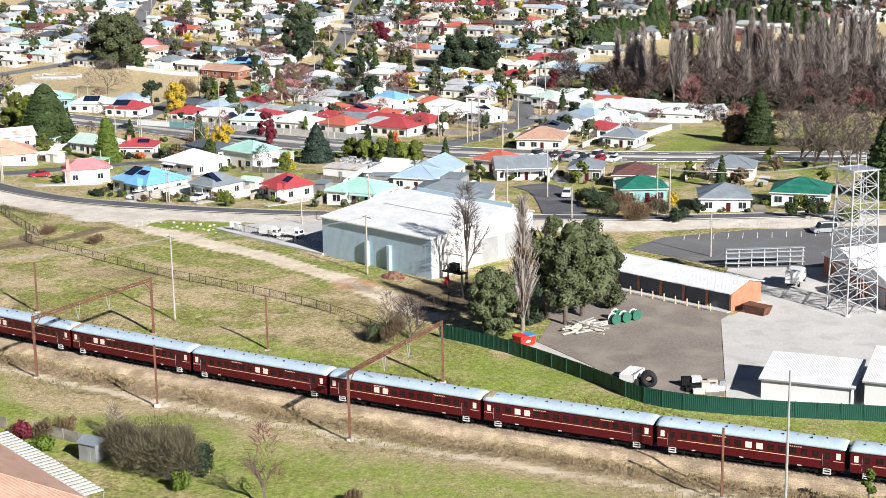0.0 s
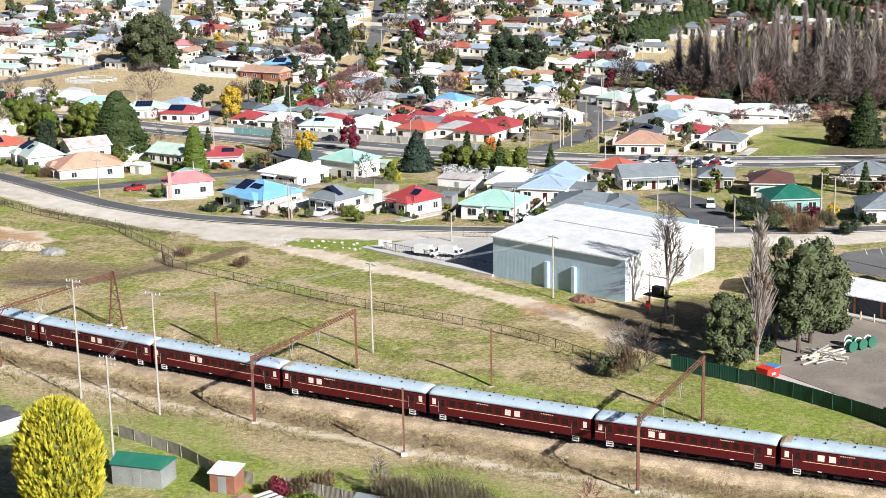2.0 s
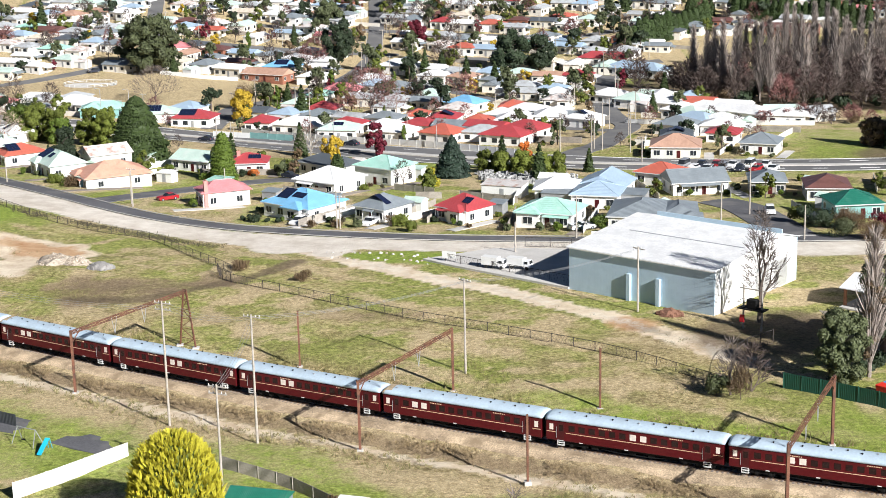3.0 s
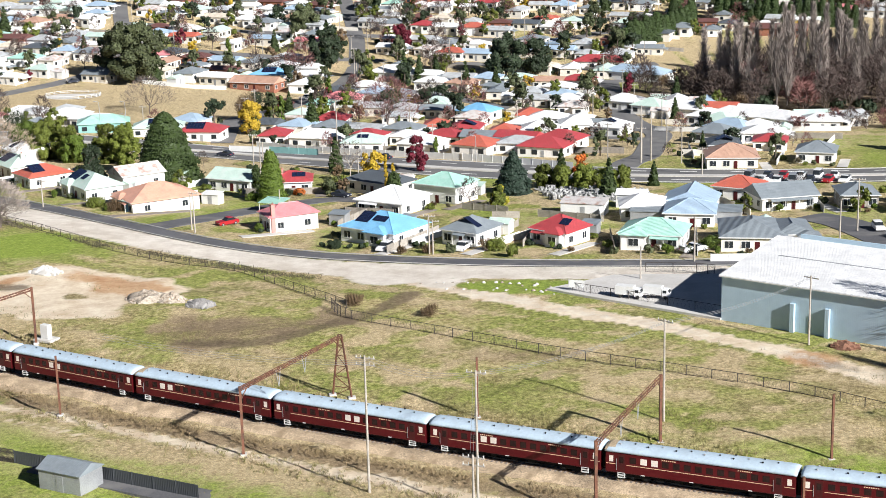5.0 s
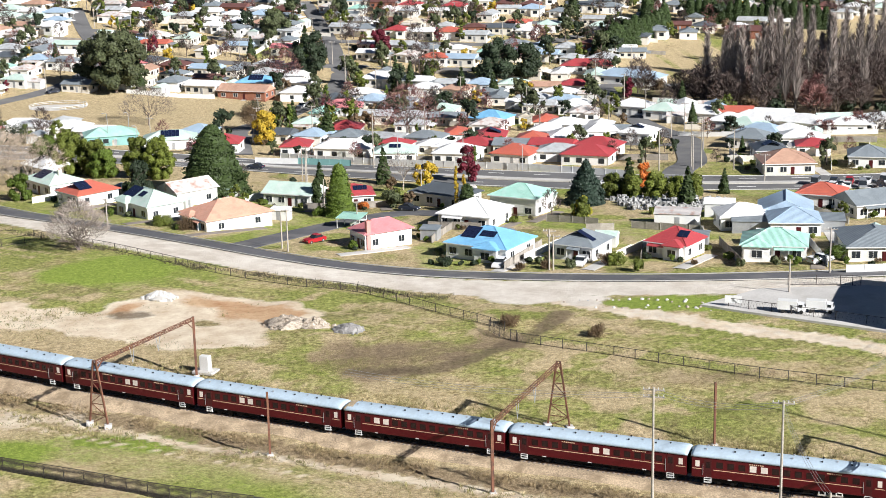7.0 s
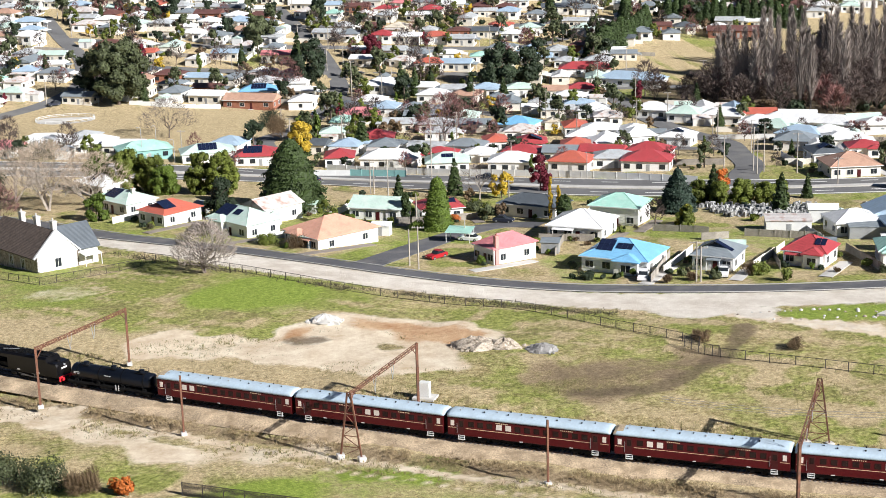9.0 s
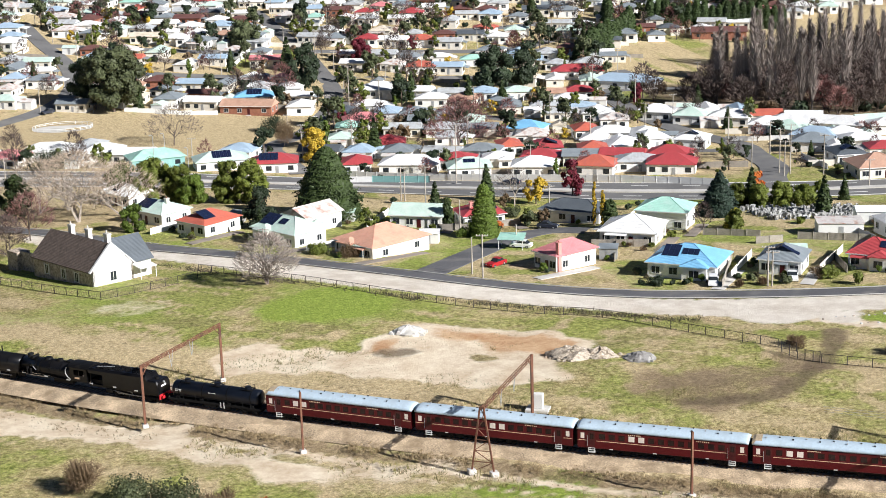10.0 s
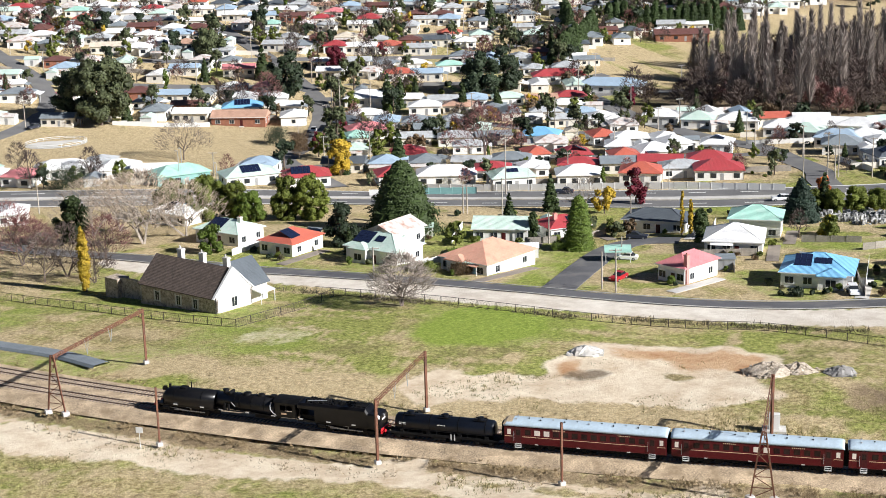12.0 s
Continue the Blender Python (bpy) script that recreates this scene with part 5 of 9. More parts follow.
        ch = part("chimney", Shape().box(cx - 0.4, cy - 0.4, 0.0, cx + 0.4, cy + 0.4, h + rise + 0.6).box(cx - 0.48, cy - 0.48, h + rise + 0.45, cx + 0.48, cy + 0.48, h + rise + 0.62), cm, c)
        part("chimney_pot", Shape().rod((cx, cy, h + rise + 0.6), (cx, cy, h + rise + 0.95), 0.14, 0.12, 8), BRICK, ch)
    if solar:
        zr = h - 0.05 + 0.16

        def slope(px, py):
            run = (py + hd + o) / (hd + o) if ridge_x else 1 - abs(px) / (hw + o)
            return zr + (rise - 0.16) * max(0, min(1, run))

        for sx, cols, rows in solar if isinstance(solar, list) else [solar]:
            solar_panels(roof, sx, -hd * 0.42, cols, rows, slope)
    ridge = Shape()
    if ridge_x:
        e = min(hd + o, hw + o - 0.3) if kind == "hip" else 0
        ridge.rod((-hw - o + e, 0, h - 0.03 + rise), (hw + o - e, 0, h - 0.03 + rise), 0.09, n=6)
        if kind == "hip":
            for sx, ex in ((-1, -hw - o + e), (1, hw + o - e)):
                for sy in (-1, 1):
                    ridge.rod((sx * (hw + o), sy * (hd + o), h + 0.1), (ex, 0, h - 0.03 + rise), 0.07, n=5)
    else:
        e = min(hw + o, hd + o - 0.3) if kind == "hip" else 0
        ridge.rod((0, -hd - o + e, h - 0.03 + rise), (0, hd + o - e, h - 0.03 + rise), 0.09, n=6)
    if detail > 1:
        part("ridge_cap", ridge, ROOFS[colour], roof)
    return c


def shed(x, y, turn, w, d, h, wall, colour, kind="skillion", label="small garden shed", open_front=False, name="shed"):
    c = thing(name, label, "shed", pose(x, y, ground_z(x, y), 0, 0, turn))
    hw, hd = w / 2, d / 2
    if open_front:
        for px in (-hw, hw - 0.12):
            for py in (-hd, hd - 0.12):
                part("post", Shape().box(px, py, -0.4, px + 0.12, py + 0.12, h), WHITE, c)
    else:
        part("wall", Shape().box(-hw, -hd, -0.6, hw, hd, h), wall, c)
        part("door", Shape().box(-0.5, -hd - 0.03, 0, 0.5, -hd + 0.02, min(2.0, h - 0.2)), GREY_METAL, c)
    if kind == "gable":
        part("roof", roof_shell(Shape(), -hw - 0.2, -hd - 0.2, hw + 0.2, hd + 0.2, h - 0.02, 0.35 * min(hw, hd) + 0.3, "gable", 0.08), ROOFS[colour], c)
    else:
        part("roof", Shape().hull([(-hw - 0.2, -hd - 0.2, h), (hw + 0.2, -hd - 0.2, h), (hw + 0.2, hd + 0.2, h + 0.35), (-hw - 0.2, hd + 0.2, h + 0.35)], [(-hw - 0.2, -hd - 0.2, h + 0.09), (hw + 0.2, -hd - 0.2, h + 0.09), (hw + 0.2, hd + 0.2, h + 0.44), (-hw - 0.2, hd + 0.2, h + 0.44)]), ROOFS[colour], c)
    return c


# ---- builders: vehicles ----
CAR_PAINT = {"white": surface("white_car_paint", (0.78, 0.78, 0.78), 0.25, amount=0.05), "silver": surface("silver_car_paint", (0.42, 0.43, 0.45), 0.3, 0.4, 0.06), "dark": surface("dark_car_paint", (0.03, 0.035, 0.05), 0.25, amount=0.1), "red": surface("red_car_paint", (0.35, 0.02, 0.025), 0.3, amount=0.1)}


def car(x, y, turn, colour="white", style="wagon", dz=0.16):
    """A parked car, long way along x."""
    kinds = {"wagon": "station wagon", "ute": "utility with an open tray", "van": "van", "sedan": "sedan"}
    c = thing("car", f"{colour} {kinds[style]} parked on the ground", "car", pose(x, y, ground_z(x, y) + dz, 0, 0, turn), group="parked cars")
    L, W = (2.6, 0.92) if style == "ute" else (2.3, 0.9)

    def ring(xx, z0, z1, w):
        return [(xx, -w, z0), (xx, w, z0), (xx, w, z1 - 0.06), (xx, w - 0.08, z1), (xx, -w + 0.08, z1), (xx, -w, z1 - 0.06)]

    prof = [(-L, 0.4, 0.75), (-L + 0.15, 0.28, 0.9), (-L + 1.1, 0.26, 0.98), (L - 0.4, 0.26, 1.0), (L - 0.05, 0.3, 0.95), (L, 0.4, 0.85)]
    body = part("body", Shape().rings([ring(a, b, z, W) for a, b, z in prof]), CAR_PAINT[colour], c)
    top = {"wagon": (-0.9, -0.2, 1.7, 2.15), "ute": (-0.9, -0.3, 0.5, 0.7), "van": (-1.4, -0.9, 2.1, 2.25), "sedan": (-0.8, -0.1, 1.1, 1.7)}[style]
    H = 2.0 if style == "van" else 1.55
    part("cabin_glass", Shape().rings([ring(top[0], 0.95, 0.99, W - 0.08), ring(top[1], 0.95, H - 0.06, W - 0.14), ring(top[2], 0.95, H - 0.06, W - 0.14), ring(top[3], 0.95, 1.0, W - 0.08)]), GLASS, c)
    part("roof", Shape().box(top[1] - 0.02, -W + 0.14, H - 0.08, top[2] + 0.02, W - 0.14, H, 0.03), CAR_PAINT[colour], c)
    if style == "ute":
        part("tray", Shape().box(0.85, -W, 0.95, L, -W + 0.06, 1.25).box(0.85, W - 0.06, 0.95, L, W, 1.25).box(L - 0.06, -W, 0.95, L, W, 1.25), GREY_METAL, c)
    for wx in (-L + 0.85, L - 0.85):
        for s in (-1, 1):
            wheel = part("wheel", Shape().rod((wx, s * (W - 0.18), 0.32), (wx, s * (W + 0.01), 0.32), 0.32, n=12), RUBBER, c)
            part("rim", Shape().rod((wx, s * (W - 0.1), 0.32), (wx, s * (W + 0.02), 0.32), 0.19, n=8), GREY_METAL, wheel)
    for s in (-1, 1):
        part("headlight", Shape().box(-L - 0.01, s * 0.62 - 0.18, 0.62, -L + 0.1, s * 0.62 + 0.18, 0.76), WHITE, body)
        part("tail_light", Shape().box(L - 0.08, s * 0.7 - 0.12, 0.68, L + 0.01, s * 0.7 + 0.12, 0.86), SIGNAL_RED, body)
    return c


# ---- builders: trees ----
def shoot_blade(s, a, b, r):
    """A thin shoot, as one tapering blade."""
    d = Vector(b) - Vector(a)
    u = d.orthogonal().normalized() * r
    u.rotate(Matrix.Rotation(a[0] * 7.0 + a[2], 3, d.normalized()))
    s.poly([Vector(a) - u, Vector(a) + u, Vector(b) + u * 0.35, Vector(b) - u * 0.35])


def leaf_quad(s, p, size, rnd, out=None):
    """One leaf spray; out: the way that it faces, roughly."""
    a = Vector((rnd.gauss(0, 1), rnd.gauss(0, 1), rnd.gauss(0, 1)))
    a = (a * 0.5 + out if out is not None else a).normalized()
    b = a.orthogonal().normalized()
    b.rotate(Matrix.Rotation(rnd.uniform(0, 6.28), 3, a))
    c = a.cross(b)
    k = rnd.uniform(0.7, 1.5) * size
    s.poly([p - b * k * 0.55, p + c * k * 0.45 + b * k * 0.1, p + b * k * 0.65, p - c * k * 0.45 + b * k * 0.05])


def clump(s, rnd, x, y, z, r, fine=False):
    """The dense inside of a clump of leaves, lumpy all over."""
    rows, m, n, rag = [], *((8, 12, 0.30) if fine else (5, 7, 0.22))
    for k in range(m):
        e = math.pi * (0.06 + 0.88 * k / (m - 1))
        rows.append([(x + r * math.sin(e) * math.cos(t) * f, y + r * math.sin(e) * math.sin(t) * f, z - r * math.cos(e) * f) for t, f in ((6.283 * i / n + 0.4 * k, 0.92 + rnd.uniform(-rag, rag)) for i in range(n))])
    s.rings(rows)


def crown(rnd, blobs, per, size, core=0.74):
    """Leaves in many small clumps; blobs: centre, radius."""
    s = Shape()
    for (x, y, z, r) in blobs:
        if core:
            clump(s, rnd, x, y, z, r * core, per > 80)
        for _ in range(per):
            d = Vector((rnd.gauss(0, 1), rnd.gauss(0, 1), rnd.gauss(0, 1))).normalized() * r * rnd.uniform(0.6, 1.08)
            leaf_quad(s, Vector((x, y, z)) + d, size, rnd, d.normalized() + Vector((x, y, 0.4 * r)) * (0.35 / max(0.5, math.hypot(x, y))))
    return s


def tree_base(name, label, trunk, bark, leaves, leaf, m, category="tree", crown_label=""):
    c = thing(name, label, category, m)
    if trunk:
        part("trunk", trunk, bark, c)
    if leaves:
        part("crown", leaves, LEAF[leaf] if isinstance(leaf, str) else leaf, c, crown_label)
    return c


def limbs(s, rnd, h, r, n, reach, z0=0.35):
    s.rod((0, 0, -0.5), (0, 0, h * 0.55), r, r * 0.6, 8).rod((0, 0, h * 0.55), (rnd.uniform(-0.3, 0.3), rnd.uniform(-0.3, 0.3), h * 0.9), r * 0.6, r * 0.15, 6)
    for k in range(n):
        a, z = rnd.uniform(0, 6.28), h * rnd.uniform(z0, 0.7)
        s.rod((0, 0, z), (math.cos(a) * reach * rnd.uniform(0.5, 0.9), math.sin(a) * reach * rnd.uniform(0.5, 0.9), z + h * rnd.uniform(0.1, 0.25)), r * 0.35, r * 0.08, 5)
    return s


def round_tree(leaf, label, h=9.0, w=8.0, seed=0, per=105, size=0.40, low=0.18, n=36, m=None, name="broadleaf_tree"):
    rnd = random.Random(seed)
    blobs = []
    for _ in range(n):
        a, t = rnd.uniform(0, 6.28), rnd.uniform(0, 1) ** 0.6
        z = rnd.uniform(low, 0.95)
        width = math.sin(math.pi * (0.14 + 0.80 * min(1, max(0.0, (z - low) / (1.0 - low))))) ** 0.6 * 0.5 * w
        r = w * (rnd.uniform(0.07, 0.14) if n >= 60 else rnd.uniform(0.09, 0.2))
        blobs.append((math.cos(a) * t * max(0, width - r * 0.4), math.sin(a) * t * max(0, width - r * 0.4), z * h, r))
    return tree_base(name, label, limbs(Shape(), rnd, h, 0.03 * h, 7, w * 0.4), BARK, crown(rnd, blobs, per, size), leaf, m)


def conifer(leaf, label, h=14.0, w=9.0, seed=0, size=0.6, tiers=16, per=42, power=0.75, low=0.04, m=None, name="conifer_tree"):
    """A cone of drooping boughs, each a clump of needles; per: needles of a bough."""
    rnd = random.Random(seed)
    s = Shape()
    for k in range(tiers):
        t = k / (tiers - 1)
        z, rad = h * (low + (0.96 - low) * t), 0.5 * w * (1 - t) ** power + 0.15
        n = max(4, int(4 + 9 * rad / (0.5 * w)))
        for j in range(n):
            a = 6.28 * (j + rnd.uniform(-0.3, 0.3)) / n + 0.5 * k
            q = max(0.12, rad * 0.34)
            clump(s, rnd, math.cos(a) * rad * 0.55, math.sin(a) * rad * 0.55, z, q)
        for j in range(n):
            a = 6.28 * (j + rnd.uniform(-0.4, 0.4)) / n + k
            reach = rad * rnd.uniform(0.80, 1.10) * (1 + 0.3 * noise.noise(Vector((math.cos(a) * 1.3, math.sin(a) * 1.3, k * 0.35 + seed))))
            for _ in range(max(6, int(per * reach / (0.5 * w)))):
                f = rnd.uniform(0.3, 1) ** 0.55
                side = rnd.gauss(0, 0.16 * reach + 0.12)
                leaf_quad(s, Vector((math.cos(a) * reach * f - math.sin(a) * side, math.sin(a) * reach * f + math.cos(a) * side, z - 0.16 * reach * f * f + rnd.gauss(0, 0.04 * h / tiers * 5))), size, rnd, Vector((math.cos(a), math.sin(a), 0.75)))
    trunk = Shape().rod((0, 0, -0.5), (0, 0, h * 0.92), 0.028 * h, 0.004 * h, 7)
    return tree_base(name, label, trunk, BARK, s, leaf, m)


def column_tree(leaf, label, h=8.0, w=3.0, seed=0, size=0.3, n=40, per=60, m=None, name="cypress_tree", tip=0.5):
    rnd = random.Random(seed)
    blobs = []
    for k in range(n):
        t = (k + 0.5) / n
        rad = 0.5 * w * (math.sin(math.pi * (0.12 + 0.88 * t)) ** tip if t > 0.4 else 0.55 + 0.45 * t / 0.4)
        a = rnd.uniform(0, 6.28)
        r = max(0.12, rad * 0.55)
        blobs.append((math.cos(a) * (rad - r) * 1.0, math.sin(a) * (rad - r) * 1.0, h * (0.04 + 0.93 * t), r))
    return tree_base(name, label, Shape().rod((0, 0, -0.4), (0, 0, h * 0.6), 0.03 * h, 0.01 * h, 6), BARK, crown(rnd, blobs, per, size), leaf, m)


def golden_conifer(label, h, w, seed, m):
    """A dense dome of short upright golden shoots round a heart coloured darker as shade."""
    rnd = random.Random(seed)

    def reach(t):
        return 0.5 * w * (0.88 + 0.34 * t if t < 0.35 else math.sqrt(max(0.0, 1 - ((t - 0.35) / 0.65) ** 2.3)))

    heart = Shape()
    heart.rings([[((reach(t) * 0.84 * f + 0.02) * math.cos(a), (reach(t) * 0.84 * f + 0.02) * math.sin(a), h * (0.03 + 0.9 * t) + rnd.uniform(-0.15, 0.15)) for a, f in ((6.283 * i / 30, rnd.uniform(0.86, 1.04)) for i in range(30))] for t in np.linspace(0, 0.98, 26)])
    c = thing("conifer_tree", label, "tree", m)
    part("trunk", Shape().rod((0, 0, -0.4), (0, 0, h * 0.6), 0.3, 0.1, 8), BARK, c)
    part("inner_foliage", heart, LEAF["olive"], c, "inner foliage in darker olive green, shade between shoots put into its colour")
    s = Shape()
    for _ in range(4200):
        t, a = rnd.uniform(0, 1) ** 0.9, rnd.uniform(0, 6.283)
        r = reach(t) * rnd.uniform(0.80, 0.97)
        p = Vector((r * math.cos(a), r * math.sin(a), h * (0.02 + 0.9 * t)))
        out = Vector((math.cos(a), math.sin(a), 0))
        k = rnd.uniform(0.45, 1.0)
        for _ in range(5):
            tip = (out * rnd.uniform(0.1, 0.75) + Vector((rnd.gauss(0, 0.2), rnd.gauss(0, 0.2), 1))).normalized() * k * rnd.uniform(0.6, 1.0)
            shoot_blade(s, p, p + tip, 0.085)
    tagged(part("shoot_mass", s, LEAF["gold"], c, "bright yellow-green upright shoots"), kind="stuff")
    return c


def branch(s, rnd, p, d, length, r, level, spread, lift, depth=4):
    q = p + d * length
    s.rod(p, q, r, r * 0.6, 4 if level < 2 else 3)
    if level >= depth or length < 0.25:
        return
    for k in range(3 if level else 4):
        e = Vector((d.x + rnd.gauss(0, spread), d.y + rnd.gauss(0, spread), d.z + rnd.gauss(lift, spread * 0.6))).normalized()
        start = p.lerp(q, rnd.uniform(0.45, 1.0))
        branch(s, rnd, start, e, length * rnd.uniform(0.55, 0.82), r * 0.55, level + 1, spread, lift, depth)


def bare_tree(label, h=9.0, seed=0, bark=None, spread=0.55, lift=0.12, stems=1, m=None, twig=None, name="bare_tree", haze=0, w=None, depth=4, blade=0.055):
    """A leafless tree; haze: how many fine twigs fill its outline."""
    rnd = random.Random(seed)
    s = Shape()
    for k in range(stems):
        d = Vector((rnd.gauss(0, 0.35 if stems > 1 else 0.04), rnd.gauss(0, 0.35 if stems > 1 else 0.04), 1)).normalized()
        branch(s, rnd, Vector((0, 0, -0.3)), d, h * 0.36, h * 0.024, 0, spread, lift, depth)
    c = thing(name, label, "tree", m)
    part("limb_frame", s, bark or BARK, c)
    if haze:
        t = Shape()
        for _ in range(haze):
            a, f = rnd.uniform(0, 6.28), rnd.uniform(0.2, 1) ** 0.5
            z = rnd.uniform(0.3, 1.0)
            rad = (w or h * 0.7) * 0.5 * math.sin(math.pi * min(1, 0.15 + 0.8 * z)) * f
            p = Vector((math.cos(a) * rad, math.sin(a) * rad, z * h))
            e = (Vector((math.cos(a), math.sin(a), 0.9)) + Vector((rnd.gauss(0, 0.5), rnd.gauss(0, 0.5), rnd.gauss(0, 0.4)))).normalized() * rnd.uniform(0.7, 1.5)
            shoot_blade(t, p, p + e, blade)
        tagged(part("twig_mass", t, twig or TWIG, c), kind="stuff")
    return c


def poplar(label, h=22.0, seed=0, bark=None, m=None, leaf=None, name="bare_poplar"):
    """A tall narrow leafless poplar of upright shoots."""
    rnd = random.Random(seed)
    s, t = Shape().rod((0, 0, -0.5), (0, 0, h * 0.9), 0.014 * h, 0.003 * h, 6), Shape()
    for k in range(820):
        z = h * rnd.uniform(0.08, 0.9)
        a, lean = rnd.uniform(0, 6.28), rnd.uniform(0.04, 0.2)
        length = h * rnd.uniform(0.07, 0.2) * (1.15 - z / h)
        base = Vector((math.cos(a) * 0.2, math.sin(a) * 0.2, z))
        tip = base + Vector((math.cos(a) * lean, math.sin(a) * lean, 1)).normalized() * length * 1.6 + Vector((math.cos(a), math.sin(a), 0)) * rnd.uniform(0.2, 1.9) * (1.1 - 0.75 * z / h)
        shoot_blade(t, base, tip, 0.075)
    c = thing(name, label, "tree", m)
    part("trunk", s, bark or POPLAR, c)
    tagged(part("shoot_mass", t, bark or POPLAR, c), kind="stuff")
    if leaf:
        part("leaves", crown(rnd, [(rnd.gauss(0, 0.5), rnd.gauss(0, 0.5), h * rnd.uniform(0.15, 0.6), 0.7) for _ in range(14)], 16, 0.35), LEAF[leaf], c)
    return c


def shrub(leaf, label, w=2.4, h=1.6, seed=0, per=30, size=0.28, n=10, m=None, name="shrub"):
    rnd = random.Random(seed)
    blobs = [(rnd.uniform(-0.3, 0.3) * w, rnd.uniform(-0.3, 0.3) * w, h * rnd.uniform(0.3, 0.72), w * rnd.uniform(0.16, 0.27)) for _ in range(n)]
    stem = Shape().rod((0, 0, -0.2), (0, 0, h * 0.5), 0.06, 0.03, 5)
    if leaf not in ("brush", "brown"):
        return tree_base(name, label, stem, BARK, crown(rnd, blobs, int(per * 2), size * 1.2, 0), leaf, m, "shrub")
    twigs = Shape()  # leafless: a tangle of fine shoots
    for x, y, z, r in blobs:
        for _ in range(per * 3):
            d = Vector((rnd.gauss(0, 1), rnd.gauss(0, 1), rnd.gauss(0, 1))).normalized()
            p = Vector((x, y, z)) + d * r * rnd.uniform(0.3, 0.95)
            shoot_blade(twigs, p, p + (d + Vector((rnd.gauss(0, 0.5), rnd.gauss(0, 0.5), 0.7 + rnd.gauss(0, 0.4)))).normalized() * r * rnd.uniform(0.25, 0.6), size * 0.16)
    return tree_base(name, label, stem, BARK, twigs, leaf, m, "shrub", "tangle of dry leafless shoots")


def join_copies(name, label, category, items):
    """Many copies of finished things as one mesh; items: thing, pose."""
    mats, verts, faces, index, k = [], [], [], [], 0
    for root, m in items:
        for o in root.children_recursive:
            me = o.data
            up, b = Matrix(), o
            while b is not root:
                up, b = b.matrix_basis @ up, b.parent
            t = np.array(m @ up)
            v = np.empty(len(me.vertices) * 3)
            me.vertices.foreach_get("co", v)
            verts.append(v.reshape(-1, 3) @ t[:3, :3].T + t[:3, 3])
            mat = me.materials[0]
            if mat not in mats:
                mats.append(mat)
            faces += [[c + k for c in p.vertices] for p in me.polygons]
            index += [mats.index(mat)] * len(me.polygons)
            k += len(me.vertices)
    me = bpy.data.meshes.new(name)
    me.from_pydata(np.concatenate(verts).tolist(), [], faces)
    for mat in mats:
        me.materials.append(mat)
    me.polygons.foreach_set("material_index", index)
    me.update()
    return tagged(new(name, me), label, category, kind="stuff")


def stand(x, y, turn=0, size=1.0, tall=None, dz=0.0):
    """Where a tree stands, with its size."""
    return pose(x, y, float(ground_z(x, y)) + dz, 0, 0, turn) @ Matrix.Diagonal((size, size, tall or size, 1))


# ---- the row of cottages along the street ----
house(-146.5, 449.9, -60, 12.2, 8.4, "palegreen", chimney=(3.2, 0, WALL_CREAM), solar=(-1.5, 4, 2))
house(-138.6, 432.7, -58, 8.6, 10.6, "orange", solar=(1.0, 4, 2))
house(-125.5, 413.6, -62, 13.0, 8.8, "palegreen", h=3.2, pitch=0.55, solar=[(-3.4, 4, 2), (0.6, 2, 1)], wing=(-4.5, -0.5, 1.2))
house(-116.5, 428.5, -62, 8.0, 10.5, "rust", h=3.4, kind="gable", along="y")
house(-110.6, 396.4, -67, 11.8, 15.1, "salmon", lean=(-1, 2.4, "paleblue"), wing=(-3.5, 0.5, 1.0), porch=(0.8, 4.2, 1.2), label="white timber house with a salmon tiled hipped roof and porch")
house(-83.2, 367.0, -71.6, 6.2, 10.2, "pink", h=3.3, pitch=0.6, chimney=(3.0, -4.4, WALL_PINK), label="white house with a faded pink iron roof and pink end wall")
house(-65.4, 350.6, -44, 12.7, 11.0, "blue", solar=[(-2.6, 3, 2), (1.0, 3, 1)], wing=(0.4, 5.0, 1.2), label="white timber house with a sky blue roof and solar panels")
house(-49.6, 343.4, -42, 7.6, 8.6, "grey", pitch=0.55, solar=(0, 6, 1), porch=(-1.0, 1.6, 1.2))
house(-33.6, 338.2, -47, 7.8, 7.8, "red", pitch=0.6, solar=(2.4, 2, 1), wing=(0.2, 3.4, 1.4), porch=(-3.4, 0.1, 1.2))
house(-17.4, 331.0, -26, 11.2, 9.0, "mint", wing=(-5.2, -0.6, 1.0), porch=(0.0, 5.2, 1.1))
house(-0.4, 326.5, -16, 11.4, 14.0, "grey", pitch=0.36, label="low brick house under a sprawling grey hipped roof", wall=WALL_CREAM)
house(6.5, 325.6, -10, 6.6, 11.0, "grey", pitch=0.36, wing=(0.5, 4.0, 1.5), wall=WALL_CREAM)

# ---- the second row, in front of the main road ----
house(-60.5, 383.5, -39, 11.5, 11.0, "white", porch=(-4.5, 0, 1.2))
house(-47.8, 393.4, -41, 10.7, 9.0, "mint", h=4.2)
house(-60.5, 411.7, -46, 13.8, 8.0, "darkgrey", label="white house with a charcoal hipped roof")
house(-80.6, 419.1, -4, 9.3, 8.0, "red", solar=(1.8, 3, 1), chimney=(-2.2, -1, WALL_PINK))
house(-92.8, 424.1, -34, 11.8, 8.0, "palegreen", kind="gable")
house(-148.7, 480.6, -61, 11.2, 8.0, "white", solar=(-1, 2, 2))
house(-181.6, 508.9, -14, 6.6, 9.0, "white")
house(-1.7, 361.4, -24, 10.2, 10.0, "paleblue", kind="gable", along="y")
house(-5.2, 349.8, -19, 9.5, 9.0, "paleblue", kind="hip")
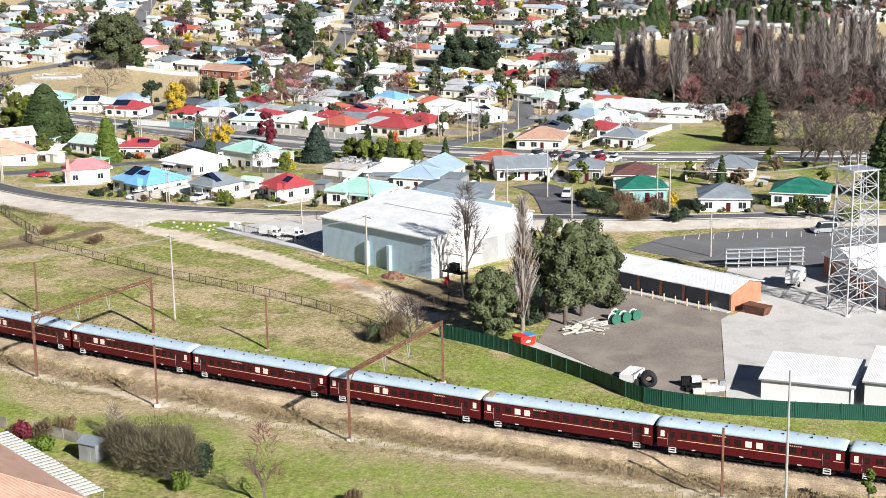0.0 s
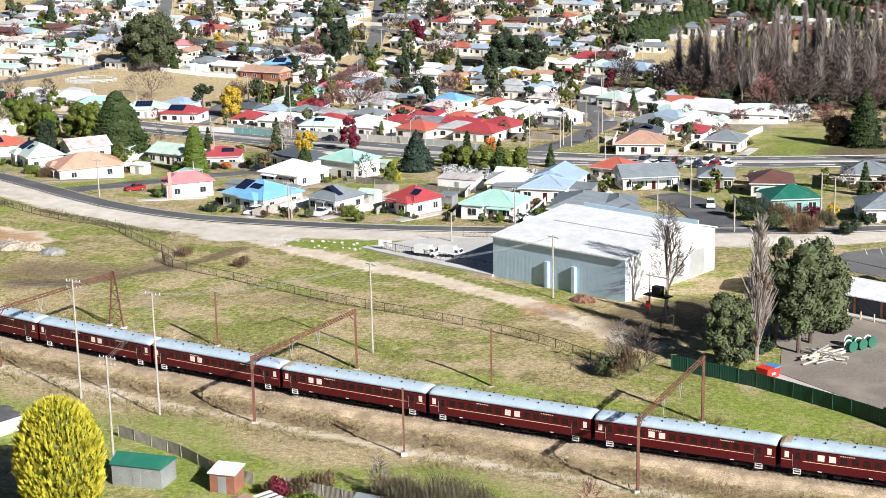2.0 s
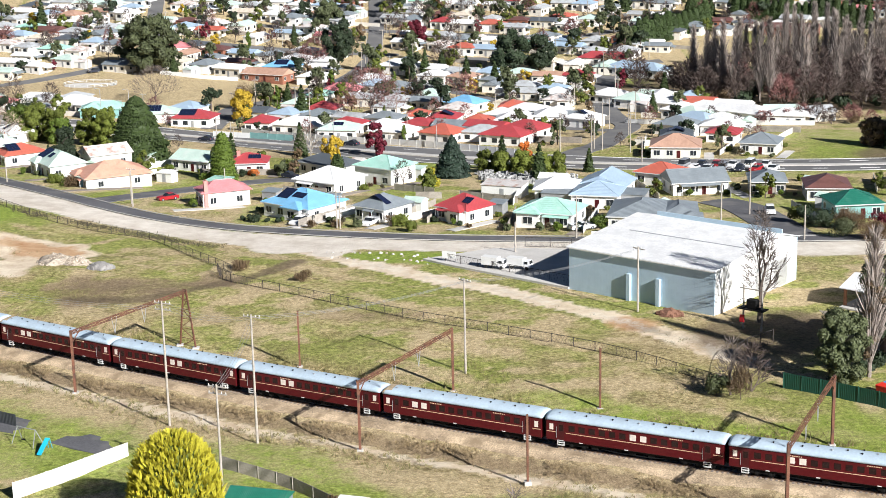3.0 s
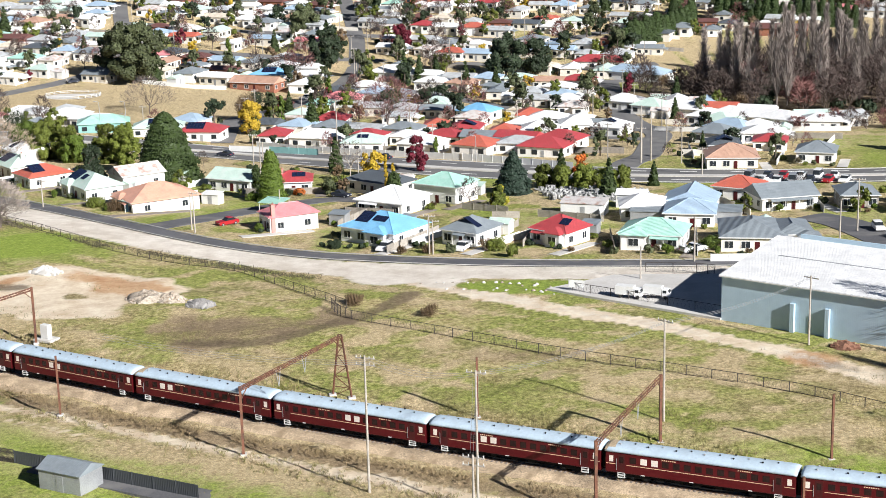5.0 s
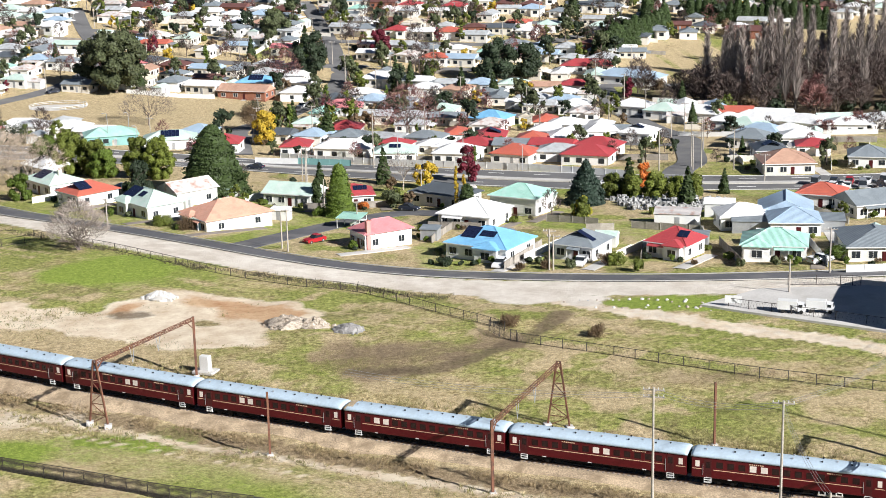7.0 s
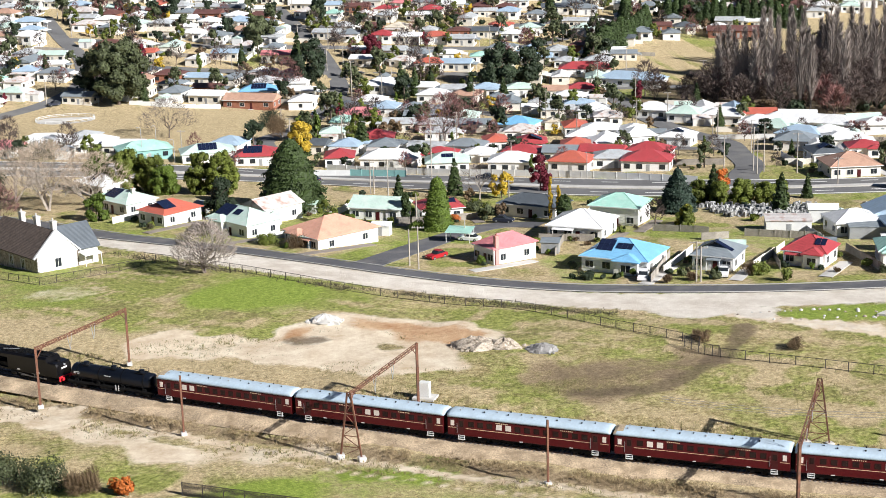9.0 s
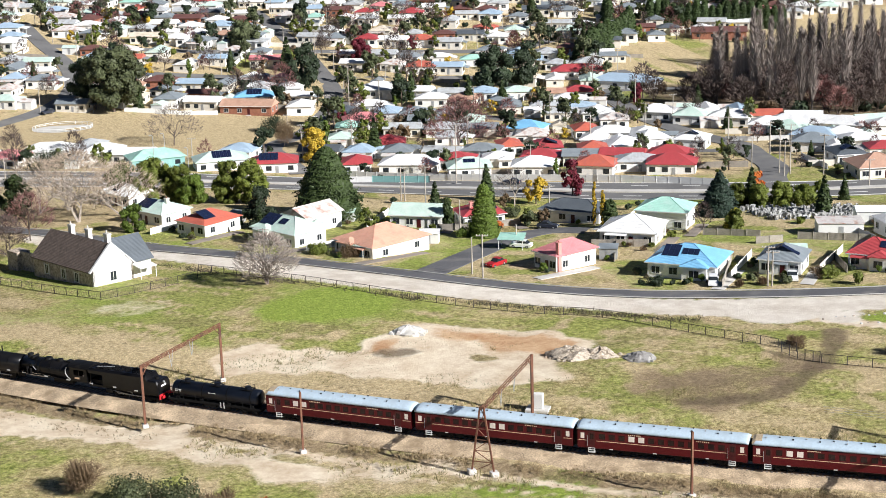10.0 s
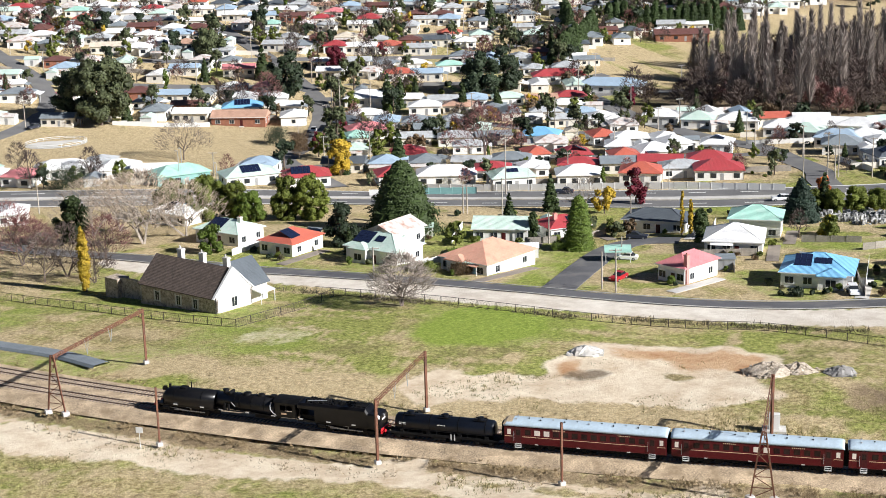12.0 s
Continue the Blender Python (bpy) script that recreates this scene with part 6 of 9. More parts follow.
house(-12.1, 358.9, -11, 9.6, 8.0, "white")
house(13.2, 376.1, -37, 8.9, 8.0, "orange")
house(17.8, 362.7, 4, 12.0, 9.0, "grey", porch=(-4.5, 4.5, 1.3), kind="gable")
house(32.7, 359.9, -11, 7.4, 9.0, "grey", wall=PALING, label="grey timber house with a grey hipped roof")
house(42.5, 349.6, -11, 8.7, 10.0, "brown", wall=WALL_CREAM, label="cream house with a brown tiled hipped roof")
house(41.3, 328.6, 2, 9.4, 8.6, "green", wall=WALL_TEAL, label="teal house with a dark green hipped roof")
house(56.2, 315.1, -6, 9.7, 10.0, "grey")
house(72.9, 320.0, -17, 11.1, 10.0, "green")
house(65.4, 357.5, -16, 10.3, 9.0, "grey", wall=WALL_CREAM)

# ---- houses beyond the main road ----
house(26.7, 424.8, -13, 12.2, 11.0, "tan", wall=WALL_CREAM, label="cream house with a tan tiled hipped roof")
house(48.7, 425.2, -25, 9.2, 9.0, "grey")
house(30.8, 443.7, -12, 8.0, 9.0, "darkgrey", solar=(0, 4, 2))
house(-157.1, 563.9, -19, 15.6, 9.0, "white", detail=1)
house(-143.7, 554.6, -9, 12.4, 9.0, "white", detail=1)
house(-132.0, 537.2, 3, 14.8, 9.0, "mint", detail=1, wall=WALL_TEAL, label="teal house with a mint green hipped roof")
house(-115.5, 527.2, -4, 14.5, 9.0, "palegreen", detail=1, solar=(0, 5, 2))
house(-102.3, 518.9, -16, 12.4, 9.0, "red", detail=1, solar=(-1.5, 5, 2))
house(-81.6, 509.3, -16, 7.7, 9.0, "red", detail=1)
house(-69.1, 500.9, -27, 15.6, 9.0, "white", detail=1)
house(-58.0, 485.2, -16, 11.2, 9.0, "palegreen", detail=1, solar=(0, 3, 1))
house(-43.0, 475.4, -27, 11.8, 9.0, "white", detail=1)
house(-29.6, 466.7, -37, 10.5, 9.0, "orange", detail=1)
house(-13.1, 456.1, -32, 12.2, 9.0, "red", detail=1)
house(-5.7, 470.9, -38, 11.4, 9.0, "red", detail=1)
house(-63.2, 538.0, -19, 9.6, 9.0, "red", detail=1)
house(-34.4, 514.7, -14, 6.5, 9.0, "orange", detail=1)
house(-26.4, 506.6, -19, 8.6, 9.0, "red", detail=1, solar=(1.5, 3, 2))
house(-17.5, 494.6, -22, 7.8, 9.0, "orange", detail=1)
house(-9.3, 510.9, -32, 7.0, 9.0, "white", detail=1)
house(-6.9, 495.9, -13, 10.4, 9.0, "white", detail=1)
house(5.1, 503.8, -8, 9.2, 9.0, "white", detail=1)
house(13.8, 494.5, -39, 8.9, 9.0, "white", detail=1, solar=(0, 4, 1))
house(36.3, 467.6, -39, 10.6, 9.0, "grey", detail=1)
house(-3.8, 529.0, -15, 7.2, 9.0, "orange", detail=1)
house(50.1, 474.6, -46, 9.5, 9.0, "white", detail=1)
house(-84.5, 624.9, -31, 17.9, 8.0, "tan", wall=BRICK, kind="gable", label="long red brick building with a tan roof")
house(-79.0, 638.6, -20, 13.2, 9.0, "blue", detail=1, solar=(0, 5, 2))
house(-17.3, 541.9, -40, 11.2, 9.0, "blue", detail=1)
house(-34.5, 633.7, -30, 15.7, 10.0, "white", detail=1)
house(52.0, 613.6, -44, 23.7, 10.0, "paleblue", detail=1)
house(43.4, 637.3, -24, 18.8, 9.0, "red", detail=1)
house(128.3, 682.3, -27, 22.2, 8.0, "brown", detail=1, wall=BRICK, kind="gable", label="long low red brick hall with a brown roof")
house(-57.1, 582.8, -12, 12.6, 9.0, "pink", detail=1)
house(-64.8, 573.0, -20, 7.8, 8.0, "mint", detail=1)
house(-125.1, 671.1, 4, 16.6, 9.0, "pink", detail=1)
house(31.2, 550.1, -41, 11.1, 9.0, "white", detail=1)
house(36.5, 536.6, -41, 10.0, 9.0, "palegreen", detail=1)
house(44.7, 526.6, -41, 12.4, 9.0, "white", detail=1)
house(46.1, 507.3, -40, 10.2, 9.0, "white", detail=1)
house(46.3, 495.9, -49, 10.2, 9.0, "palegreen", detail=1)
house(44.0, 478.0, -48, 12.8, 9.0, "paleblue", detail=1)
house(64.1, 493.4, -50, 11.8, 9.0, "white", detail=1)
house(59.3, 501.2, -46, 28.4, 9.0, "white", detail=1)

# ---- portals and masts of the railway ----
portal(-122.19, 8.9, -14.7)
portal(-118.23, 9.2, -14.8)
portal(-125.69, 8.6, -14.2, frame_far=True)
portal(-130.02, 7.6, -13.7, frame_near=True)
portal(-133.88, 6.5, -13.8)
portal(-137.90, 4.3, -19.7, frame_near=True)
mast(-120.47, 9.8)
mast(-114.67, 8.8)
mast(-127.99, 7.8)
mast(-131.94, 7.8)
mast(-136.29, 9.4)
mast(-124.10, -14.2)
mast(-120.58, -16.1)

# ---- poles and lamps ----
power_pole(-41.5, 236.4, 13.2, -50)
power_pole(-13.1, 262.4, 10.2, -50)
power_pole(-79.9, 220.9, 16.0, -27, arms=2)
power_pole(-68.6, 213.4, 16.0, -27)
power_pole(-71.6, 196.1, 13.3, -27, arms=2)
power_pole(35.8, 158.9, 15.7, -27, metal=True, arms=0)
power_pole(-101.8, 362.8, 8.3, -27)
power_pole(-134.8, 397.6, 6.1, -27, arms=1)
power_pole(-84.3, 388.8, 4.8, -27, arms=0)
power_pole(-58.9, 333.7, 7.4, -27)
power_pole(-15.0, 313.6, 8.1, -27)
power_pole(-58.3, 333.2, 6.5, -27)
power_pole(-27.5, 302.3, 5.7, -27, arms=0)
power_pole(-102.5, 366.5, 7.1, -27, arms=0)
power_pole(-87.8, 412.3, 7.0, -27, arms=0)
power_pole(24.8, 304.3, 6.5, -27, arms=0)
power_pole(21.9, 332.0, 10.3, -27)
power_pole(12.8, 317.6, 8.8, -27, arms=0)
power_pole(41.9, 308.2, 10.3, -27)
power_pole(80.6, 322.0, 8.3, -27, arms=2)
power_pole(46.3, 270.9, 8.1, -27, arms=0)
power_pole(44.3, 307.8, 9.6, -27)
power_pole(-65.2, 415.6, 7.8, -27, arms=1)
power_pole(-89.0, 431.1, 12.0, -27, arms=1)
power_pole(-86.4, 454.0, 7.0, -27, arms=1)
power_pole(-87.1, 454.7, 8.2, -27, arms=1)
power_pole(-174.5, 514.5, 9.3, -27, arms=1)
power_pole(-66.3, 472.3, 15.6, -27, arms=1)
power_pole(9.9, 436.9, 12.7, -27, arms=1)
power_pole(-1.2, 436.8, 10.2, -27, arms=1)
power_pole(8.0, 438.8, 11.5, -27, arms=1)
power_pole(15.4, 411.0, 6.7, -27, arms=1)
power_pole(-38.7, 488.8, 6.2, -27, arms=1)
power_pole(-89.7, 537.1, 10.0, -27, arms=1)
power_pole(-120.6, 542.0, 6.8, -27, arms=1)
power_pole(-49.7, 623.1, 14.0, -27, arms=1)
power_pole(16.3, 431.7, 10.1, -27, arms=1)
street_lamp(-126.5, 552.6, 7.3, -27)
street_lamp(-124.9, 525.7, 6.9, -27)
street_lamp(-132.8, 533.9, 9.6, -27)
street_lamp(-59.9, 472.2, 8.8, -27)
street_lamp(-32.5, 449.6, 7.2, -27)
WIRES = [((-79.9, 220.9, 15.6), (-68.6, 213.4, 15.6)), ((-68.6, 213.4, 15.2), (-71.6, 196.1, 13.0)), ((-79.9, 220.9, 15.2), (-110, 238, 15)), ((-68.6, 213.4, 15.6), (-41.5, 236.4, 12.8)), ((-41.5, 236.4, 12.8), (-13.1, 262.4, 9.8))]
for a, b in WIRES:
    for k in (-0.7, 0.0, 0.7):
        wire_span((a[0] + k * 0.6, a[1] + k, a[2]), (b[0] + k * 0.6, b[1] + k, b[2]), 0.9)
for k in (-0.8, 0.0, 0.8):
    wire_span((80.6 + k, 322.0, 6.2), (44.3 + k, 307.8, 8.3), 1.2, 0.03)
    wire_span((80.6 + k, 322.0, 5.2), (150 + k, 312, 9), 1.2, 0.03)

# ---- trees that stand out ----
conifer("conifer", "huge dark broad conifer beside the main road", h=17.0, w=17.2, seed=1, m=stand(-109.8, 439.4), size=0.34, tiers=34, per=170, power=0.55)
round_tree("cypress", "bushy olive green conifer in a windbreak", h=9.2, w=10.1, seed=10, m=stand(-148.6, 486.9), low=0.0, n=80, per=160, size=0.27)
round_tree("olive", "bushy olive green conifer in a windbreak", h=10.0, w=10.6, seed=11, m=stand(-142.6, 479.7), low=0.0, n=80, per=160, size=0.27)
round_tree("olive", "bushy olive green conifer in a windbreak", h=8.9, w=8.4, seed=12, m=stand(-136.8, 475.5), low=0.0, n=80, per=160, size=0.27)
round_tree("cypress", "bushy olive green conifer in a windbreak", h=6.9, w=8.3, seed=13, m=stand(-134.7, 470.4), low=0.0, n=80, per=160, size=0.27)
round_tree("olive", "bushy olive green conifer in a windbreak", h=10.1, w=8.3, seed=14, m=stand(-126.3, 468.6), low=0.0, n=80, per=160, size=0.27)
round_tree("olive", "bushy olive green conifer in a windbreak", h=10.3, w=8.9, seed=15, m=stand(-121.2, 465.6), low=0.0, n=80, per=160, size=0.27)
conifer("cypress", "tall pointed bright green cypress on a lawn", h=12.0, w=6.6, seed=3, m=stand(-85.6, 403.4), size=0.24, tiers=30, per=70, power=0.42, low=0.02)
column_tree("conifer", "small dark pointed conifer", h=6.7, w=2.8, seed=4, m=stand(-88.7, 417.7))
conifer("bluepine", "dark blue-green pine beside the main road", h=10.2, w=9.2, seed=5, m=stand(-31.9, 398.6), size=0.36, tiers=24, per=110)
round_tree("olive", "rounded olive green hedge tree", h=5.1, w=5.1, seed=20, m=stand(-23.4, 405.4), low=0.0, n=50, size=0.26, per=150)
round_tree("olive", "rounded olive green hedge tree", h=4.8, w=5.8, seed=21, m=stand(-19.9, 401.9), low=0.0, n=50, size=0.26, per=150)
round_tree("olive", "rounded olive green hedge tree", h=5.3, w=5.8, seed=22, m=stand(-15.3, 399.8), low=0.0, n=50, size=0.26, per=150)
round_tree("olive", "rounded olive green hedge tree", h=4.7, w=5.8, seed=23, m=stand(-10.7, 397.7), low=0.0, n=50, size=0.26, per=150)
round_tree("olive", "rounded olive green hedge tree", h=5.0, w=4.6, seed=24, m=stand(-6.8, 397.6), low=0.0, n=50, size=0.26, per=150)
round_tree("orange", "small tree with orange autumn leaves", h=5.5, w=4.5, seed=30, m=stand(-13.0, 414.6), n=16)
round_tree("red", "slender tree with crimson leaves beside the main road", h=9.0, w=5.7, seed=31, m=stand(-48.8, 439.2), low=0.1, n=22)
round_tree("yellow", "small tree with yellow autumn leaves", h=6.1, w=5.8, seed=32, m=stand(-60.3, 434.7), n=18)
column_tree("yellow", "tall narrow yellow poplar by the stone house", h=13.3, w=2.9, seed=33, m=stand(-184.9, 422.4), size=0.26, n=60, per=90)
column_tree("yellow", "narrow yellow poplar beside the houses", h=9.9, w=1.1, seed=34, m=stand(-59.9, 403.4))
column_tree("yellow", "narrow yellow poplar beside the houses", h=7.9, w=1.4, seed=35, m=stand(-58.5, 402.2))
column_tree("conifer", "dark pointed conifer in a garden", h=6.4, w=4.2, seed=36, m=stand(-58.7, 398.2))
round_tree("yellow", "bright yellow autumn tree behind a red roof", h=9.9, w=8.7, seed=37, m=stand(-88.8, 528.7))
round_tree("olive", "round golden green shrub tree", h=4.5, w=4.1, seed=38, m=stand(-38.5, 380.3), n=18, low=0.05)
round_tree("gold", "round golden shrub tree", h=4.3, w=4.9, seed=39, m=stand(-37.8, 382.9), n=18, low=0.05)
bare_tree("large leafless reddish tree among the houses", h=16.5, seed=40, w=20.8, m=stand(-48.1, 518.6), twig=TWIG_RED, haze=2200, bark=TWIG)
round_tree("gum", "big dark spreading gum tree by the oval", h=21.0, w=22.6, seed=41, m=stand(-128.5, 634.8), size=0.6, n=75, per=170)
round_tree("dark", "dark spreading tree by the oval", h=15.8, w=13.3, seed=42, m=stand(-135.8, 642.8), size=0.55, per=150)
bare_tree("leafless tree on the oval grass", h=11.9, seed=43, w=17.6, m=stand(-120.2, 572.0), haze=1100)
round_tree("dark", "dark evergreen tree among houses", h=14.9, w=16.2, seed=44, m=stand(5.9, 627.6), size=0.55, per=130)
round_tree("dark", "dark evergreen tree among houses", h=13.3, w=12.3, seed=45, m=stand(17.1, 629.3), size=0.55, per=130)
round_tree("red", "round crimson tree among the roofs", h=9.2, w=9.5, seed=46, m=stand(-26.0, 683.9))
conifer("conifer", "small dark conifer among houses", h=12.7, w=4.3, seed=50, m=stand(-31.8, 623.4), size=0.7, tiers=10, per=18)
conifer("conifer", "small dark conifer among houses", h=9.9, w=4.3, seed=51, m=stand(-26.1, 625.3), size=0.7, tiers=10, per=18)
conifer("conifer", "small dark conifer among houses", h=8.9, w=4.4, seed=52, m=stand(-19.8, 627.0), size=0.7, tiers=10, per=18)
conifer("conifer", "small dark conifer among houses", h=8.7, w=4.2, seed=53, m=stand(-2.6, 598.3), size=0.7, tiers=10, per=18)
conifer("conifer", "small dark conifer among houses", h=10.0, w=4.2, seed=54, m=stand(-12.2, 604.9), size=0.7, tiers=10, per=18)
round_tree("dark", "dark tree along a street", h=16.6, w=14.1, seed=56, m=stand(-58.1, 650.9), size=0.55, per=130)
round_tree("gum", "grey-green tree on the slope", h=9.9, w=13.5, seed=57, m=stand(-62.2, 726.7), size=0.6, per=110)
round_tree("dark", "dark tree on the slope", h=12.2, w=7.2, seed=58, m=stand(-29.7, 757.4), size=0.6, per=110)
bare_tree("leafless pinkish tree beside a street", h=11.8, seed=59, w=10.9, m=stand(-67.9, 644.3), haze=900, twig=TWIG_RED)
bare_tree("pale leafless plane tree beside the stone house", h=16.1, seed=60, w=25.3, m=stand(-163.2, 459.3), bark=PALE_BARK, twig=TAN_TWIG, haze=2600, spread=0.6, stems=3, blade=0.05)
bare_tree("pale leafless plane tree beside the stone house", h=12.9, seed=260, w=19.8, m=stand(-170.1, 477.5), bark=PALE_BARK, twig=TAN_TWIG, haze=1400, spread=0.6, stems=2, blade=0.05)
bare_tree("pale leafless plane tree beside the stone house", h=12.4, seed=261, w=19.2, m=stand(-152.8, 461.9), bark=PALE_BARK, twig=TAN_TWIG, haze=1400, spread=0.6, stems=2, blade=0.05)
bare_tree("pale leafless plane tree beside the stone house", h=13.0, seed=262, w=21.2, m=stand(-163.3, 478.5), bark=PALE_BARK, twig=TAN_TWIG, haze=1400, spread=0.6, stems=2, blade=0.05)
bare_tree("dark leafless tree near the stone house", h=10.4, seed=270, w=14.7, m=stand(-190.7, 453.9), haze=700, twig=TWIG_RED, stems=2)
bare_tree("dark leafless tree near the stone house", h=10.6, seed=271, w=10.5, m=stand(-185.1, 437.1), haze=700, twig=TWIG_DARK, stems=2)
bare_tree("dark leafless tree near the stone house", h=10.3, seed=272, w=14.3, m=stand(-189.5, 476.0), haze=700, twig=TWIG_RED, stems=2)
bare_tree("dark leafless tree near the stone house", h=8.1, seed=273, w=8.0, m=stand(-181.4, 428.7), haze=700, twig=TWIG_DARK, stems=2)
bare_tree("dark leafless tree near the stone house", h=8.1, seed=274, w=11.3, m=stand(-186.8, 461.7), haze=700, twig=TWIG_RED, stems=2)
bare_tree("reddish leafless tree beside the houses", h=10.2, seed=61, w=10.8, m=stand(-175.7, 442.3), twig=TWIG_RED, haze=900)
bare_tree("dark leafless tree by the fence", h=9.9, seed=62, w=10.4, m=stand(-190.1, 435.0), haze=300)
bare_tree("spreading leafless tree with a few golden leaves", h=9.2, seed=63, w=11.8, m=stand(-140.3, 372.3), twig=POPLAR, haze=2600, stems=5, spread=0.8, lift=-0.02, bark=TWIG, blade=0.045)
round_tree("conifer", "dark conifer behind the plane tree", h=10.6, w=7.8, seed=64, m=stand(-176.1, 470.9), low=0.05)
round_tree("cypress", "round bright green bush on a lawn", h=5.5, w=6.1, seed=65, m=stand(-153.8, 440.5), n=20, low=0.03)
round_tree("dark", "dark rounded hedge tree", h=8.3, w=9.5, seed=66, m=stand(-127.6, 432.0), n=24, low=0.05)
bare_tree("pale leafless tree beside the main road", h=8.8, seed=67, w=10.6, m=stand(-65.8, 434.7), bark=PALE_BARK, haze=200)
round_tree("gum", "round grey-green shrub beside the houses", h=3.2, w=4.0, seed=68, m=stand(-72.4, 410.8), n=14, low=0.03)
bare_tree("tall leafless poplar beside the warehouse", h=16.7, seed=70, w=4.8, m=stand(3.5, 254.1), haze=700, spread=0.3, lift=0.5)
poplar("tall thin poplar with a few golden leaves", h=21.6, seed=71, m=stand(11.4, 227.5), leaf="brown")
round_tree("gum", "large grey-green gum tree beside the depot yard", h=14.8, w=11.2, seed=72, m=stand(20.8, 234.5), size=0.26, n=52, per=230, low=0.2)
round_tree("gum", "tall grey-green gum tree beside the depot yard", h=16.6, w=7.3, seed=73, m=stand(15.1, 233.3), size=0.26, n=40, per=220, low=0.3)
round_tree("gum", "dense rounded grey-green tree by the fence", h=9.8, w=8.1, seed=74, m=stand(6.9, 225.7), size=0.24, n=80, per=200, low=0.02)
round_tree("gum", "grey-green gum tree in a clump", h=12.6, w=7.6, seed=172, m=stand(17.9, 230.1), size=0.26, n=30, per=200, low=0.25)
round_tree("dark", "dark shrubby tree under the gums", h=8.1, w=6.0, seed=173, m=stand(12.4, 231.3), size=0.26, n=22, per=180, low=0.02)
round_tree("gum", "grey-green gum tree in a clump", h=9.5, w=6.2, seed=174, m=stand(25.1, 239.0), size=0.26, n=36, per=200, low=0.1)
bare_tree("low brown leafless sapling by the fence", h=6.0, seed=176, w=4.1, m=stand(-5.3, 224.1), haze=300, twig=TWIG_DARK, stems=2)
bare_tree("thin leafless sapling near the gate", h=7.2, seed=75, w=3.7, m=stand(-8.3, 222.9), haze=150)
conifer("conifer", "tall dark pine on a lawn beyond the main road", h=15.5, w=9.6, seed=76, m=stand(84.5, 423.5), size=0.36, tiers=26, per=110, power=0.6)
round_tree("brown", "brown shrub tree beside the houses", h=7.0, w=7.8, seed=77, m=stand(79.2, 429.9), low=0.05)
bare_tree("leafless grey-brown tree in a thicket", h=11.1, seed=178, w=8.5, m=stand(86.9, 384.9), haze=700, twig=TWIG, depth=3, stems=2)
bare_tree("leafless grey-brown tree in a thicket", h=14.4, seed=179, w=9.5, m=stand(86.5, 368.1), haze=700, twig=TWIG_DARK, depth=3, stems=2)
bare_tree("leafless grey-brown tree in a thicket", h=13.5, seed=180, w=10.3, m=stand(91.3, 372.8), haze=700, twig=TWIG_DARK, depth=3, stems=2)
bare_tree("leafless grey-brown tree in a thicket", h=15.1, seed=181, w=10.7, m=stand(92.4, 362.7), haze=700, twig=TWIG, depth=3, stems=2)
bare_tree("leafless grey-brown tree in a thicket", h=12.3, seed=182, w=9.8, m=stand(99.4, 377.3), haze=700, twig=TWIG_DARK, depth=3, stems=2)
bare_tree("leafless grey-brown tree in a thicket", h=10.7, seed=183, w=9.1, m=stand(94.6, 413.1), haze=700, twig=TWIG_DARK, depth=3, stems=2)
bare_tree("leafless grey-brown tree in a thicket", h=10.6, seed=184, w=10.1, m=stand(101.8, 421.4), haze=700, twig=TWIG, depth=3, stems=2)
bare_tree("leafless grey-brown tree in a thicket", h=11.2, seed=185, w=10.7, m=stand(106.0, 414.2), haze=700, twig=TWIG_DARK, depth=3, stems=2)
bare_tree("leafless grey-brown tree in a thicket", h=11.6, seed=186, w=10.4, m=stand(108.3, 400.5), haze=700, twig=TWIG_DARK, depth=3, stems=2)
bare_tree("leafless grey-brown tree in a thicket", h=6.9, seed=187, w=6.3, m=stand(92.7, 428.3), haze=700, twig=TWIG, depth=3, stems=2)
bare_tree("leafless grey-brown tree in a thicket", h=15.9, seed=188, w=9.5, m=stand(101.9, 366.3), haze=700, twig=TWIG_DARK, depth=3, stems=2)
conifer("conifer", "dark layered cedar at the edge of the thicket", h=19.2, w=13.0, seed=82, m=stand(92.0, 326.0), size=0.45, tiers=20, per=90)
bare_tree("thin leafless garden tree with a few red leaves", h=9.3, seed=83, w=3.8, m=stand(-19.8, 162.6), haze=160, twig=TWIG_RED)
bare_tree("thin leafless garden tree", h=3.9, seed=84, w=1.8, m=stand(-40.5, 184.5), haze=120)
golden_conifer("big dense golden conifer in a back garden", 12.6, 10.0, 85, stand(-75.4, 184.9))
round_tree("cypress", "top of a small conifer", h=4.8, w=1.6, seed=86, m=stand(44.5, 158.5), low=0.05, n=14)

# ---- shrubs ----
shrub("brush", "big grey-brown hedge bush by a back fence", 8.1, 5.2, 200, n=17, per=110, size=0.17, m=stand(-35.7, 175.9))
shrub("brush", "big grey-brown hedge bush by a back fence", 7.9, 5.8, 201, n=17, per=110, size=0.17, m=stand(-30.1, 171.3))
shrub("brown", "grey-brown bush by a back fence", 4.2, 3.0, 202, n=13, per=110, size=0.17, m=stand(-39.8, 181.6))
shrub("cypress", "green bush by a back fence", 2.6, 2.5, 203, n=11, per=60, size=0.2, m=stand(-29.7, 167.4))
shrub("brown", "brown bush by a back fence", 3.2, 2.6, 204, n=11, per=60, size=0.2, m=stand(-46.9, 185.8))
shrub("red", "dark reddish bush beside a house", 2.9, 2.4, 205, n=11, per=60, size=0.2, m=stand(-51.8, 184.5))
shrub("cypress", "green garden bush beside a house", 2.4, 1.6, 206, n=10, per=60, size=0.2, m=stand(-48.2, 181.1))
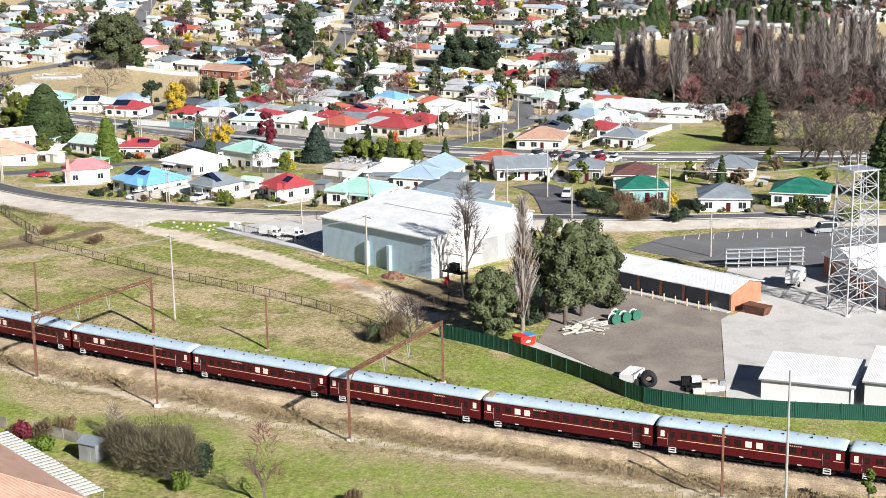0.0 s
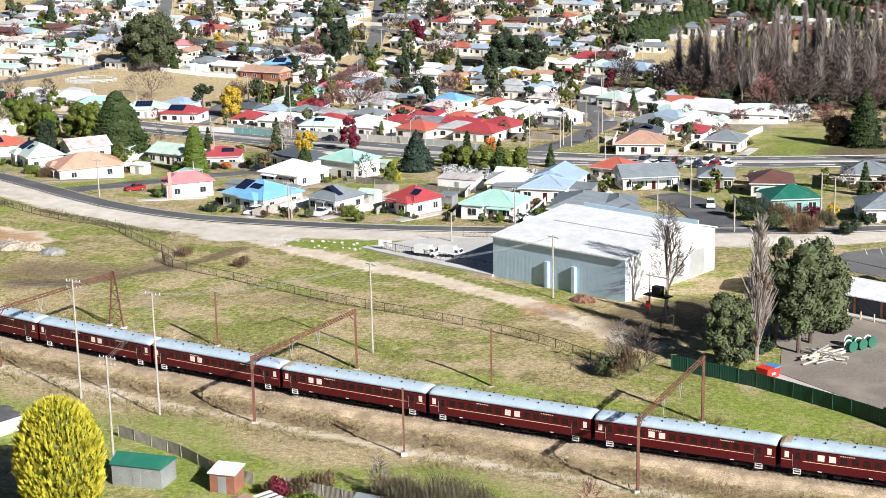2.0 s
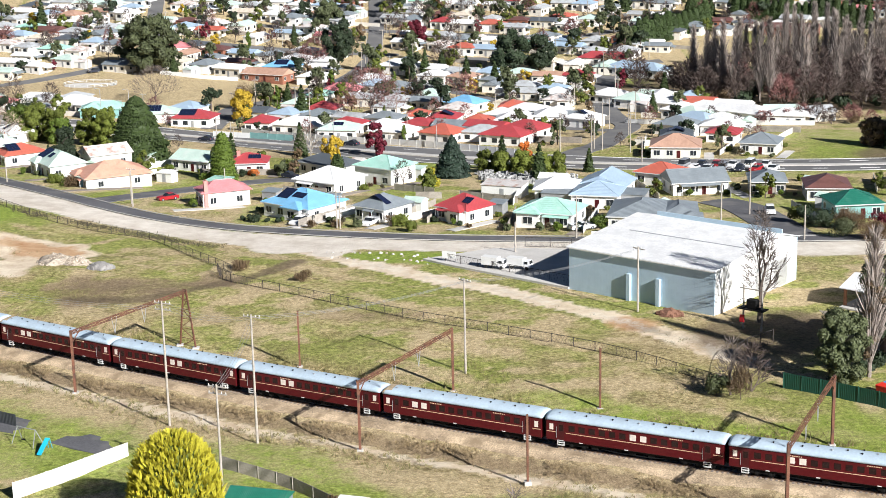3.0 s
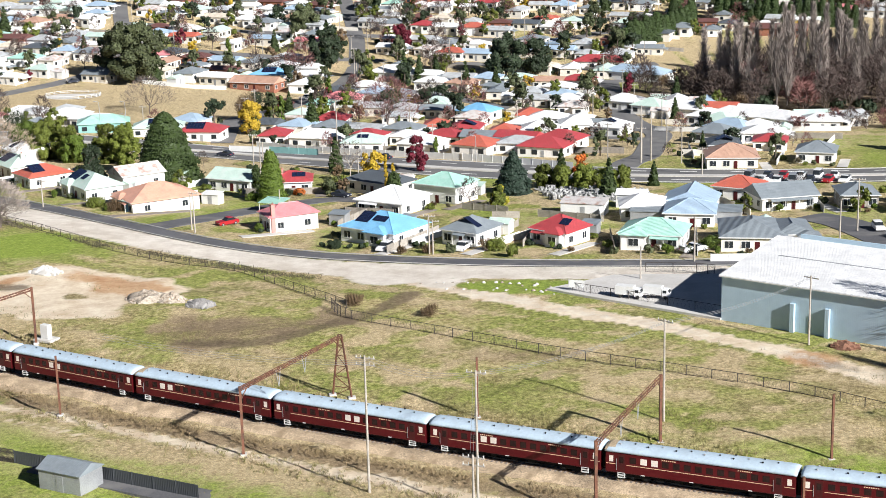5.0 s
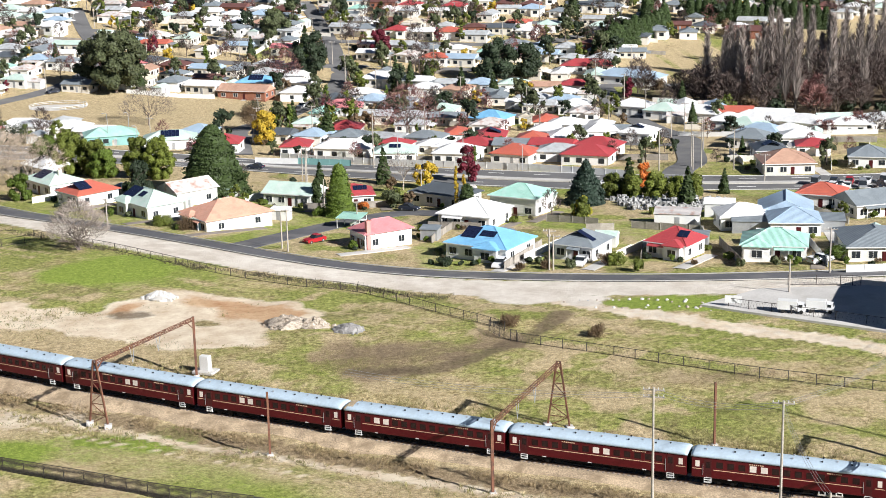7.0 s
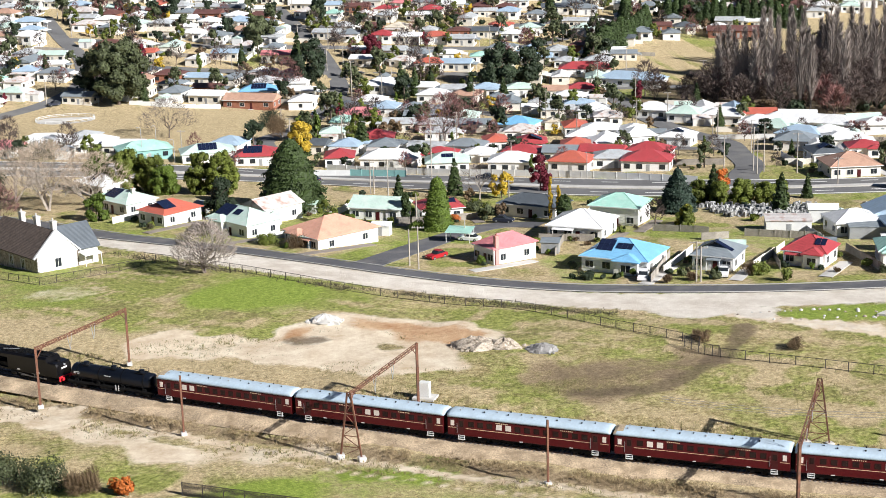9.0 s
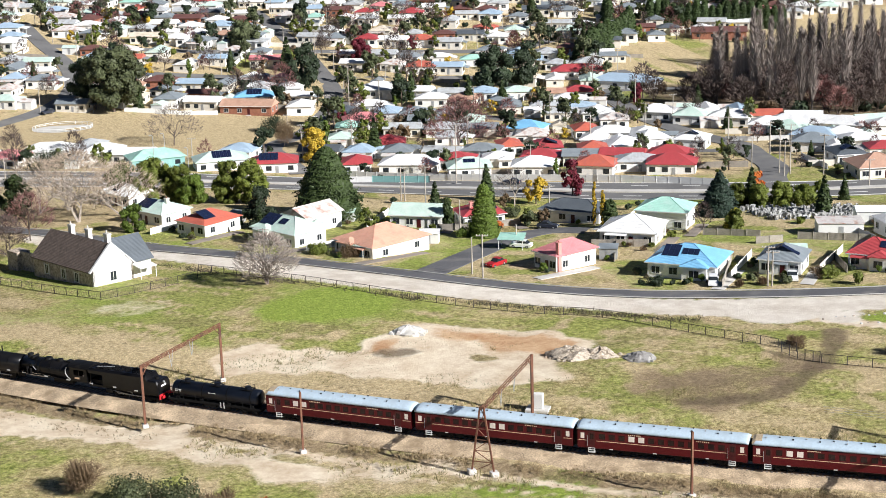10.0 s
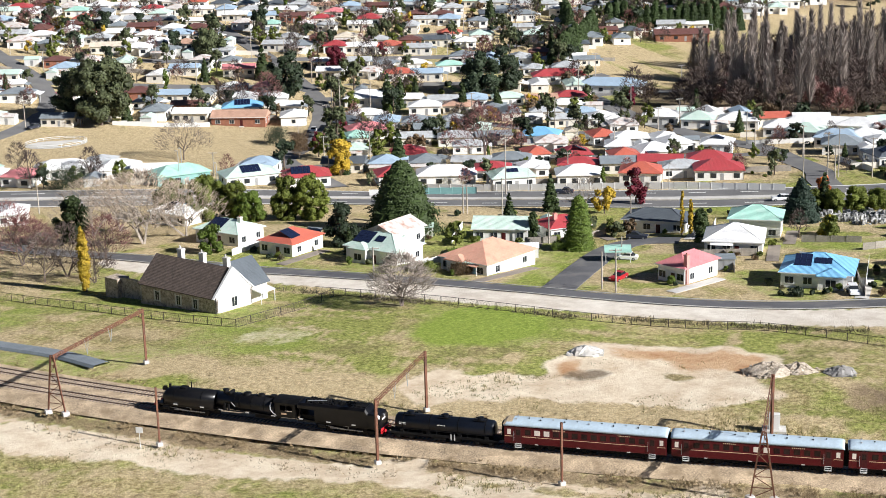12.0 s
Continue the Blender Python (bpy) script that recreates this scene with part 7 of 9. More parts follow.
shrub("brown", "reddish brown garden shrub", 2.7, 1.9, 207, n=11, per=60, size=0.2, m=stand(-10.3, 162.3))
shrub("brown", "brown shrub in a back garden", 1.8, 2.1, 208, n=10, per=60, size=0.2, m=stand(-59.2, 191.2))
shrub("brown", "dark brown shrub in a garden", 2.2, 2.4, 209, n=10, per=60, size=0.2, m=stand(-52.5, 184.6))
shrub("brown", "brown shrub in a back garden", 2.9, 2.7, 210, n=11, per=60, size=0.2, m=stand(-48.9, 184.3))
shrub("cypress", "green shrub in a garden", 2.8, 2.0, 211, n=11, per=60, size=0.2, m=stand(-48.2, 180.1))
shrub("brown", "dry bush near the gate", 3.7, 5.0, 212, n=12, per=60, size=0.2, m=stand(-7.5, 220.9))
shrub("gum", "green bush near the gate", 3.8, 3.1, 213, n=12, per=60, size=0.2, m=stand(-10.0, 223.5))
shrub("brown", "dark low bush in the grass", 3.1, 1.6, 214, n=11, per=60, size=0.2, m=stand(-64.6, 288.6))
shrub("brown", "dark low bush in the grass", 3.8, 1.2, 215, n=12, per=60, size=0.2, m=stand(-75.1, 297.9))
shrub("brown", "dense bush beside the dirt track", 5.9, 4.2, 216, n=15, per=110, size=0.17, m=stand(-185.3, 284.6))
shrub("gum", "dense green bush beside the dirt track", 7.9, 3.7, 217, n=17, per=110, size=0.17, m=stand(-180.5, 276.9))
shrub("gum", "dense green bush beside the dirt track", 7.8, 3.3, 218, n=17, per=110, size=0.17, m=stand(-175.4, 273.9))
shrub("brown", "brown bush beside the dirt track", 4.9, 2.9, 219, n=13, per=110, size=0.17, m=stand(-171.1, 271.2))
shrub("orange", "rusty orange low shrub", 3.5, 2.2, 220, n=12, per=60, size=0.2, m=stand(-166.7, 268.5))
shrub("olive", "low garden hedge beside a house", 4.7, 1.8, 221, n=13, per=110, size=0.17, m=stand(-123.6, 398.0))
shrub("brown", "low garden hedge beside a house", 5.4, 2.1, 222, n=14, per=110, size=0.17, m=stand(-118.5, 391.6))
shrub("olive", "low garden hedge beside a house", 4.1, 1.9, 223, n=12, per=110, size=0.17, m=stand(-115.7, 393.9))
shrub("dark", "round shrub on a lawn", 2.1, 1.3, 224, n=10, per=60, size=0.2, m=stand(-110.3, 392.6))
shrub("dark", "round shrub on a lawn", 2.4, 1.4, 225, n=10, per=60, size=0.2, m=stand(-107.1, 397.0))
shrub("gum", "round grey-green shrub beside a house", 4.6, 1.9, 226, n=13, per=110, size=0.17, m=stand(-70.8, 423.5))
shrub("orange", "round rusty garden shrub", 3.1, 1.7, 227, n=11, per=60, size=0.2, m=stand(-79.2, 412.1))
shrub("cypress", "round green garden shrub", 3.3, 1.9, 228, n=11, per=60, size=0.2, m=stand(-90.1, 404.8))
shrub("cypress", "round bright green shrub beside a drive", 4.1, 2.9, 229, n=12, per=110, size=0.17, m=stand(-9.5, 322.9))
shrub("olive", "olive garden shrub beside a house", 3.8, 2.3, 230, n=12, per=60, size=0.2, m=stand(-46.6, 333.4))
shrub("brown", "garden shrub beside a house", 3.1, 2.1, 231, n=11, per=60, size=0.2, m=stand(-48.4, 334.1))
shrub("brown", "leafless garden shrub beside a house", 2.2, 1.8, 232, n=10, per=60, size=0.2, m=stand(-63.8, 335.1))
shrub("dark", "dark garden bush beside a house", 5.7, 4.1, 233, n=14, per=110, size=0.17, m=stand(31.3, 316.1))
shrub("brown", "brown garden bush beside a house", 6.8, 3.1, 234, n=16, per=110, size=0.17, m=stand(36.2, 314.2))
shrub("olive", "green garden bush beside a house", 3.5, 3.8, 235, n=12, per=60, size=0.2, m=stand(28.4, 322.2))
shrub("red", "dark red garden bush", 4.6, 3.1, 236, n=13, per=110, size=0.17, m=stand(41.8, 313.6))
shrub("yellow", "yellow garden bush beside a house", 2.5, 4.3, 237, n=11, per=60, size=0.2, m=stand(45.7, 313.2))
shrub("olive", "clipped green conifer bush", 3.0, 3.7, 238, n=11, per=60, size=0.2, m=stand(70.6, 310.7))
shrub("dark", "clipped dark conifer bush", 3.0, 3.6, 239, n=11, per=60, size=0.2, m=stand(72.1, 309.2))
shrub("dark", "dark hedge beside the main road", 14.0, 5.7, 240, n=24, per=110, size=0.17, m=stand(-160.6, 544.6))
shrub("dark", "low dark spreading bush on the oval", 8.8, 5.9, 241, n=18, per=110, size=0.17, m=stand(-85.8, 587.1))
shrub("brown", "brown bush beside a street", 7.5, 10.1, 242, n=17, per=110, size=0.17, m=stand(-89.6, 557.5))
shrub("dark", "dark low tree by the oval", 10.2, 4.1, 243, n=20, per=110, size=0.17, m=stand(-43.4, 577.8))
house(72.6, 493.4, -10, 9.8, 8.0, "palegreen", detail=1, kind="gable")
house(81.7, 489.1, 14, 9.3, 7.0, "galv", detail=1, kind="gable")
shrub("dark", "dark garden bush by a green-roofed house", 3.9, 4.1, 400, n=12, per=60, size=0.2, m=stand(29.3, 319.9))
shrub("gum", "grey-green garden bush beside a house", 5.1, 3.9, 401, n=14, per=110, size=0.17, m=stand(31.9, 305.7))
shrub("brown", "brown garden hedge in front of a house", 6.6, 3.1, 402, n=15, per=110, size=0.17, m=stand(37.0, 301.9))
shrub("brush", "brown leafless garden hedge", 4.4, 3.8, 403, n=13, per=110, size=0.17, m=stand(41.6, 304.0))
shrub("dark", "dark garden hedge beside a house", 4.4, 3.0, 404, n=13, per=110, size=0.17, m=stand(44.9, 299.8))
shrub("dark", "narrow dark garden conifer", 2.9, 4.2, 405, n=11, per=60, size=0.2, m=stand(49.0, 302.0))
shrub("gum", "grey-green garden bush beside a house", 2.7, 3.1, 406, n=11, per=60, size=0.2, m=stand(61.2, 311.7))
shrub("conifer", "small dark garden conifer", 2.9, 3.7, 407, n=11, per=60, size=0.2, m=stand(67.0, 302.3))
shrub("conifer", "small dark garden conifer", 2.4, 4.2, 408, n=10, per=60, size=0.2, m=stand(70.3, 300.0))
shrub("conifer", "small dark garden conifer", 2.5, 3.8, 409, n=10, per=60, size=0.2, m=stand(72.8, 301.0))
shrub("olive", "green garden bush beside a house", 4.4, 2.4, 410, n=13, per=110, size=0.17, m=stand(76.8, 297.5))
shrub("dark", "dark hedge in a front garden", 3.1, 1.5, 411, n=11, per=60, size=0.2, m=stand(-75.6, 344.1))
shrub("brown", "brown bush in a front garden", 2.7, 1.5, 412, n=11, per=60, size=0.2, m=stand(-58.9, 334.8))
shrub("gum", "grey-green bush in a front garden", 2.5, 1.7, 413, n=10, per=60, size=0.2, m=stand(-55.0, 333.7))
shrub("olive", "green bush in a front garden", 2.7, 2.3, 414, n=11, per=60, size=0.2, m=stand(-44.7, 326.9))
shrub("dark", "clipped dark bush in a front garden", 3.1, 2.0, 415, n=11, per=60, size=0.2, m=stand(-109.0, 407.4))
shrub("olive", "clipped green bush in a front garden", 3.1, 2.0, 416, n=11, per=60, size=0.2, m=stand(-106.4, 403.5))
shrub("brown", "clipped brown bush in a front garden", 2.6, 1.7, 417, n=11, per=60, size=0.2, m=stand(-102.7, 403.6))
shrub("cypress", "clipped green bush in a front garden", 2.9, 1.7, 418, n=11, per=60, size=0.2, m=stand(-112.0, 409.9))
shrub("brush", "big grey-brown hedge bush by a back fence", 7.4, 5.5, 419, n=16, per=110, size=0.17, m=stand(-34.7, 173.7))
shrub("brush", "big grey-brown hedge bush by a back fence", 5.5, 2.8, 420, n=14, per=110, size=0.17, m=stand(-33.0, 179.5))
shrub("dark", "dark evergreen bush by a back fence", 4.6, 4.8, 421, n=13, per=110, size=0.17, m=stand(-27.8, 171.2))
shrub("brush", "big grey-brown hedge bush by a back fence", 6.2, 4.1, 422, n=15, per=110, size=0.17, m=stand(-38.4, 177.8))
shrub("dark", "small round garden shrub", 1.2, 1.0, 300, n=9, per=60, size=0.2, m=stand(-77.7, 345.6))
shrub("dark", "small round garden shrub", 1.2, 1.0, 301, n=9, per=60, size=0.2, m=stand(-75.3, 344.4))
shrub("dark", "small round garden shrub", 1.2, 1.0, 302, n=9, per=60, size=0.2, m=stand(-72.9, 343.2))
shrub("dark", "small round garden shrub", 1.2, 1.0, 303, n=9, per=60, size=0.2, m=stand(-70.6, 342.0))

# ---- fences ----
wire_fence([(-149.3, 391.0), (-135.7, 372.6), (-119.2, 349.5), (-105.2, 335.4), (-94.3, 327.3), (-84.6, 309.8), (-76.9, 295.6)])
wire_fence([(-76.5, 289.4), (-65.0, 279.0), (-48.9, 264.4), (-33.9, 252.8), (-20.1, 241.0), (-9.1, 227.2)])
wire_fence([(-79.2, 296.2), (-78.1, 291.4), (-76.6, 289.7)], h=1.8, gap=1.6, name="gate", label="dark steel mesh gate across the dirt track")
wire_fence([(-200.6, 426.2), (-190.4, 409.0), (-179.0, 389.0), (-170.1, 375.5)], h=1.6, label="dark steel mesh fence in front of the stone house")
wire_fence([(-170.1, 375.5), (-155.1, 381.6), (-147.6, 386.7)], h=1.6, label="dark steel mesh fence beside the stone house")
wire_fence([(-8.2, 224.3), (-3.8, 237.5), (2.8, 243.6)], h=2.2, label="tall dark steel mesh fence and gate by the warehouse", gap=2.4)
wire_fence([(-40.2, 296.9), (-35.0, 292.1), (-27.6, 285.2), (-20.8, 278.6)], h=1.8, label="steel mesh fence around the warehouse forecourt")
wire_fence([(-25.1, 308.1), (-17.1, 305.2), (-14.6, 302.9)], h=1.8, label="steel mesh fence around the warehouse forecourt")
sheet_fence([(-0.9, 224.7), (8.8, 215.9), (19.5, 202.6), (25.2, 194.4), (35.9, 189.6), (53.8, 185.7)], 2.2, GREEN_FENCE, "yard_fence", "tall dark green sheet metal fence round the depot yard", gap=2.6)
wire_fence([(-160, 265.5), (-149.1, 256.9), (-139.6, 249.9), (-130.1, 242.6), (-121, 237)], h=1.9, gap=2.4, name="back_fence", label="tall dark mesh back fence beside the railway", cells=20, wire=0.035)
sheet_fence([(-121, 237), (-114.5, 232.8), (-108.8, 228.8), (-99, 222)], 1.8, surface("charcoal_fence_sheet", (0.055, 0.06, 0.065), 0.5, amount=0.15, stripes=("X", 4.0, 1.0)), "back_fence", "charcoal sheet metal back fence beside the railway", gap=2.6)
sheet_fence([(-51.0, 187.0), (-40.5, 179.8), (-32.3, 171.4), (-29.2, 167.9)], 1.5, PALING, "paling_fence", "weathered grey paling back fence", gap=2.4)
sheet_fence([(-72.5, 205.4), (-63.9, 197.7), (-59.7, 192.2), (-54.6, 188.2)], 1.6, PALING, "paling_fence", "weathered grey paling back fence", gap=2.4)
sheet_fence([(-94.9, 198.8), (-91.7, 201.6), (-83.6, 209.9)], 2.0, WHITE, "white_fence", "white sheet metal garden fence", gap=2.4)
sheet_fence([(-87.2, 501.3), (-62.8, 477.5), (-35.4, 453.8), (-11.3, 430.7)], 1.9, WHITE, "white_wall", "white boundary fence along the main road", gap=3)
sheet_fence([(-94.9, 492.9), (-84.0, 487.9)], 1.8, WHITE, "white_wall", "white boundary fence along the main road", gap=3)
sheet_fence([(-84.0, 487.9), (-71.2, 478.9)], 2.0, WALL_TEAL, "teal_fence", "pale teal boundary fence along the main road", gap=3)
sheet_fence([(26.8, 498.5), (42.9, 489.5), (77.7, 476.1)], 1.6, WHITE, "white_wall", "white boundary wall beyond the main road", gap=4)
sheet_fence([(-125.1, 633.9), (-108.4, 626.4), (-95.5, 623.9)], 1.5, WHITE, "white_fence", "white fence behind the oval", gap=4)
sheet_fence([(-12.3, 312.8), (-6.2, 311.5), (0.4, 310.5)], 1.6, WHITE, "white_fence", "white front garden fence", gap=2.4)
sheet_fence([(-66.0, 379.8), (-73.5, 365.5)], 1.6, PALING, "paling_fence", "weathered grey paling garden fence", gap=2.6)
sheet_fence([(-66.4, 336.5), (-54.5, 354.0)], 1.6, PALING, "paling_fence", "weathered grey paling garden fence", gap=2.6)
sheet_fence([(-38.3, 356.4), (-47.0, 341.3)], 1.6, PALING, "paling_fence", "weathered grey paling garden fence", gap=2.6)
sheet_fence([(-36.8, 346.7), (-41.3, 335.3)], 1.6, PALING, "paling_fence", "weathered grey paling garden fence", gap=2.6)
sheet_fence([(-61.2, 375.3), (-70.9, 381.5)], 1.6, PALING, "paling_fence", "weathered grey paling garden fence", gap=2.6)
sheet_fence([(-26.5, 324.7), (-22.8, 343.9)], 1.6, PALING, "paling_fence", "weathered grey paling garden fence", gap=2.6)
sheet_fence([(-42.0, 366.0), (-36.5, 364.9)], 1.6, PALING, "paling_fence", "weathered grey paling garden fence", gap=2.6)
sheet_fence([(-85.9, 412.4), (-92.2, 415.1)], 1.6, PALING, "paling_fence", "weathered grey paling garden fence", gap=2.6)
sheet_fence([(-32.6, 365.7), (-21.2, 355.8)], 1.6, PALING, "paling_fence", "weathered grey paling garden fence", gap=2.6)
sheet_fence([(-46.2, 380.0), (-37.7, 371.5)], 1.6, PALING, "paling_fence", "weathered grey paling garden fence", gap=2.6)
sheet_fence([(-83.2, 413.7), (-73.1, 412.9)], 1.6, PALING, "paling_fence", "weathered grey paling garden fence", gap=2.6)


# ---- warehouse and its forecourt ----
def frame_at(x, y, turn, z=None):
    return pose(x, y, float(ground_z(x, y)) if z is None else z, 0, 0, turn)


def build_warehouse():
    c = thing("warehouse", "large pale blue sheet metal warehouse with a white low-pitched roof", "warehouse", frame_at(-21.6, 276.8, -43.5, 0))
    L, D, e, r = 26.7, 26.0, 6.8, 8.5
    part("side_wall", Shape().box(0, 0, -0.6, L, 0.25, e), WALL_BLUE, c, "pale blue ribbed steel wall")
    # the sunny end is white instead of blue: sunlight put into its colour
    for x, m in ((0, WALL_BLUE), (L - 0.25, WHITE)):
        part("end_wall", Shape().hull([(x, 0.25, -0.6), (x + 0.25, 0.25, -0.6), (x + 0.25, D - 0.25, -0.6), (x, D - 0.25, -0.6)], [(x, 0.25, e), (x + 0.25, 0.25, e), (x + 0.25, D - 0.25, e + 0.2), (x, D - 0.25, e + 0.2)]).hull([(x, 0.25, e), (x + 0.25, 0.25, e), (x + 0.25, D - 0.25, e + 0.2), (x, D - 0.25, e + 0.2)], [(x, 20, r - 0.1), (x + 0.25, 20, r - 0.1), (x + 0.25, 20.5, r - 0.1), (x, 20.5, r - 0.1)]), m, c, "end wall coloured white for the sunlight on it" if m is WHITE else "pale blue ribbed steel wall")
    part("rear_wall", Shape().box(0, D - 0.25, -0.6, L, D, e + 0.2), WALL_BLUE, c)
    part("roof", Shape().rings([[(-0.3, -0.3, e), (L + 0.3, -0.3, e), (L + 0.3, -0.3, e + 0.15), (-0.3, -0.3, e + 0.15)], [(-0.3, 20.3, r), (L + 0.3, 20.3, r), (L + 0.3, 20.3, r + 0.15), (-0.3, 20.3, r + 0.15)], [(-0.3, D + 0.3, e + 0.2), (L + 0.3, D + 0.3, e + 0.2), (L + 0.3, D + 0.3, e + 0.35), (-0.3, D + 0.3, e + 0.35)]]), ROOFS["white"], c, "white low-pitched steel roof")
    roof = Shape().box(4, 11.2, 7.75, L - 1.5, 11.5, 7.95)
    part("roof_joint", roof, GREY_METAL, c, "dark lap joint on the roof")
    part("rear_parapet", Shape().box(3.5, 20.6, r - 0.5, L, 20.9, r + 0.75), WALL_BLUE, c, "pale blue parapet along the ridge")
    for x in (11.2, 16.6):
        part("downpipe_duct", Shape().box(x, -0.55, -0.4, x + 0.7, 0.02, 4.2, 0.04), WALL_BLUE, c)
    part("gutter", Shape().box(-0.3, -0.45, e - 0.12, L + 0.3, -0.3, e + 0.06), WHITE, c)
    for y in (12.5, 18.5):
        part("roller_door", Shape().box(L + 0.0, y, 0, L + 0.04, y + 4.2, 4.4), GALV, c, "pale roller door")


def slab(name, points, material, label, z=0.10):
    """A flat paved area."""
    s = Shape()
    top = [(x, y, float(ground_z(x, y)) + z) for x, y in points]
    s.hull([(x, y, w - 0.7) for x, y, w in top], top)
    return single(name, s, material, label, "paving", kind="structure")


build_warehouse()
kiosk = thing("pole_substation", "dark transformer platform between two timber poles by the warehouse", "transformer", frame_at(1.6, 250.6, -43))
for px in (-1.5, 1.5):
    part("pole", Shape().rod((px, 0, -0.5), (px, 0, 6.6), 0.16, 0.13, 8), POLE, kiosk)
part("platform", Shape().box(-2.1, -0.9, 3.1, 2.1, 0.9, 3.25), UNDER, kiosk)
part("transformer_tank", Shape().box(-0.8, -0.55, 3.25, 0.8, 0.55, 4.6, 0.08), UNDER, kiosk, "dark ribbed transformer tank")
part("rail", Shape().beam((-2.1, -0.9, 4.2), (2.1, -0.9, 4.2), 0.06).beam((-2.1, 0.9, 4.2), (2.1, 0.9, 4.2), 0.06).beam((-2.1, -0.9, 4.2), (-2.1, 0.9, 4.2), 0.06), UNDER, kiosk)
part("crossarm", Shape().box(-2.2, -0.08, 6.0, 2.2, 0.08, 6.16), POLE, kiosk)
part("switch_box", Shape().box(-1.9, -0.45, 1.0, -1.2, -0.15, 2.1, 0.03), SIGNAL_RED, kiosk, "faded red switch box")
slab("forecourt", [(-44, 299), (-39, 293.5), (-21.8, 276.5), (-4, 295), (-14, 302), (-31, 306)], CONCRETE, "pale concrete forecourt beside the warehouse", 0.35)


def small_truck(x, y, turn, label="white cab truck with a pale tray parked on concrete"):
    c = thing("truck", label, "truck", pose(x, y, float(ground_z(x, y)) + 0.4, 0, 0, turn))
    part("chassis", Shape().box(-2.8, -0.5, 0.5, 3.0, 0.5, 0.75), UNDER, c)
    cab = part("cab", Shape().rings([[(-2.9, -1, 0.5), (-2.9, 1, 0.5), (-2.85, 1, 1.4), (-2.6, 0.95, 2.2), (-2.6, -0.95, 2.2), (-2.85, -1, 1.4)], [(-1.3, -1, 0.5), (-1.3, 1, 0.5), (-1.3, 1, 1.4), (-1.3, 0.95, 2.25), (-1.3, -0.95, 2.25), (-1.3, -1, 1.4)]]), CAR_PAINT["white"], c)
    part("windscreen", Shape().hull([(-2.87, -0.85, 1.45), (-2.84, -0.85, 1.45), (-2.84, 0.85, 1.45), (-2.87, 0.85, 1.45)], [(-2.66, -0.8, 2.1), (-2.62, -0.8, 2.1), (-2.62, 0.8, 2.1), (-2.66, 0.8, 2.1)]), GLASS, cab)
    part("side_window", Shape().box(-2.3, -1.02, 1.4, -1.5, 1.02, 2.0), GLASS, cab)
    part("box_body", Shape().box(-1.15, -1.1, 0.75, 3.0, 1.1, 2.7, 0.04), WHITE, c, "white box body")
    for wx in (-2.1, 1.8):
        for s in (-1, 1):
            part("wheel", Shape().rod((wx, s * 0.75, 0.42), (wx, s * 1.02, 0.42), 0.42, n=12), RUBBER, c)
    return c


for x, y in ((-32.3, 290.7), (-28.1, 289.5)):
    van = small_truck(x, y, 150)
    van.matrix_world = van.matrix_world @ Matrix.Scale(0.72, 4)
sign = thing("sign_board", "white blank notice board on two posts by the forecourt", "sign", frame_at(-39.6, 296.5, -25))
part("board", Shape().box(-1.3, -0.04, 0.9, 1.3, 0.04, 2.1, 0.01), WHITE, sign)
for px in (-1.1, 1.1):
    part("post", Shape().box(px - 0.05, 0.04, -0.3, px + 0.05, 0.14, 2.1), GREY_METAL, sign)

# edging stones of the grass island
rnd = random.Random(11)
for k in range(34):
    t = k / 33
    p = Vector((-62, 309.5)).lerp(Vector((-41.5, 300)), t) + Vector((0, 1.6 * math.sin(t * 3.1)))
    if k % 2:
        p = Vector((-60, 304.5)).lerp(Vector((-40.5, 296.8)), t)
    s = Shape()
    r = rnd.uniform(0.14, 0.36)
    p = p + Vector((rnd.gauss(0, 0.7), rnd.gauss(0, 0.5)))
    s.rings([[(r * f * math.cos(a) * rnd.uniform(0.8, 1.15), r * f * math.sin(a), z * r) for a in np.linspace(0, 5.4, 7)] for f, z in ((0.9, -0.5), (1, 0.2), (0.6, 0.75), (0.2, 0.85))])
    single("edging_stone", s, CONCRETE if k % 3 else STONE, "pale rough edging stone in the grass", "stone", frame_at(p.x, p.y, rnd.uniform(0, 360)), group="edging stones of the grass island")


# ---- depot yard ----
slab("yard_asphalt", [(14, 259), (27.4, 253.5), (43.5, 235), (41.3, 231), (35.8, 196.3), (25.9, 199.5), (13.2, 221.5), (16, 232)], DUSTY, "dusty grey-brown asphalt of the depot yard", 0.06)
slab("yard_apron", [(25.9, 199.2), (13.2, 221.2), (9, 218), (22, 200.5)], CONCRETE, "pale dusty concrete strip inside the fence", 0.05)
slab("yard_concrete", [(41.4, 231.5), (51, 242), (75, 245), (110, 240), (100, 180), (58, 187.5), (36, 196.0)], CONCRETE, "pale concrete apron of the depot yard", 0.08)
slab("car_park", [(33, 278), (40, 286), (56, 291), (100, 294), (100, 262), (62, 262), (47, 263.5)], PALE_ASPHALT, "asphalt car park behind the depot", 0.07)
for k in range(16):
    x = 44 + k * 2.7
    single("parking_line", Shape().box(-0.06, -2.2, 0, 0.06, 2.2, 0.03), MARKING, "white painted parking line", "road marking", frame_at(x, 286 + k * 0.12, -12, float(ground_z(x, 286)) + 0.07), kind="structure")


DARK_DOOR = surface("dark_roller_door", (0.085, 0.095, 0.115), 0.5, amount=0.15, stripes=("Z", 8.0, 1.0))
slab("service_yard", [(44.5, 237.5), (42, 247), (48, 262.5), (62, 262.3), (78, 262), (78, 244.6), (51, 241.6)], CONCRETE, "pale dusty concrete behind the depot shed", 0.06)


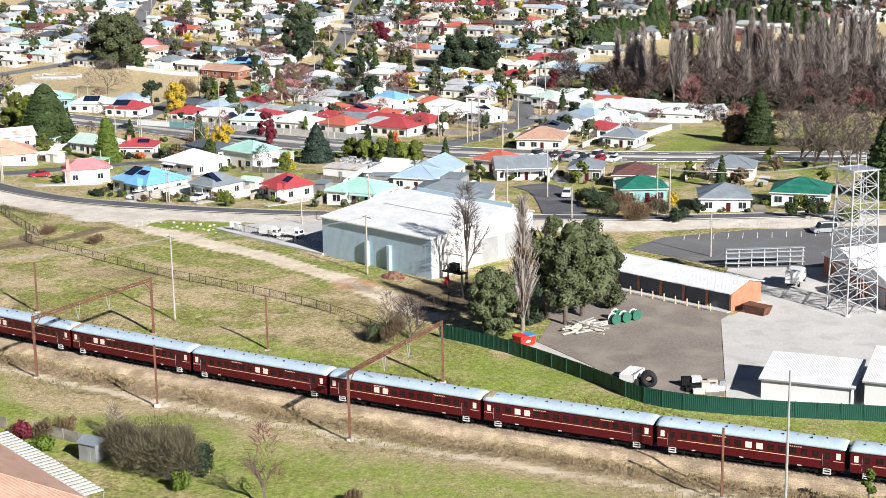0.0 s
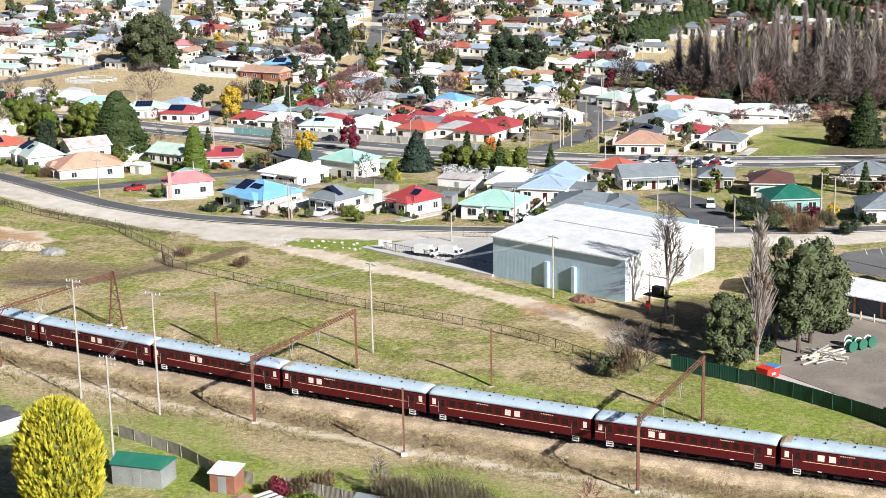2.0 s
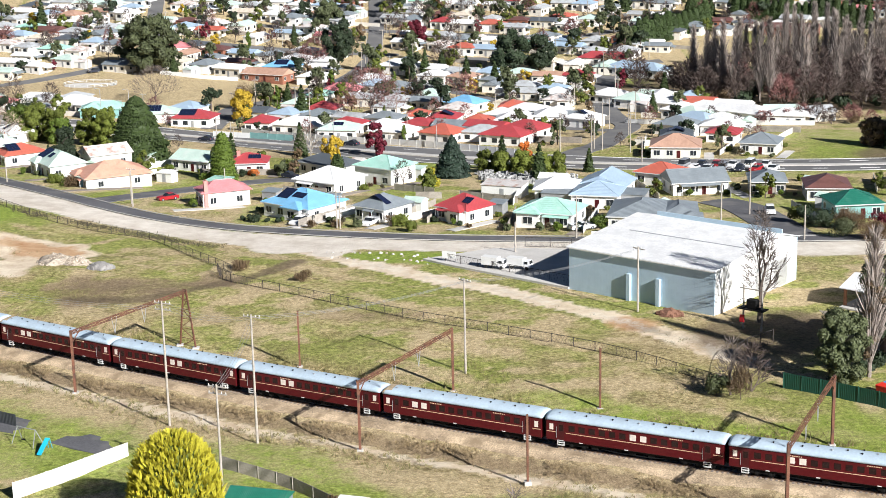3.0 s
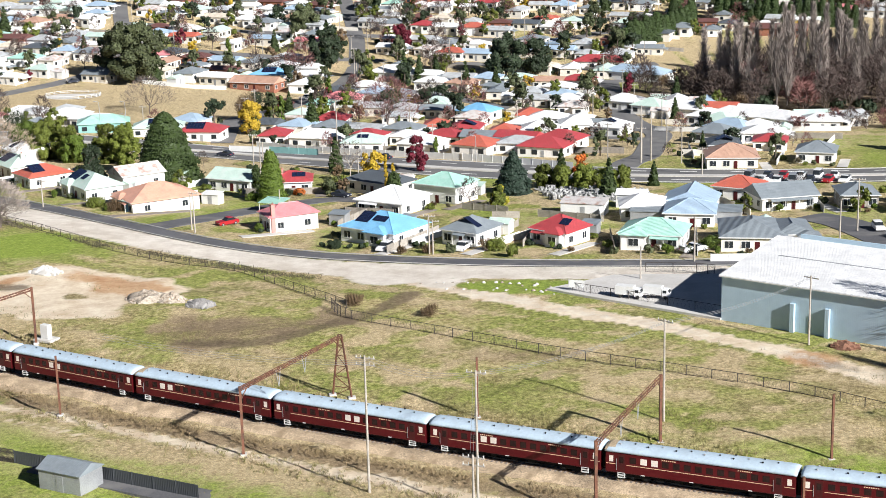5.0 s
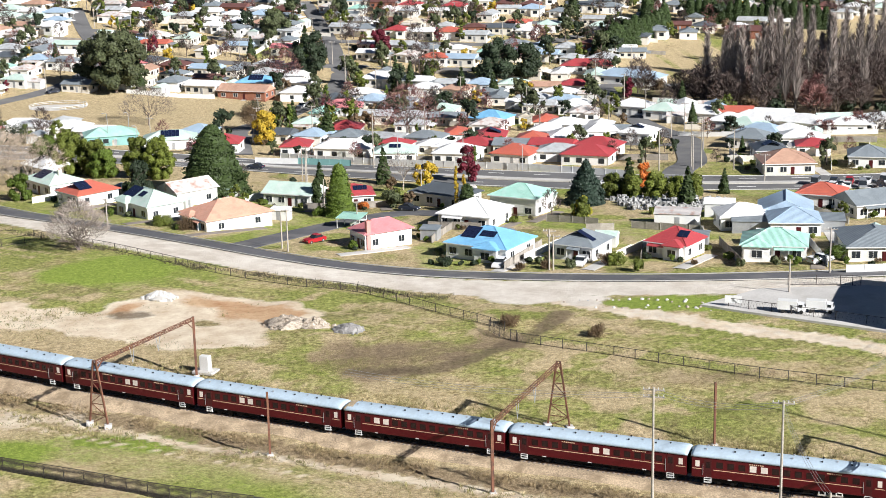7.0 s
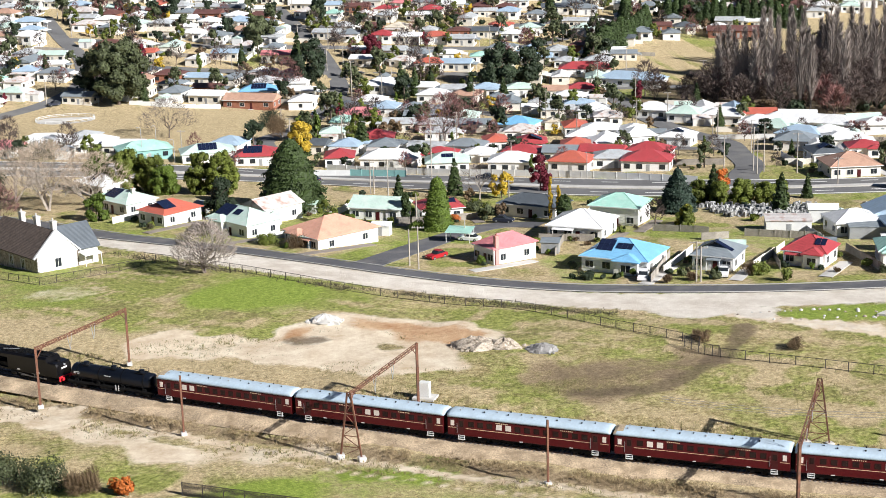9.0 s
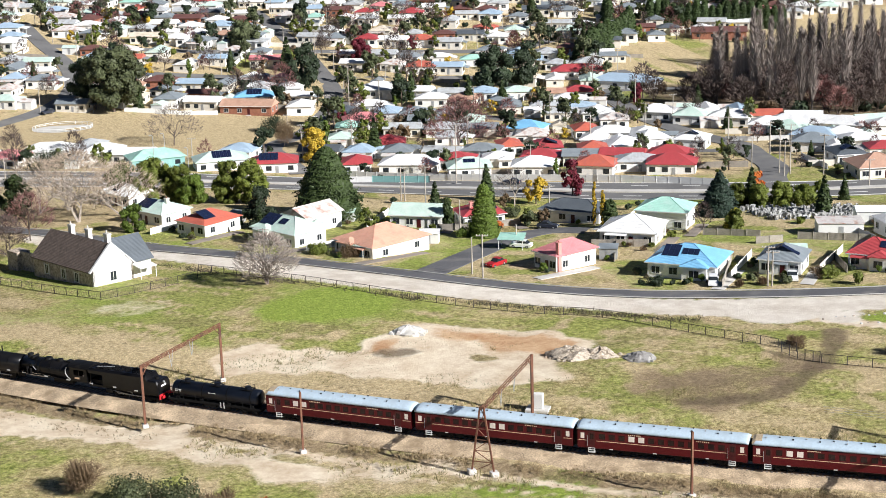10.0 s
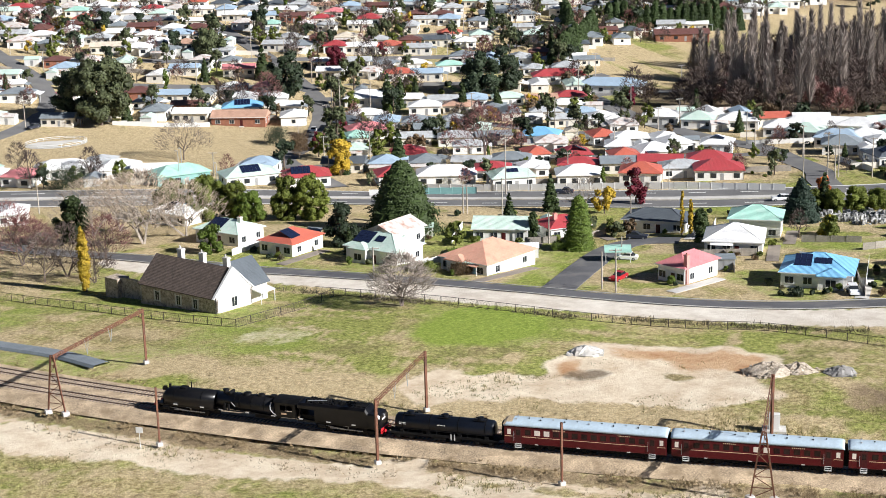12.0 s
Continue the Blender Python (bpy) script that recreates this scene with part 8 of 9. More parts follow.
def build_long_shed():
    c = thing("long_shed", "long open-fronted depot shed with a white roof and brick end", "shed", frame_at(18.5, 260.6, -44.6, 0))
    L, D = 35.3, 7.6
    part("roof", Shape().hull([(-0.5, -1.2, 3.0), (L + 0.6, -1.2, 3.0), (L + 0.6, D / 2, 4.3), (-0.5, D / 2, 4.3)], [(-0.5, -1.2, 3.15), (L + 0.6, -1.2, 3.15), (L + 0.6, D / 2, 4.45), (-0.5, D / 2, 4.45)]).hull([(-0.5, D / 2, 4.3), (L + 0.6, D / 2, 4.3), (L + 0.6, D + 0.5, 3.2), (-0.5, D + 0.5, 3.2)], [(-0.5, D / 2, 4.45), (L + 0.6, D / 2, 4.45), (L + 0.6, D + 0.5, 3.35), (-0.5, D + 0.5, 3.35)]), ROOFS["white"], c, "white steel roof")
    part("rear_wall", Shape().box(0, D - 0.2, -0.3, L, D, 3.2), TAN_BRICK, c)
    part("end_wall", Shape().hull([(L, -0.4, -0.3), (L + 0.3, -0.4, -0.3), (L + 0.3, D, -0.3), (L, D, -0.3)], [(L, -0.4, 3.1), (L + 0.3, -0.4, 3.1), (L + 0.3, D, 3.2), (L, D, 3.2)]).hull([(L, -0.4, 3.1), (L + 0.3, -0.4, 3.1), (L + 0.3, D, 3.2), (L, D, 3.2)], [(L, D / 2 - 0.1, 4.3), (L + 0.3, D / 2 - 0.1, 4.3), (L + 0.3, D / 2 + 0.1, 4.3), (L, D / 2 + 0.1, 4.3)]), TAN_BRICK, c, "orange-red brick gable end")
    for k in range(9):
        x = k * L / 8
        part("pier", Shape().box(x - 0.2, -0.2, -0.3, x + 0.2, 0.2, 3.05), TAN_BRICK, c)
        if k in (3, 4, 5, 6, 7):
            part("roller_door", Shape().box(x + 0.2, 0.0, 0, x + L / 8 - 0.2, 0.06, 2.9), DARK_DOOR, c, "dark blue-grey roller door")
    part("floor", Shape().box(-0.3, -1.4, -0.3, L + 0.3, D, 0.16, 0.03), CONCRETE, c)
    for k in range(13):
        x = 6.5 + k * 2.2
        b = single("bollard", Shape().rod((0, 0, -0.2), (0, 0, 1.0), 0.11, 0.11, 8).rod((0, 0, 1.0), (0, 0, 1.08), 0.11, 0.06, 8), CREAM, "pale painted steel bollard in front of the shed", "bollard", frame_at(18.5, 260.6, -44.6, 0.15) @ pose(x, -2.0, 0), group="bollards along the shed")


build_long_shed()


def plain_hall(x, y, turn, w, d, h, label, wall=None, name="storage_building"):
    c = thing(name, label, "building", frame_at(x, y, turn, 0.05))
    part("wall", Shape().box(0, 0, -0.3, w, d, h), wall or WHITE, c)
    part("roof", Shape().hull([(-0.3, -0.3, h), (w + 0.3, -0.3, h), (w + 0.3, d + 0.3, h + 0.7), (-0.3, d + 0.3, h + 0.7)], [(-0.3, -0.3, h + 0.15), (w + 0.3, -0.3, h + 0.15), (w + 0.3, d + 0.3, h + 0.85), (-0.3, d + 0.3, h + 0.85)]), ROOFS["white"], c, "white steel roof")
    part("downpipe", Shape().rod((w - 0.2, -0.1, 0), (w - 0.2, -0.1, h), 0.06, n=6), WHITE, c)
    part("gutter", Shape().box(-0.3, -0.45, h - 0.05, w + 0.3, -0.3, h + 0.12), GREY_METAL, c)
    return c


plain_hall(40.3, 195.3, -22, 11.5, 9.5, 2.6, "white sheet metal storage building in the depot yard")
plain_hall(52.3, 190.6, -22, 10.5, 13, 3.6, "tall white sheet metal storage building in the depot yard")
for x, y, t, w, d in ((66, 247, 20, 16, 10), (68, 233, 20, 15, 11)):
    c = thing("brick_workshop", "orange brick workshop with a white gabled roof", "building", frame_at(x, y, t, 0.05))
    part("wall", Shape().box(0, 0, -0.3, w, d, 3.6).hull([(0, 0, 3.6), (0.25, 0, 3.6), (0.25, d, 3.6), (0, d, 3.6)], [(0, d / 2 - 0.1, 5.6), (0.25, d / 2 - 0.1, 5.6), (0.25, d / 2 + 0.1, 5.6), (0, d / 2 + 0.1, 5.6)]), TAN_BRICK, c)
    part("roof", roof_shell(Shape(), -0.6, -0.6, w + 0.5, d + 0.6, 3.55, 2.3, "gable", along="x"), ROOFS["white"], c)
    part("roller_door", Shape().box(-0.05, d * 0.25, 0, 0.02, d * 0.65, 3.0), GREY_METAL, c)


def build_tower():
    c = thing("lattice_tower", "tall pale steel lattice communications tower in the depot yard", "tower", frame_at(62, 235.5, 20, 0.05))
    h, b, t = 22.0, 2.7, 2.1

    def half(z):
        return b + (t - b) * z / h

    corners = [(-1, -1), (1, -1), (1, 1), (-1, 1)]
    for sx, sy in corners:
        part("leg", Shape().beam((sx * b, sy * b, -0.3), (sx * t, sy * t, h), 0.17), GALV, c)
        part("footing", Shape().box(sx * b - 0.5, sy * b - 0.5, -0.4, sx * b + 0.5, sy * b + 0.5, 0.25, 0.05), CONCRETE, c)
    n = 9
    for k in range(n):
        z0, z1 = h * k / n, h * (k + 1) / n
        s = Shape()
        for i in range(4):
            (ax, ay), (bx, by) = corners[i], corners[(i + 1) % 4]
            p0, q0 = Vector((ax * half(z0), ay * half(z0), z0)), Vector((bx * half(z0), by * half(z0), z0))
            p1, q1 = Vector((ax * half(z1), ay * half(z1), z1)), Vector((bx * half(z1), by * half(z1), z1))
            s.beam(p0, q1, 0.09).beam(q0, p1, 0.09).beam(p1, q1, 0.11)
        tagged(part("bracing", s, GALV, c), kind="stuff")
    part("platform", Shape().box(-t - 0.3, -t - 0.3, h - 0.1, t + 0.3, t + 0.3, h, 0.02), GALV, c)
    part("ladder", Shape().beam((-0.25, -b + 0.2, 0), (-0.25, -t + 0.2, h), 0.06).beam((0.25, -b + 0.2, 0), (0.25, -t + 0.2, h), 0.06), GALV, c)
    for k in range(3):
        part("aerial", Shape().rod((-1.4 + 1.4 * k, 0, h), (-1.4 + 1.4 * k, 0, h + 2.2), 0.05, n=6), GALV, c)


build_tower()

skip = thing("skip_bin", "bright red steel skip bin with a blue lid in the yard", "skip bin", frame_at(11.2, 219.6, 40, 0.05))
BIN_RED = surface("red_bin_paint", (0.68, 0.035, 0.02), 0.45, amount=0.1)
BIN_BLUE = surface("blue_lid_plastic", (0.03, 0.27, 0.62), 0.45, amount=0.1)
part("body", Shape().hull([(-1.3, -0.75, 0.15), (1.3, -0.75, 0.15), (1.3, 0.75, 0.15), (-1.3, 0.75, 0.15)], [(-1.5, -0.95, 1.6), (1.5, -0.95, 1.5), (1.5, 0.95, 1.5), (-1.5, 0.95, 1.6)]), BIN_RED, skip)
part("lid", Shape().hull([(0.1, -0.98, 1.52), (1.55, -0.98, 1.5), (1.55, 0.98, 1.5), (0.1, 0.98, 1.52)], [(0.1, -0.95, 1.66), (1.5, -0.95, 1.62), (1.5, 0.95, 1.62), (0.1, 0.95, 1.66)]), BIN_BLUE, skip, "blue plastic lid")
part("lid", Shape().box(-1.52, -0.97, 1.6, 0.06, 0.97, 1.72, 0.03), BIN_RED, skip, "red lid")
part("side_label", Shape().box(-0.5, -0.92, 0.7, 0.4, -0.86, 1.0), WHITE, skip, "white blank label")

trailer = thing("tipping_trailer", "white steel trailer with an open tub in the yard", "trailer", frame_at(24.6, 202.5, 62, 0.05))
part("tub", Shape().box(-2.0, -1.05, 0.7, 2.0, -0.95, 1.6).box(-2.0, 0.95, 0.7, 2.0, 1.05, 1.6).box(-2.0, -1.05, 0.7, -1.9, 1.05, 1.6).box(1.9, -1.05, 0.7, 2.0, 1.05, 1.6).box(-2.0, -1.0, 0.65, 2.0, 1.0, 0.75), WHITE, trailer, "white open tub")
part("drawbar", Shape().beam((2.0, 0.6, 0.7), (3.4, 0, 0.6), 0.12).beam((2.0, -0.6, 0.7), (3.4, 0, 0.6), 0.12), UNDER, trailer)
for sx in (-1.6, -0.6):
    for sy in (-1.25, 1.25):
        part("wheel", Shape().rod((sx, sy - 0.15, 0.55), (sx, sy + 0.15, 0.55), 0.55, n=14), RUBBER, trailer)
for k in range(2):
    tyre = Shape()
    a = [(0.75 + 0.35 * math.cos(t), 0.3 * math.sin(t)) for t in np.linspace(0, 5.5, 8)]
    tyre.rings([[(r * math.cos(u), y, 1.1 + r * math.sin(u)) for r, y in a] for u in np.linspace(0, 2 * math.pi, 19)])
    single("big_tyre", tyre, RUBBER, "large black tractor tyre standing by the trailer", "tyre", frame_at(26.6, 200.2 + k * 0.7, -20, 0.05), group="tyres by the trailer")

PALE_TIMBER = surface("pale_timber", (0.52, 0.46, 0.38), 0.85, amount=0.25)
DRUM_GREEN = surface("green_drum_paint", (0.03, 0.14, 0.09), 0.5)
for k in range(22):
    a = rnd.uniform(-25, 25) + (40 if k % 3 else -30)
    single("timber_pole", Shape().box(-2.4, -0.11, 0, 2.4, 0.11, 0.2, 0.02), PALE_TIMBER if k % 4 else GALV, "pale length of stacked timber in the yard", "timber", frame_at(20.3 + rnd.uniform(-1.6, 2.0), 227 + rnd.uniform(-1.8, 1.8), a, 0.06 + 0.2 * (k // 5)), group="stacked timbers")
for k, (dx, dy) in enumerate(((0, 0), (1.7, 1.0), (3.3, 2.0), (0.6, 2.2))):
    d = thing("cable_drum", "green cable drum with pale rims in the yard", "cable drum", frame_at(25.2 + dx, 230 + dy, 30, 0.05), group="cable drums")
    part("core", Shape().rod((0, -0.45, 0.8), (0, 0.45, 0.8), 0.62, n=16), DRUM_GREEN, d)
    for y in (-0.5, 0.5):
        part("rim", Shape().rod((0, y - 0.05, 0.8), (0, y + 0.05, 0.8), 0.82, n=18), WHITE if y > 0 else DRUM_GREEN, d)
rack = thing("pipe_rack", "long white steel storage rack behind the shed", "rack", frame_at(47.5, 262.5, 4, 0.05))
for k in range(7):
    part("upright", Shape().box(k * 2.2 - 0.06, -0.06, 0, k * 2.2 + 0.06, 0.06, 3.2), WHITE, rack)
for z in (0.7, 1.6, 2.5, 3.1):
    part("shelf", Shape().box(-0.2, -0.5, z, 13.4, 0.5, z + 0.1), GALV, rack)
small_truck(56.6, 250, 245, "white service truck parked behind the depot shed")
heap = thing("rust_hopper", "rusty steel hopper beside the brick gable", "hopper", frame_at(47.3, 234.2, -44, 0.05))
part("tub", Shape().hull([(-1.6, -0.8, 0), (1.6, -0.8, 0), (1.6, 0.8, 0), (-1.6, 0.8, 0)], [(-2.1, -1.1, 1.4), (2.1, -1.1, 1.4), (2.1, 1.1, 1.4), (-2.1, 1.1, 1.4)]), RUST, heap)
car(70, 288, 10, "silver", "van", 0.08)
pallets = thing("machinery_heap", "heap of machinery and pallets beside the white building", "machinery")
for k in range(18):
    x, y = 32.5 + rnd.uniform(-1.8, 4.5), 199.5 + rnd.uniform(-2.0, 2.4)
    h = rnd.uniform(0.4, 1.5)
    part("piece", Shape().box(x - rnd.uniform(0.3, 1.0), y - rnd.uniform(0.3, 0.7), 0.05, x + rnd.uniform(0.3, 1.0), y + rnd.uniform(0.3, 0.7), h, 0.03), (WHITE, GREY_METAL, UNDER, PALE_TIMBER)[k % 4], pallets)


# ---- stone house ----
def build_stone_house():
    c = thing("stone_house", "old stone cottage with brown shingles and white gable", "house", frame_at(-170.2, 398.1, -63.5, -3.0))
    w, d, h = 20.0, 9.0, 3.4
    part("front_wall", Shape().box(-w / 2, -d / 2, -1.2, w / 2, -d / 2 + 0.4, h), STONE, c, "rough brown stone wall")
    part("rear_wall", Shape().box(-w / 2, d / 2 - 0.4, -1.2, w / 2, d / 2, h), STONE, c)
    for x in (-w / 2, w / 2 - 0.4):
        part("gable_wall", Shape().hull([(x, -d / 2, -1.2), (x + 0.4, -d / 2, -1.2), (x + 0.4, d / 2, -1.2), (x, d / 2, -1.2)], [(x, -d / 2, h), (x + 0.4, -d / 2, h), (x + 0.4, d / 2, h), (x, d / 2, h)]).hull([(x, -d / 2, h), (x + 0.4, -d / 2, h), (x + 0.4, d / 2, h), (x, d / 2, h)], [(x, -0.1, h + 4.4), (x + 0.4, -0.1, h + 4.4), (x + 0.4, 0.1, h + 4.4), (x, 0.1, h + 4.4)]), WHITE, c, "white painted gable")
    roof = part("roof", roof_shell(Shape(), -w / 2 + 0.1, -d / 2 - 0.6, w / 2 - 0.1, d / 2 + 0.6, h - 0.3, 4.8, "gable", along="x"), ROOFS["shingle"], c, "weathered brown shingle roof")
    for k, x in enumerate((-5.4, 0.2, 4.6)):
        window(c, x, -d / 2, 0.6, 1.0, 1.7, "-y")
        part("window_surround", Shape().box(x - 0.9, -d / 2 - 0.05, 0.3, x - 0.62, -d / 2 + 0.1, 2.6).box(x + 0.62, -d / 2 - 0.05, 0.3, x + 0.9, -d / 2 + 0.1, 2.6), CONCRETE, c)
    for x in (-4.2, 1.5, 7.6):
        ch = part("chimney", Shape().box(x - 0.55, 0.5, h + 2.0, x + 0.55, 1.4, h + 6.0).box(x - 0.65, 0.4, h + 5.6, x + 0.65, 1.5, h + 5.9), CONCRETE, c, "pale stone chimney")
        part("chimney_pot", Shape().rod((x - 0.2, 0.95, h + 6.0), (x - 0.2, 0.95, h + 6.5), 0.16, 0.13, 8), CONCRETE, ch)
    part("coping", Shape().beam((w / 2 - 0.2, -d / 2 - 0.6, h - 0.2), (w / 2 - 0.2, 0, h + 4.7), 0.5, 0.25).beam((w / 2 - 0.2, d / 2 + 0.6, h - 0.2), (w / 2 - 0.2, 0, h + 4.7), 0.5, 0.25), WHITE, c, "white coping stones")
    wing = part("wing_wall", Shape().box(1.5, d / 2, -1.2, w / 2 - 0.6, d / 2 + 4.6, h), WHITE, c)
    part("wing_roof", roof_shell(Shape(), 1.0, 0.2, w / 2 - 0.1, d / 2 + 5.0, h - 0.2, 4.4, "gable", along="y"), ROOFS["darkgrey"], c, "dark blue-grey slate wing roof")
    window(c, w / 2, 0, 0.9, 1.3, 1.7, "+x")
    part("porch_roof", Shape().hull([(w / 2, 4.6, 2.7), (w / 2 + 2.2, 4.6, 2.3), (w / 2 + 2.2, 8.4, 2.3), (w / 2, 8.4, 2.7)], [(w / 2, 4.6, 2.85), (w / 2 + 2.2, 4.6, 2.45), (w / 2 + 2.2, 8.4, 2.45), (w / 2, 8.4, 2.85)]), WHITE, c)
    for y in (4.7, 8.2):
        part("porch_post", Shape().box(w / 2 + 2.0, y, -1, w / 2 + 2.12, y + 0.12, 2.35), WHITE, c)
    part("annexe_wall", Shape().box(-w / 2 - 7.5, -d / 2 + 2, -1.6, -w / 2 - 0.2, -d / 2 + 2.5, 2.6).box(-w / 2 - 11.0, -d / 2 + 1.0, -1.6, -w / 2 - 7.5, -d / 2 + 4.0, 2.4), STONE, c, "rough brown stone annexe")


build_stone_house()


# ---- heaps, boxes and drain on the paddock ----
def heap_of(x, y, w, h, material, label, seed, name="spoil_heap"):
    r = random.Random(seed)
    s = Shape()
    rings = []
    for f, z in ((1.0, -0.2), (0.85, 0.25), (0.55, 0.7), (0.25, 0.95), (0.05, 1.0)):
        rings.append([(w / 2 * f * math.cos(a) * r.uniform(0.75, 1.2) * 1.35, w / 2 * f * math.sin(a) * r.uniform(0.75, 1.2), h * z * r.uniform(0.7, 1.15)) for a in np.linspace(0, 6.0, 15)])
    s.rings(rings)
    c = thing(name, label, "heap", frame_at(x, y, -30))
    part("mound", s, material, c)
    s = Shape()
    for _ in range(60):
        a, f = r.uniform(0, 6.28), r.uniform(0.2, 1.0)
        px, py, q = w / 2 * f * math.cos(a) * 1.35, w / 2 * f * math.sin(a), r.uniform(0.12, 0.4)
        pz = h * (1 - f) * 0.9
        s.hull([(px - q, py - q * 0.8, pz - 0.2), (px + q, py - q, pz - 0.2), (px + q * 0.8, py + q, pz - 0.2), (px - q, py + q, pz - 0.2)], [(px - q * 0.6, py - q * 0.5, pz + q), (px + q * 0.5, py - q * 0.6, pz + q * 0.8), (px + q * 0.4, py + q * 0.5, pz + q), (px - q * 0.5, py + q * 0.5, pz + q * 0.7)])
    tagged(part("rubble", s, material, c), kind="stuff")
    return c


SPOIL = surface("pale_rubble", (0.42, 0.36, 0.29), 0.95, amount=0.5, scale=0.9, fine=4, bump=0.7, dirt=(0.22, 0.17, 0.12))
GREY_SPOIL = surface("grey_gravel", (0.24, 0.23, 0.22), 0.95, amount=0.35, scale=0.9, fine=5, bump=0.7)
heap_of(-127.2, 331, 4.6, 1.3, CONCRETE, "pale grey heap of sand on bare soil", 1)
heap_of(-108.2, 308.6, 6.6, 1.7, SPOIL, "rough heap of pale rubble and dry weeds", 2)
heap_of(-104.6, 306.6, 5.0, 1.5, SPOIL, "rough heap of pale rubble and dry weeds", 4)
heap_of(-99.9, 302.4, 4.2, 1.2, GREY_SPOIL, "small grey gravel heap on the grass", 3)
heap_of(-8.6, 260.1, 3.4, 0.9, surface("red_brown_soil", (0.20, 0.10, 0.065), 0.95, amount=0.4, scale=0.9, fine=5, bump=0.7), "low mound of red-brown soil by the warehouse", 5)
box = thing("relay_cabinet", "white lineside equipment cabinet on a concrete pad", "equipment cabinet", frame_at(-122.6, 288.6, -35))
part("pad", Shape().box(-1.6, -1.2, -0.2, 1.6, 1.2, 0.15, 0.03), CONCRETE, box)
part("body", Shape().box(-0.75, -0.45, 0.15, 0.75, 0.45, 2.3, 0.04), WHITE, box)
part("door", Shape().box(-0.68, -0.48, 0.3, 0.68, -0.45, 2.15), WHITE, box)
drain = Shape()
rows = []
for x, y in smooth_line([(-224, 416), (-214, 400), (-207.6, 388.5), (-200.7, 376.5), (-196.1, 364.8)], 3):
    rows.append([(x - 1.6, y - 0.6, ground_z(x, y) + 0.1), (x - 1.2, y - 0.4, ground_z(x, y) + 0.5), (x + 1.2, y + 0.4, ground_z(x, y) + 0.55), (x + 1.6, y + 0.6, ground_z(x, y) + 0.1)])
single("drain_cover", drain.rings(rows, closed=False), ROOFS["grey"], "dark grey lined drain in the paddock", "drain", kind="structure")
road("back_lane", smooth_line([(-118, 236), (-103.5, 225.5), (-93.3, 218.2), (-83, 210.8)]), 4.6, ASPHALT, "dark asphalt lane behind the back fence", 0.1)
marker = thing("track_sign", "small white sign on a post beside the railway", "sign", frame_at(-200.4, 326.4, -40))
part("post", Shape().rod((0, 0, -0.3), (0, 0, 2.4), 0.04, n=6), WHITE, marker)
part("board", Shape().box(-0.5, -0.03, 2.2, 0.5, 0.03, 3.0), WHITE, marker)
swing = thing("swing_set", "metal frame garden swing on a lawn", "swing", frame_at(-96.5, 215.8, -35))
part("swing_frame", Shape().beam((-1.8, -0.9, 0), (-1.5, 0, 2.1), 0.08).beam((-1.8, 0.9, 0), (-1.5, 0, 2.1), 0.08).beam((1.8, -0.9, 0), (1.5, 0, 2.1), 0.08).beam((1.8, 0.9, 0), (1.5, 0, 2.1), 0.08).beam((-1.6, 0, 2.1), (1.6, 0, 2.1), 0.09), GREY_METAL, swing)
part("swing_seat", Shape().box(-0.9, -0.15, 0.5, -0.4, 0.15, 0.56).rod((-0.88, 0, 0.5), (-0.88, 0, 2.1), 0.015, n=4).rod((-0.42, 0, 0.5), (-0.42, 0, 2.1), 0.015, n=4), UNDER, swing)
TOY_BLUE = surface("turquoise_plastic", (0.02, 0.42, 0.62), 0.4)
slide = thing("slide", "turquoise plastic garden slide", "slide", frame_at(-94.0, 212.8, 70))
part("chute", Shape().hull([(-1.2, -0.3, 0.1), (-1.2, 0.3, 0.1), (1.0, 0.3, 1.4), (1.0, -0.3, 1.4)], [(-1.2, -0.3, 0.2), (-1.2, 0.3, 0.2), (1.0, 0.3, 1.5), (1.0, -0.3, 1.5)]), TOY_BLUE, slide)
part("ladder", Shape().beam((1.0, -0.25, 1.45), (1.5, -0.25, 0), 0.06).beam((1.0, 0.25, 1.45), (1.5, 0.25, 0), 0.06), TOY_BLUE, slide)

# ---- back gardens on the near side ----
near = house(-52.0, 163.6, -51, 26, 14, "tan", h=2.9, pitch=0.42, wall=BRICK, label="brick house with a pinkish brown tiled roof beside the railway")
deck = thing("verandah", "verandah roof of white slats beside the brick house", "verandah", frame_at(-45.6, 169.6, -51, 0))
for k in range(26):
    part("slat", Shape().box(-12 + k * 0.95, -1.3, 2.75, -11.5 + k * 0.95, 1.3, 2.83), WHITE, deck)
for y in (-1.25, 1.2):
    part("bearer", Shape().box(-12.2, y, 2.6, 12.6, y + 0.08, 2.74), GREY_METAL, deck)
for x in np.linspace(-12, 12.3, 6):
    part("post", Shape().box(x, 1.1, -0.2, x + 0.1, 1.2, 2.62), GREY_METAL, deck)
shed(-67.2, 190.4, -20, 6.2, 3.6, 2.5, GREY_METAL, "green", "gable", "grey garden shed with green and red roof")
shed(-57.5, 187.2, -20, 3.0, 2.6, 2.3, BRICK, "white", "skillion", "small brick outhouse with a white roof")
shed(-41.5, 177.5, -30, 2.6, 2.4, 2.2, GREY_METAL, "grey", "gable", "small grey metal garden shed")
shed(-113.6, 228.6, -35, 6.0, 4.0, 2.4, GREY_METAL, "grey", "gable", "grey metal garden shed with a translucent roof")
shed(-85.5, 388.3, -30, 5.0, 4.4, 2.3, WHITE, "mint", "skillion", "open carport with a pale green roof", True, "carport")
shed(-22.8, 366, -24, 9, 5, 2.6, WHITE, "rust", "skillion", "low garden shed with a rusty striped roof")
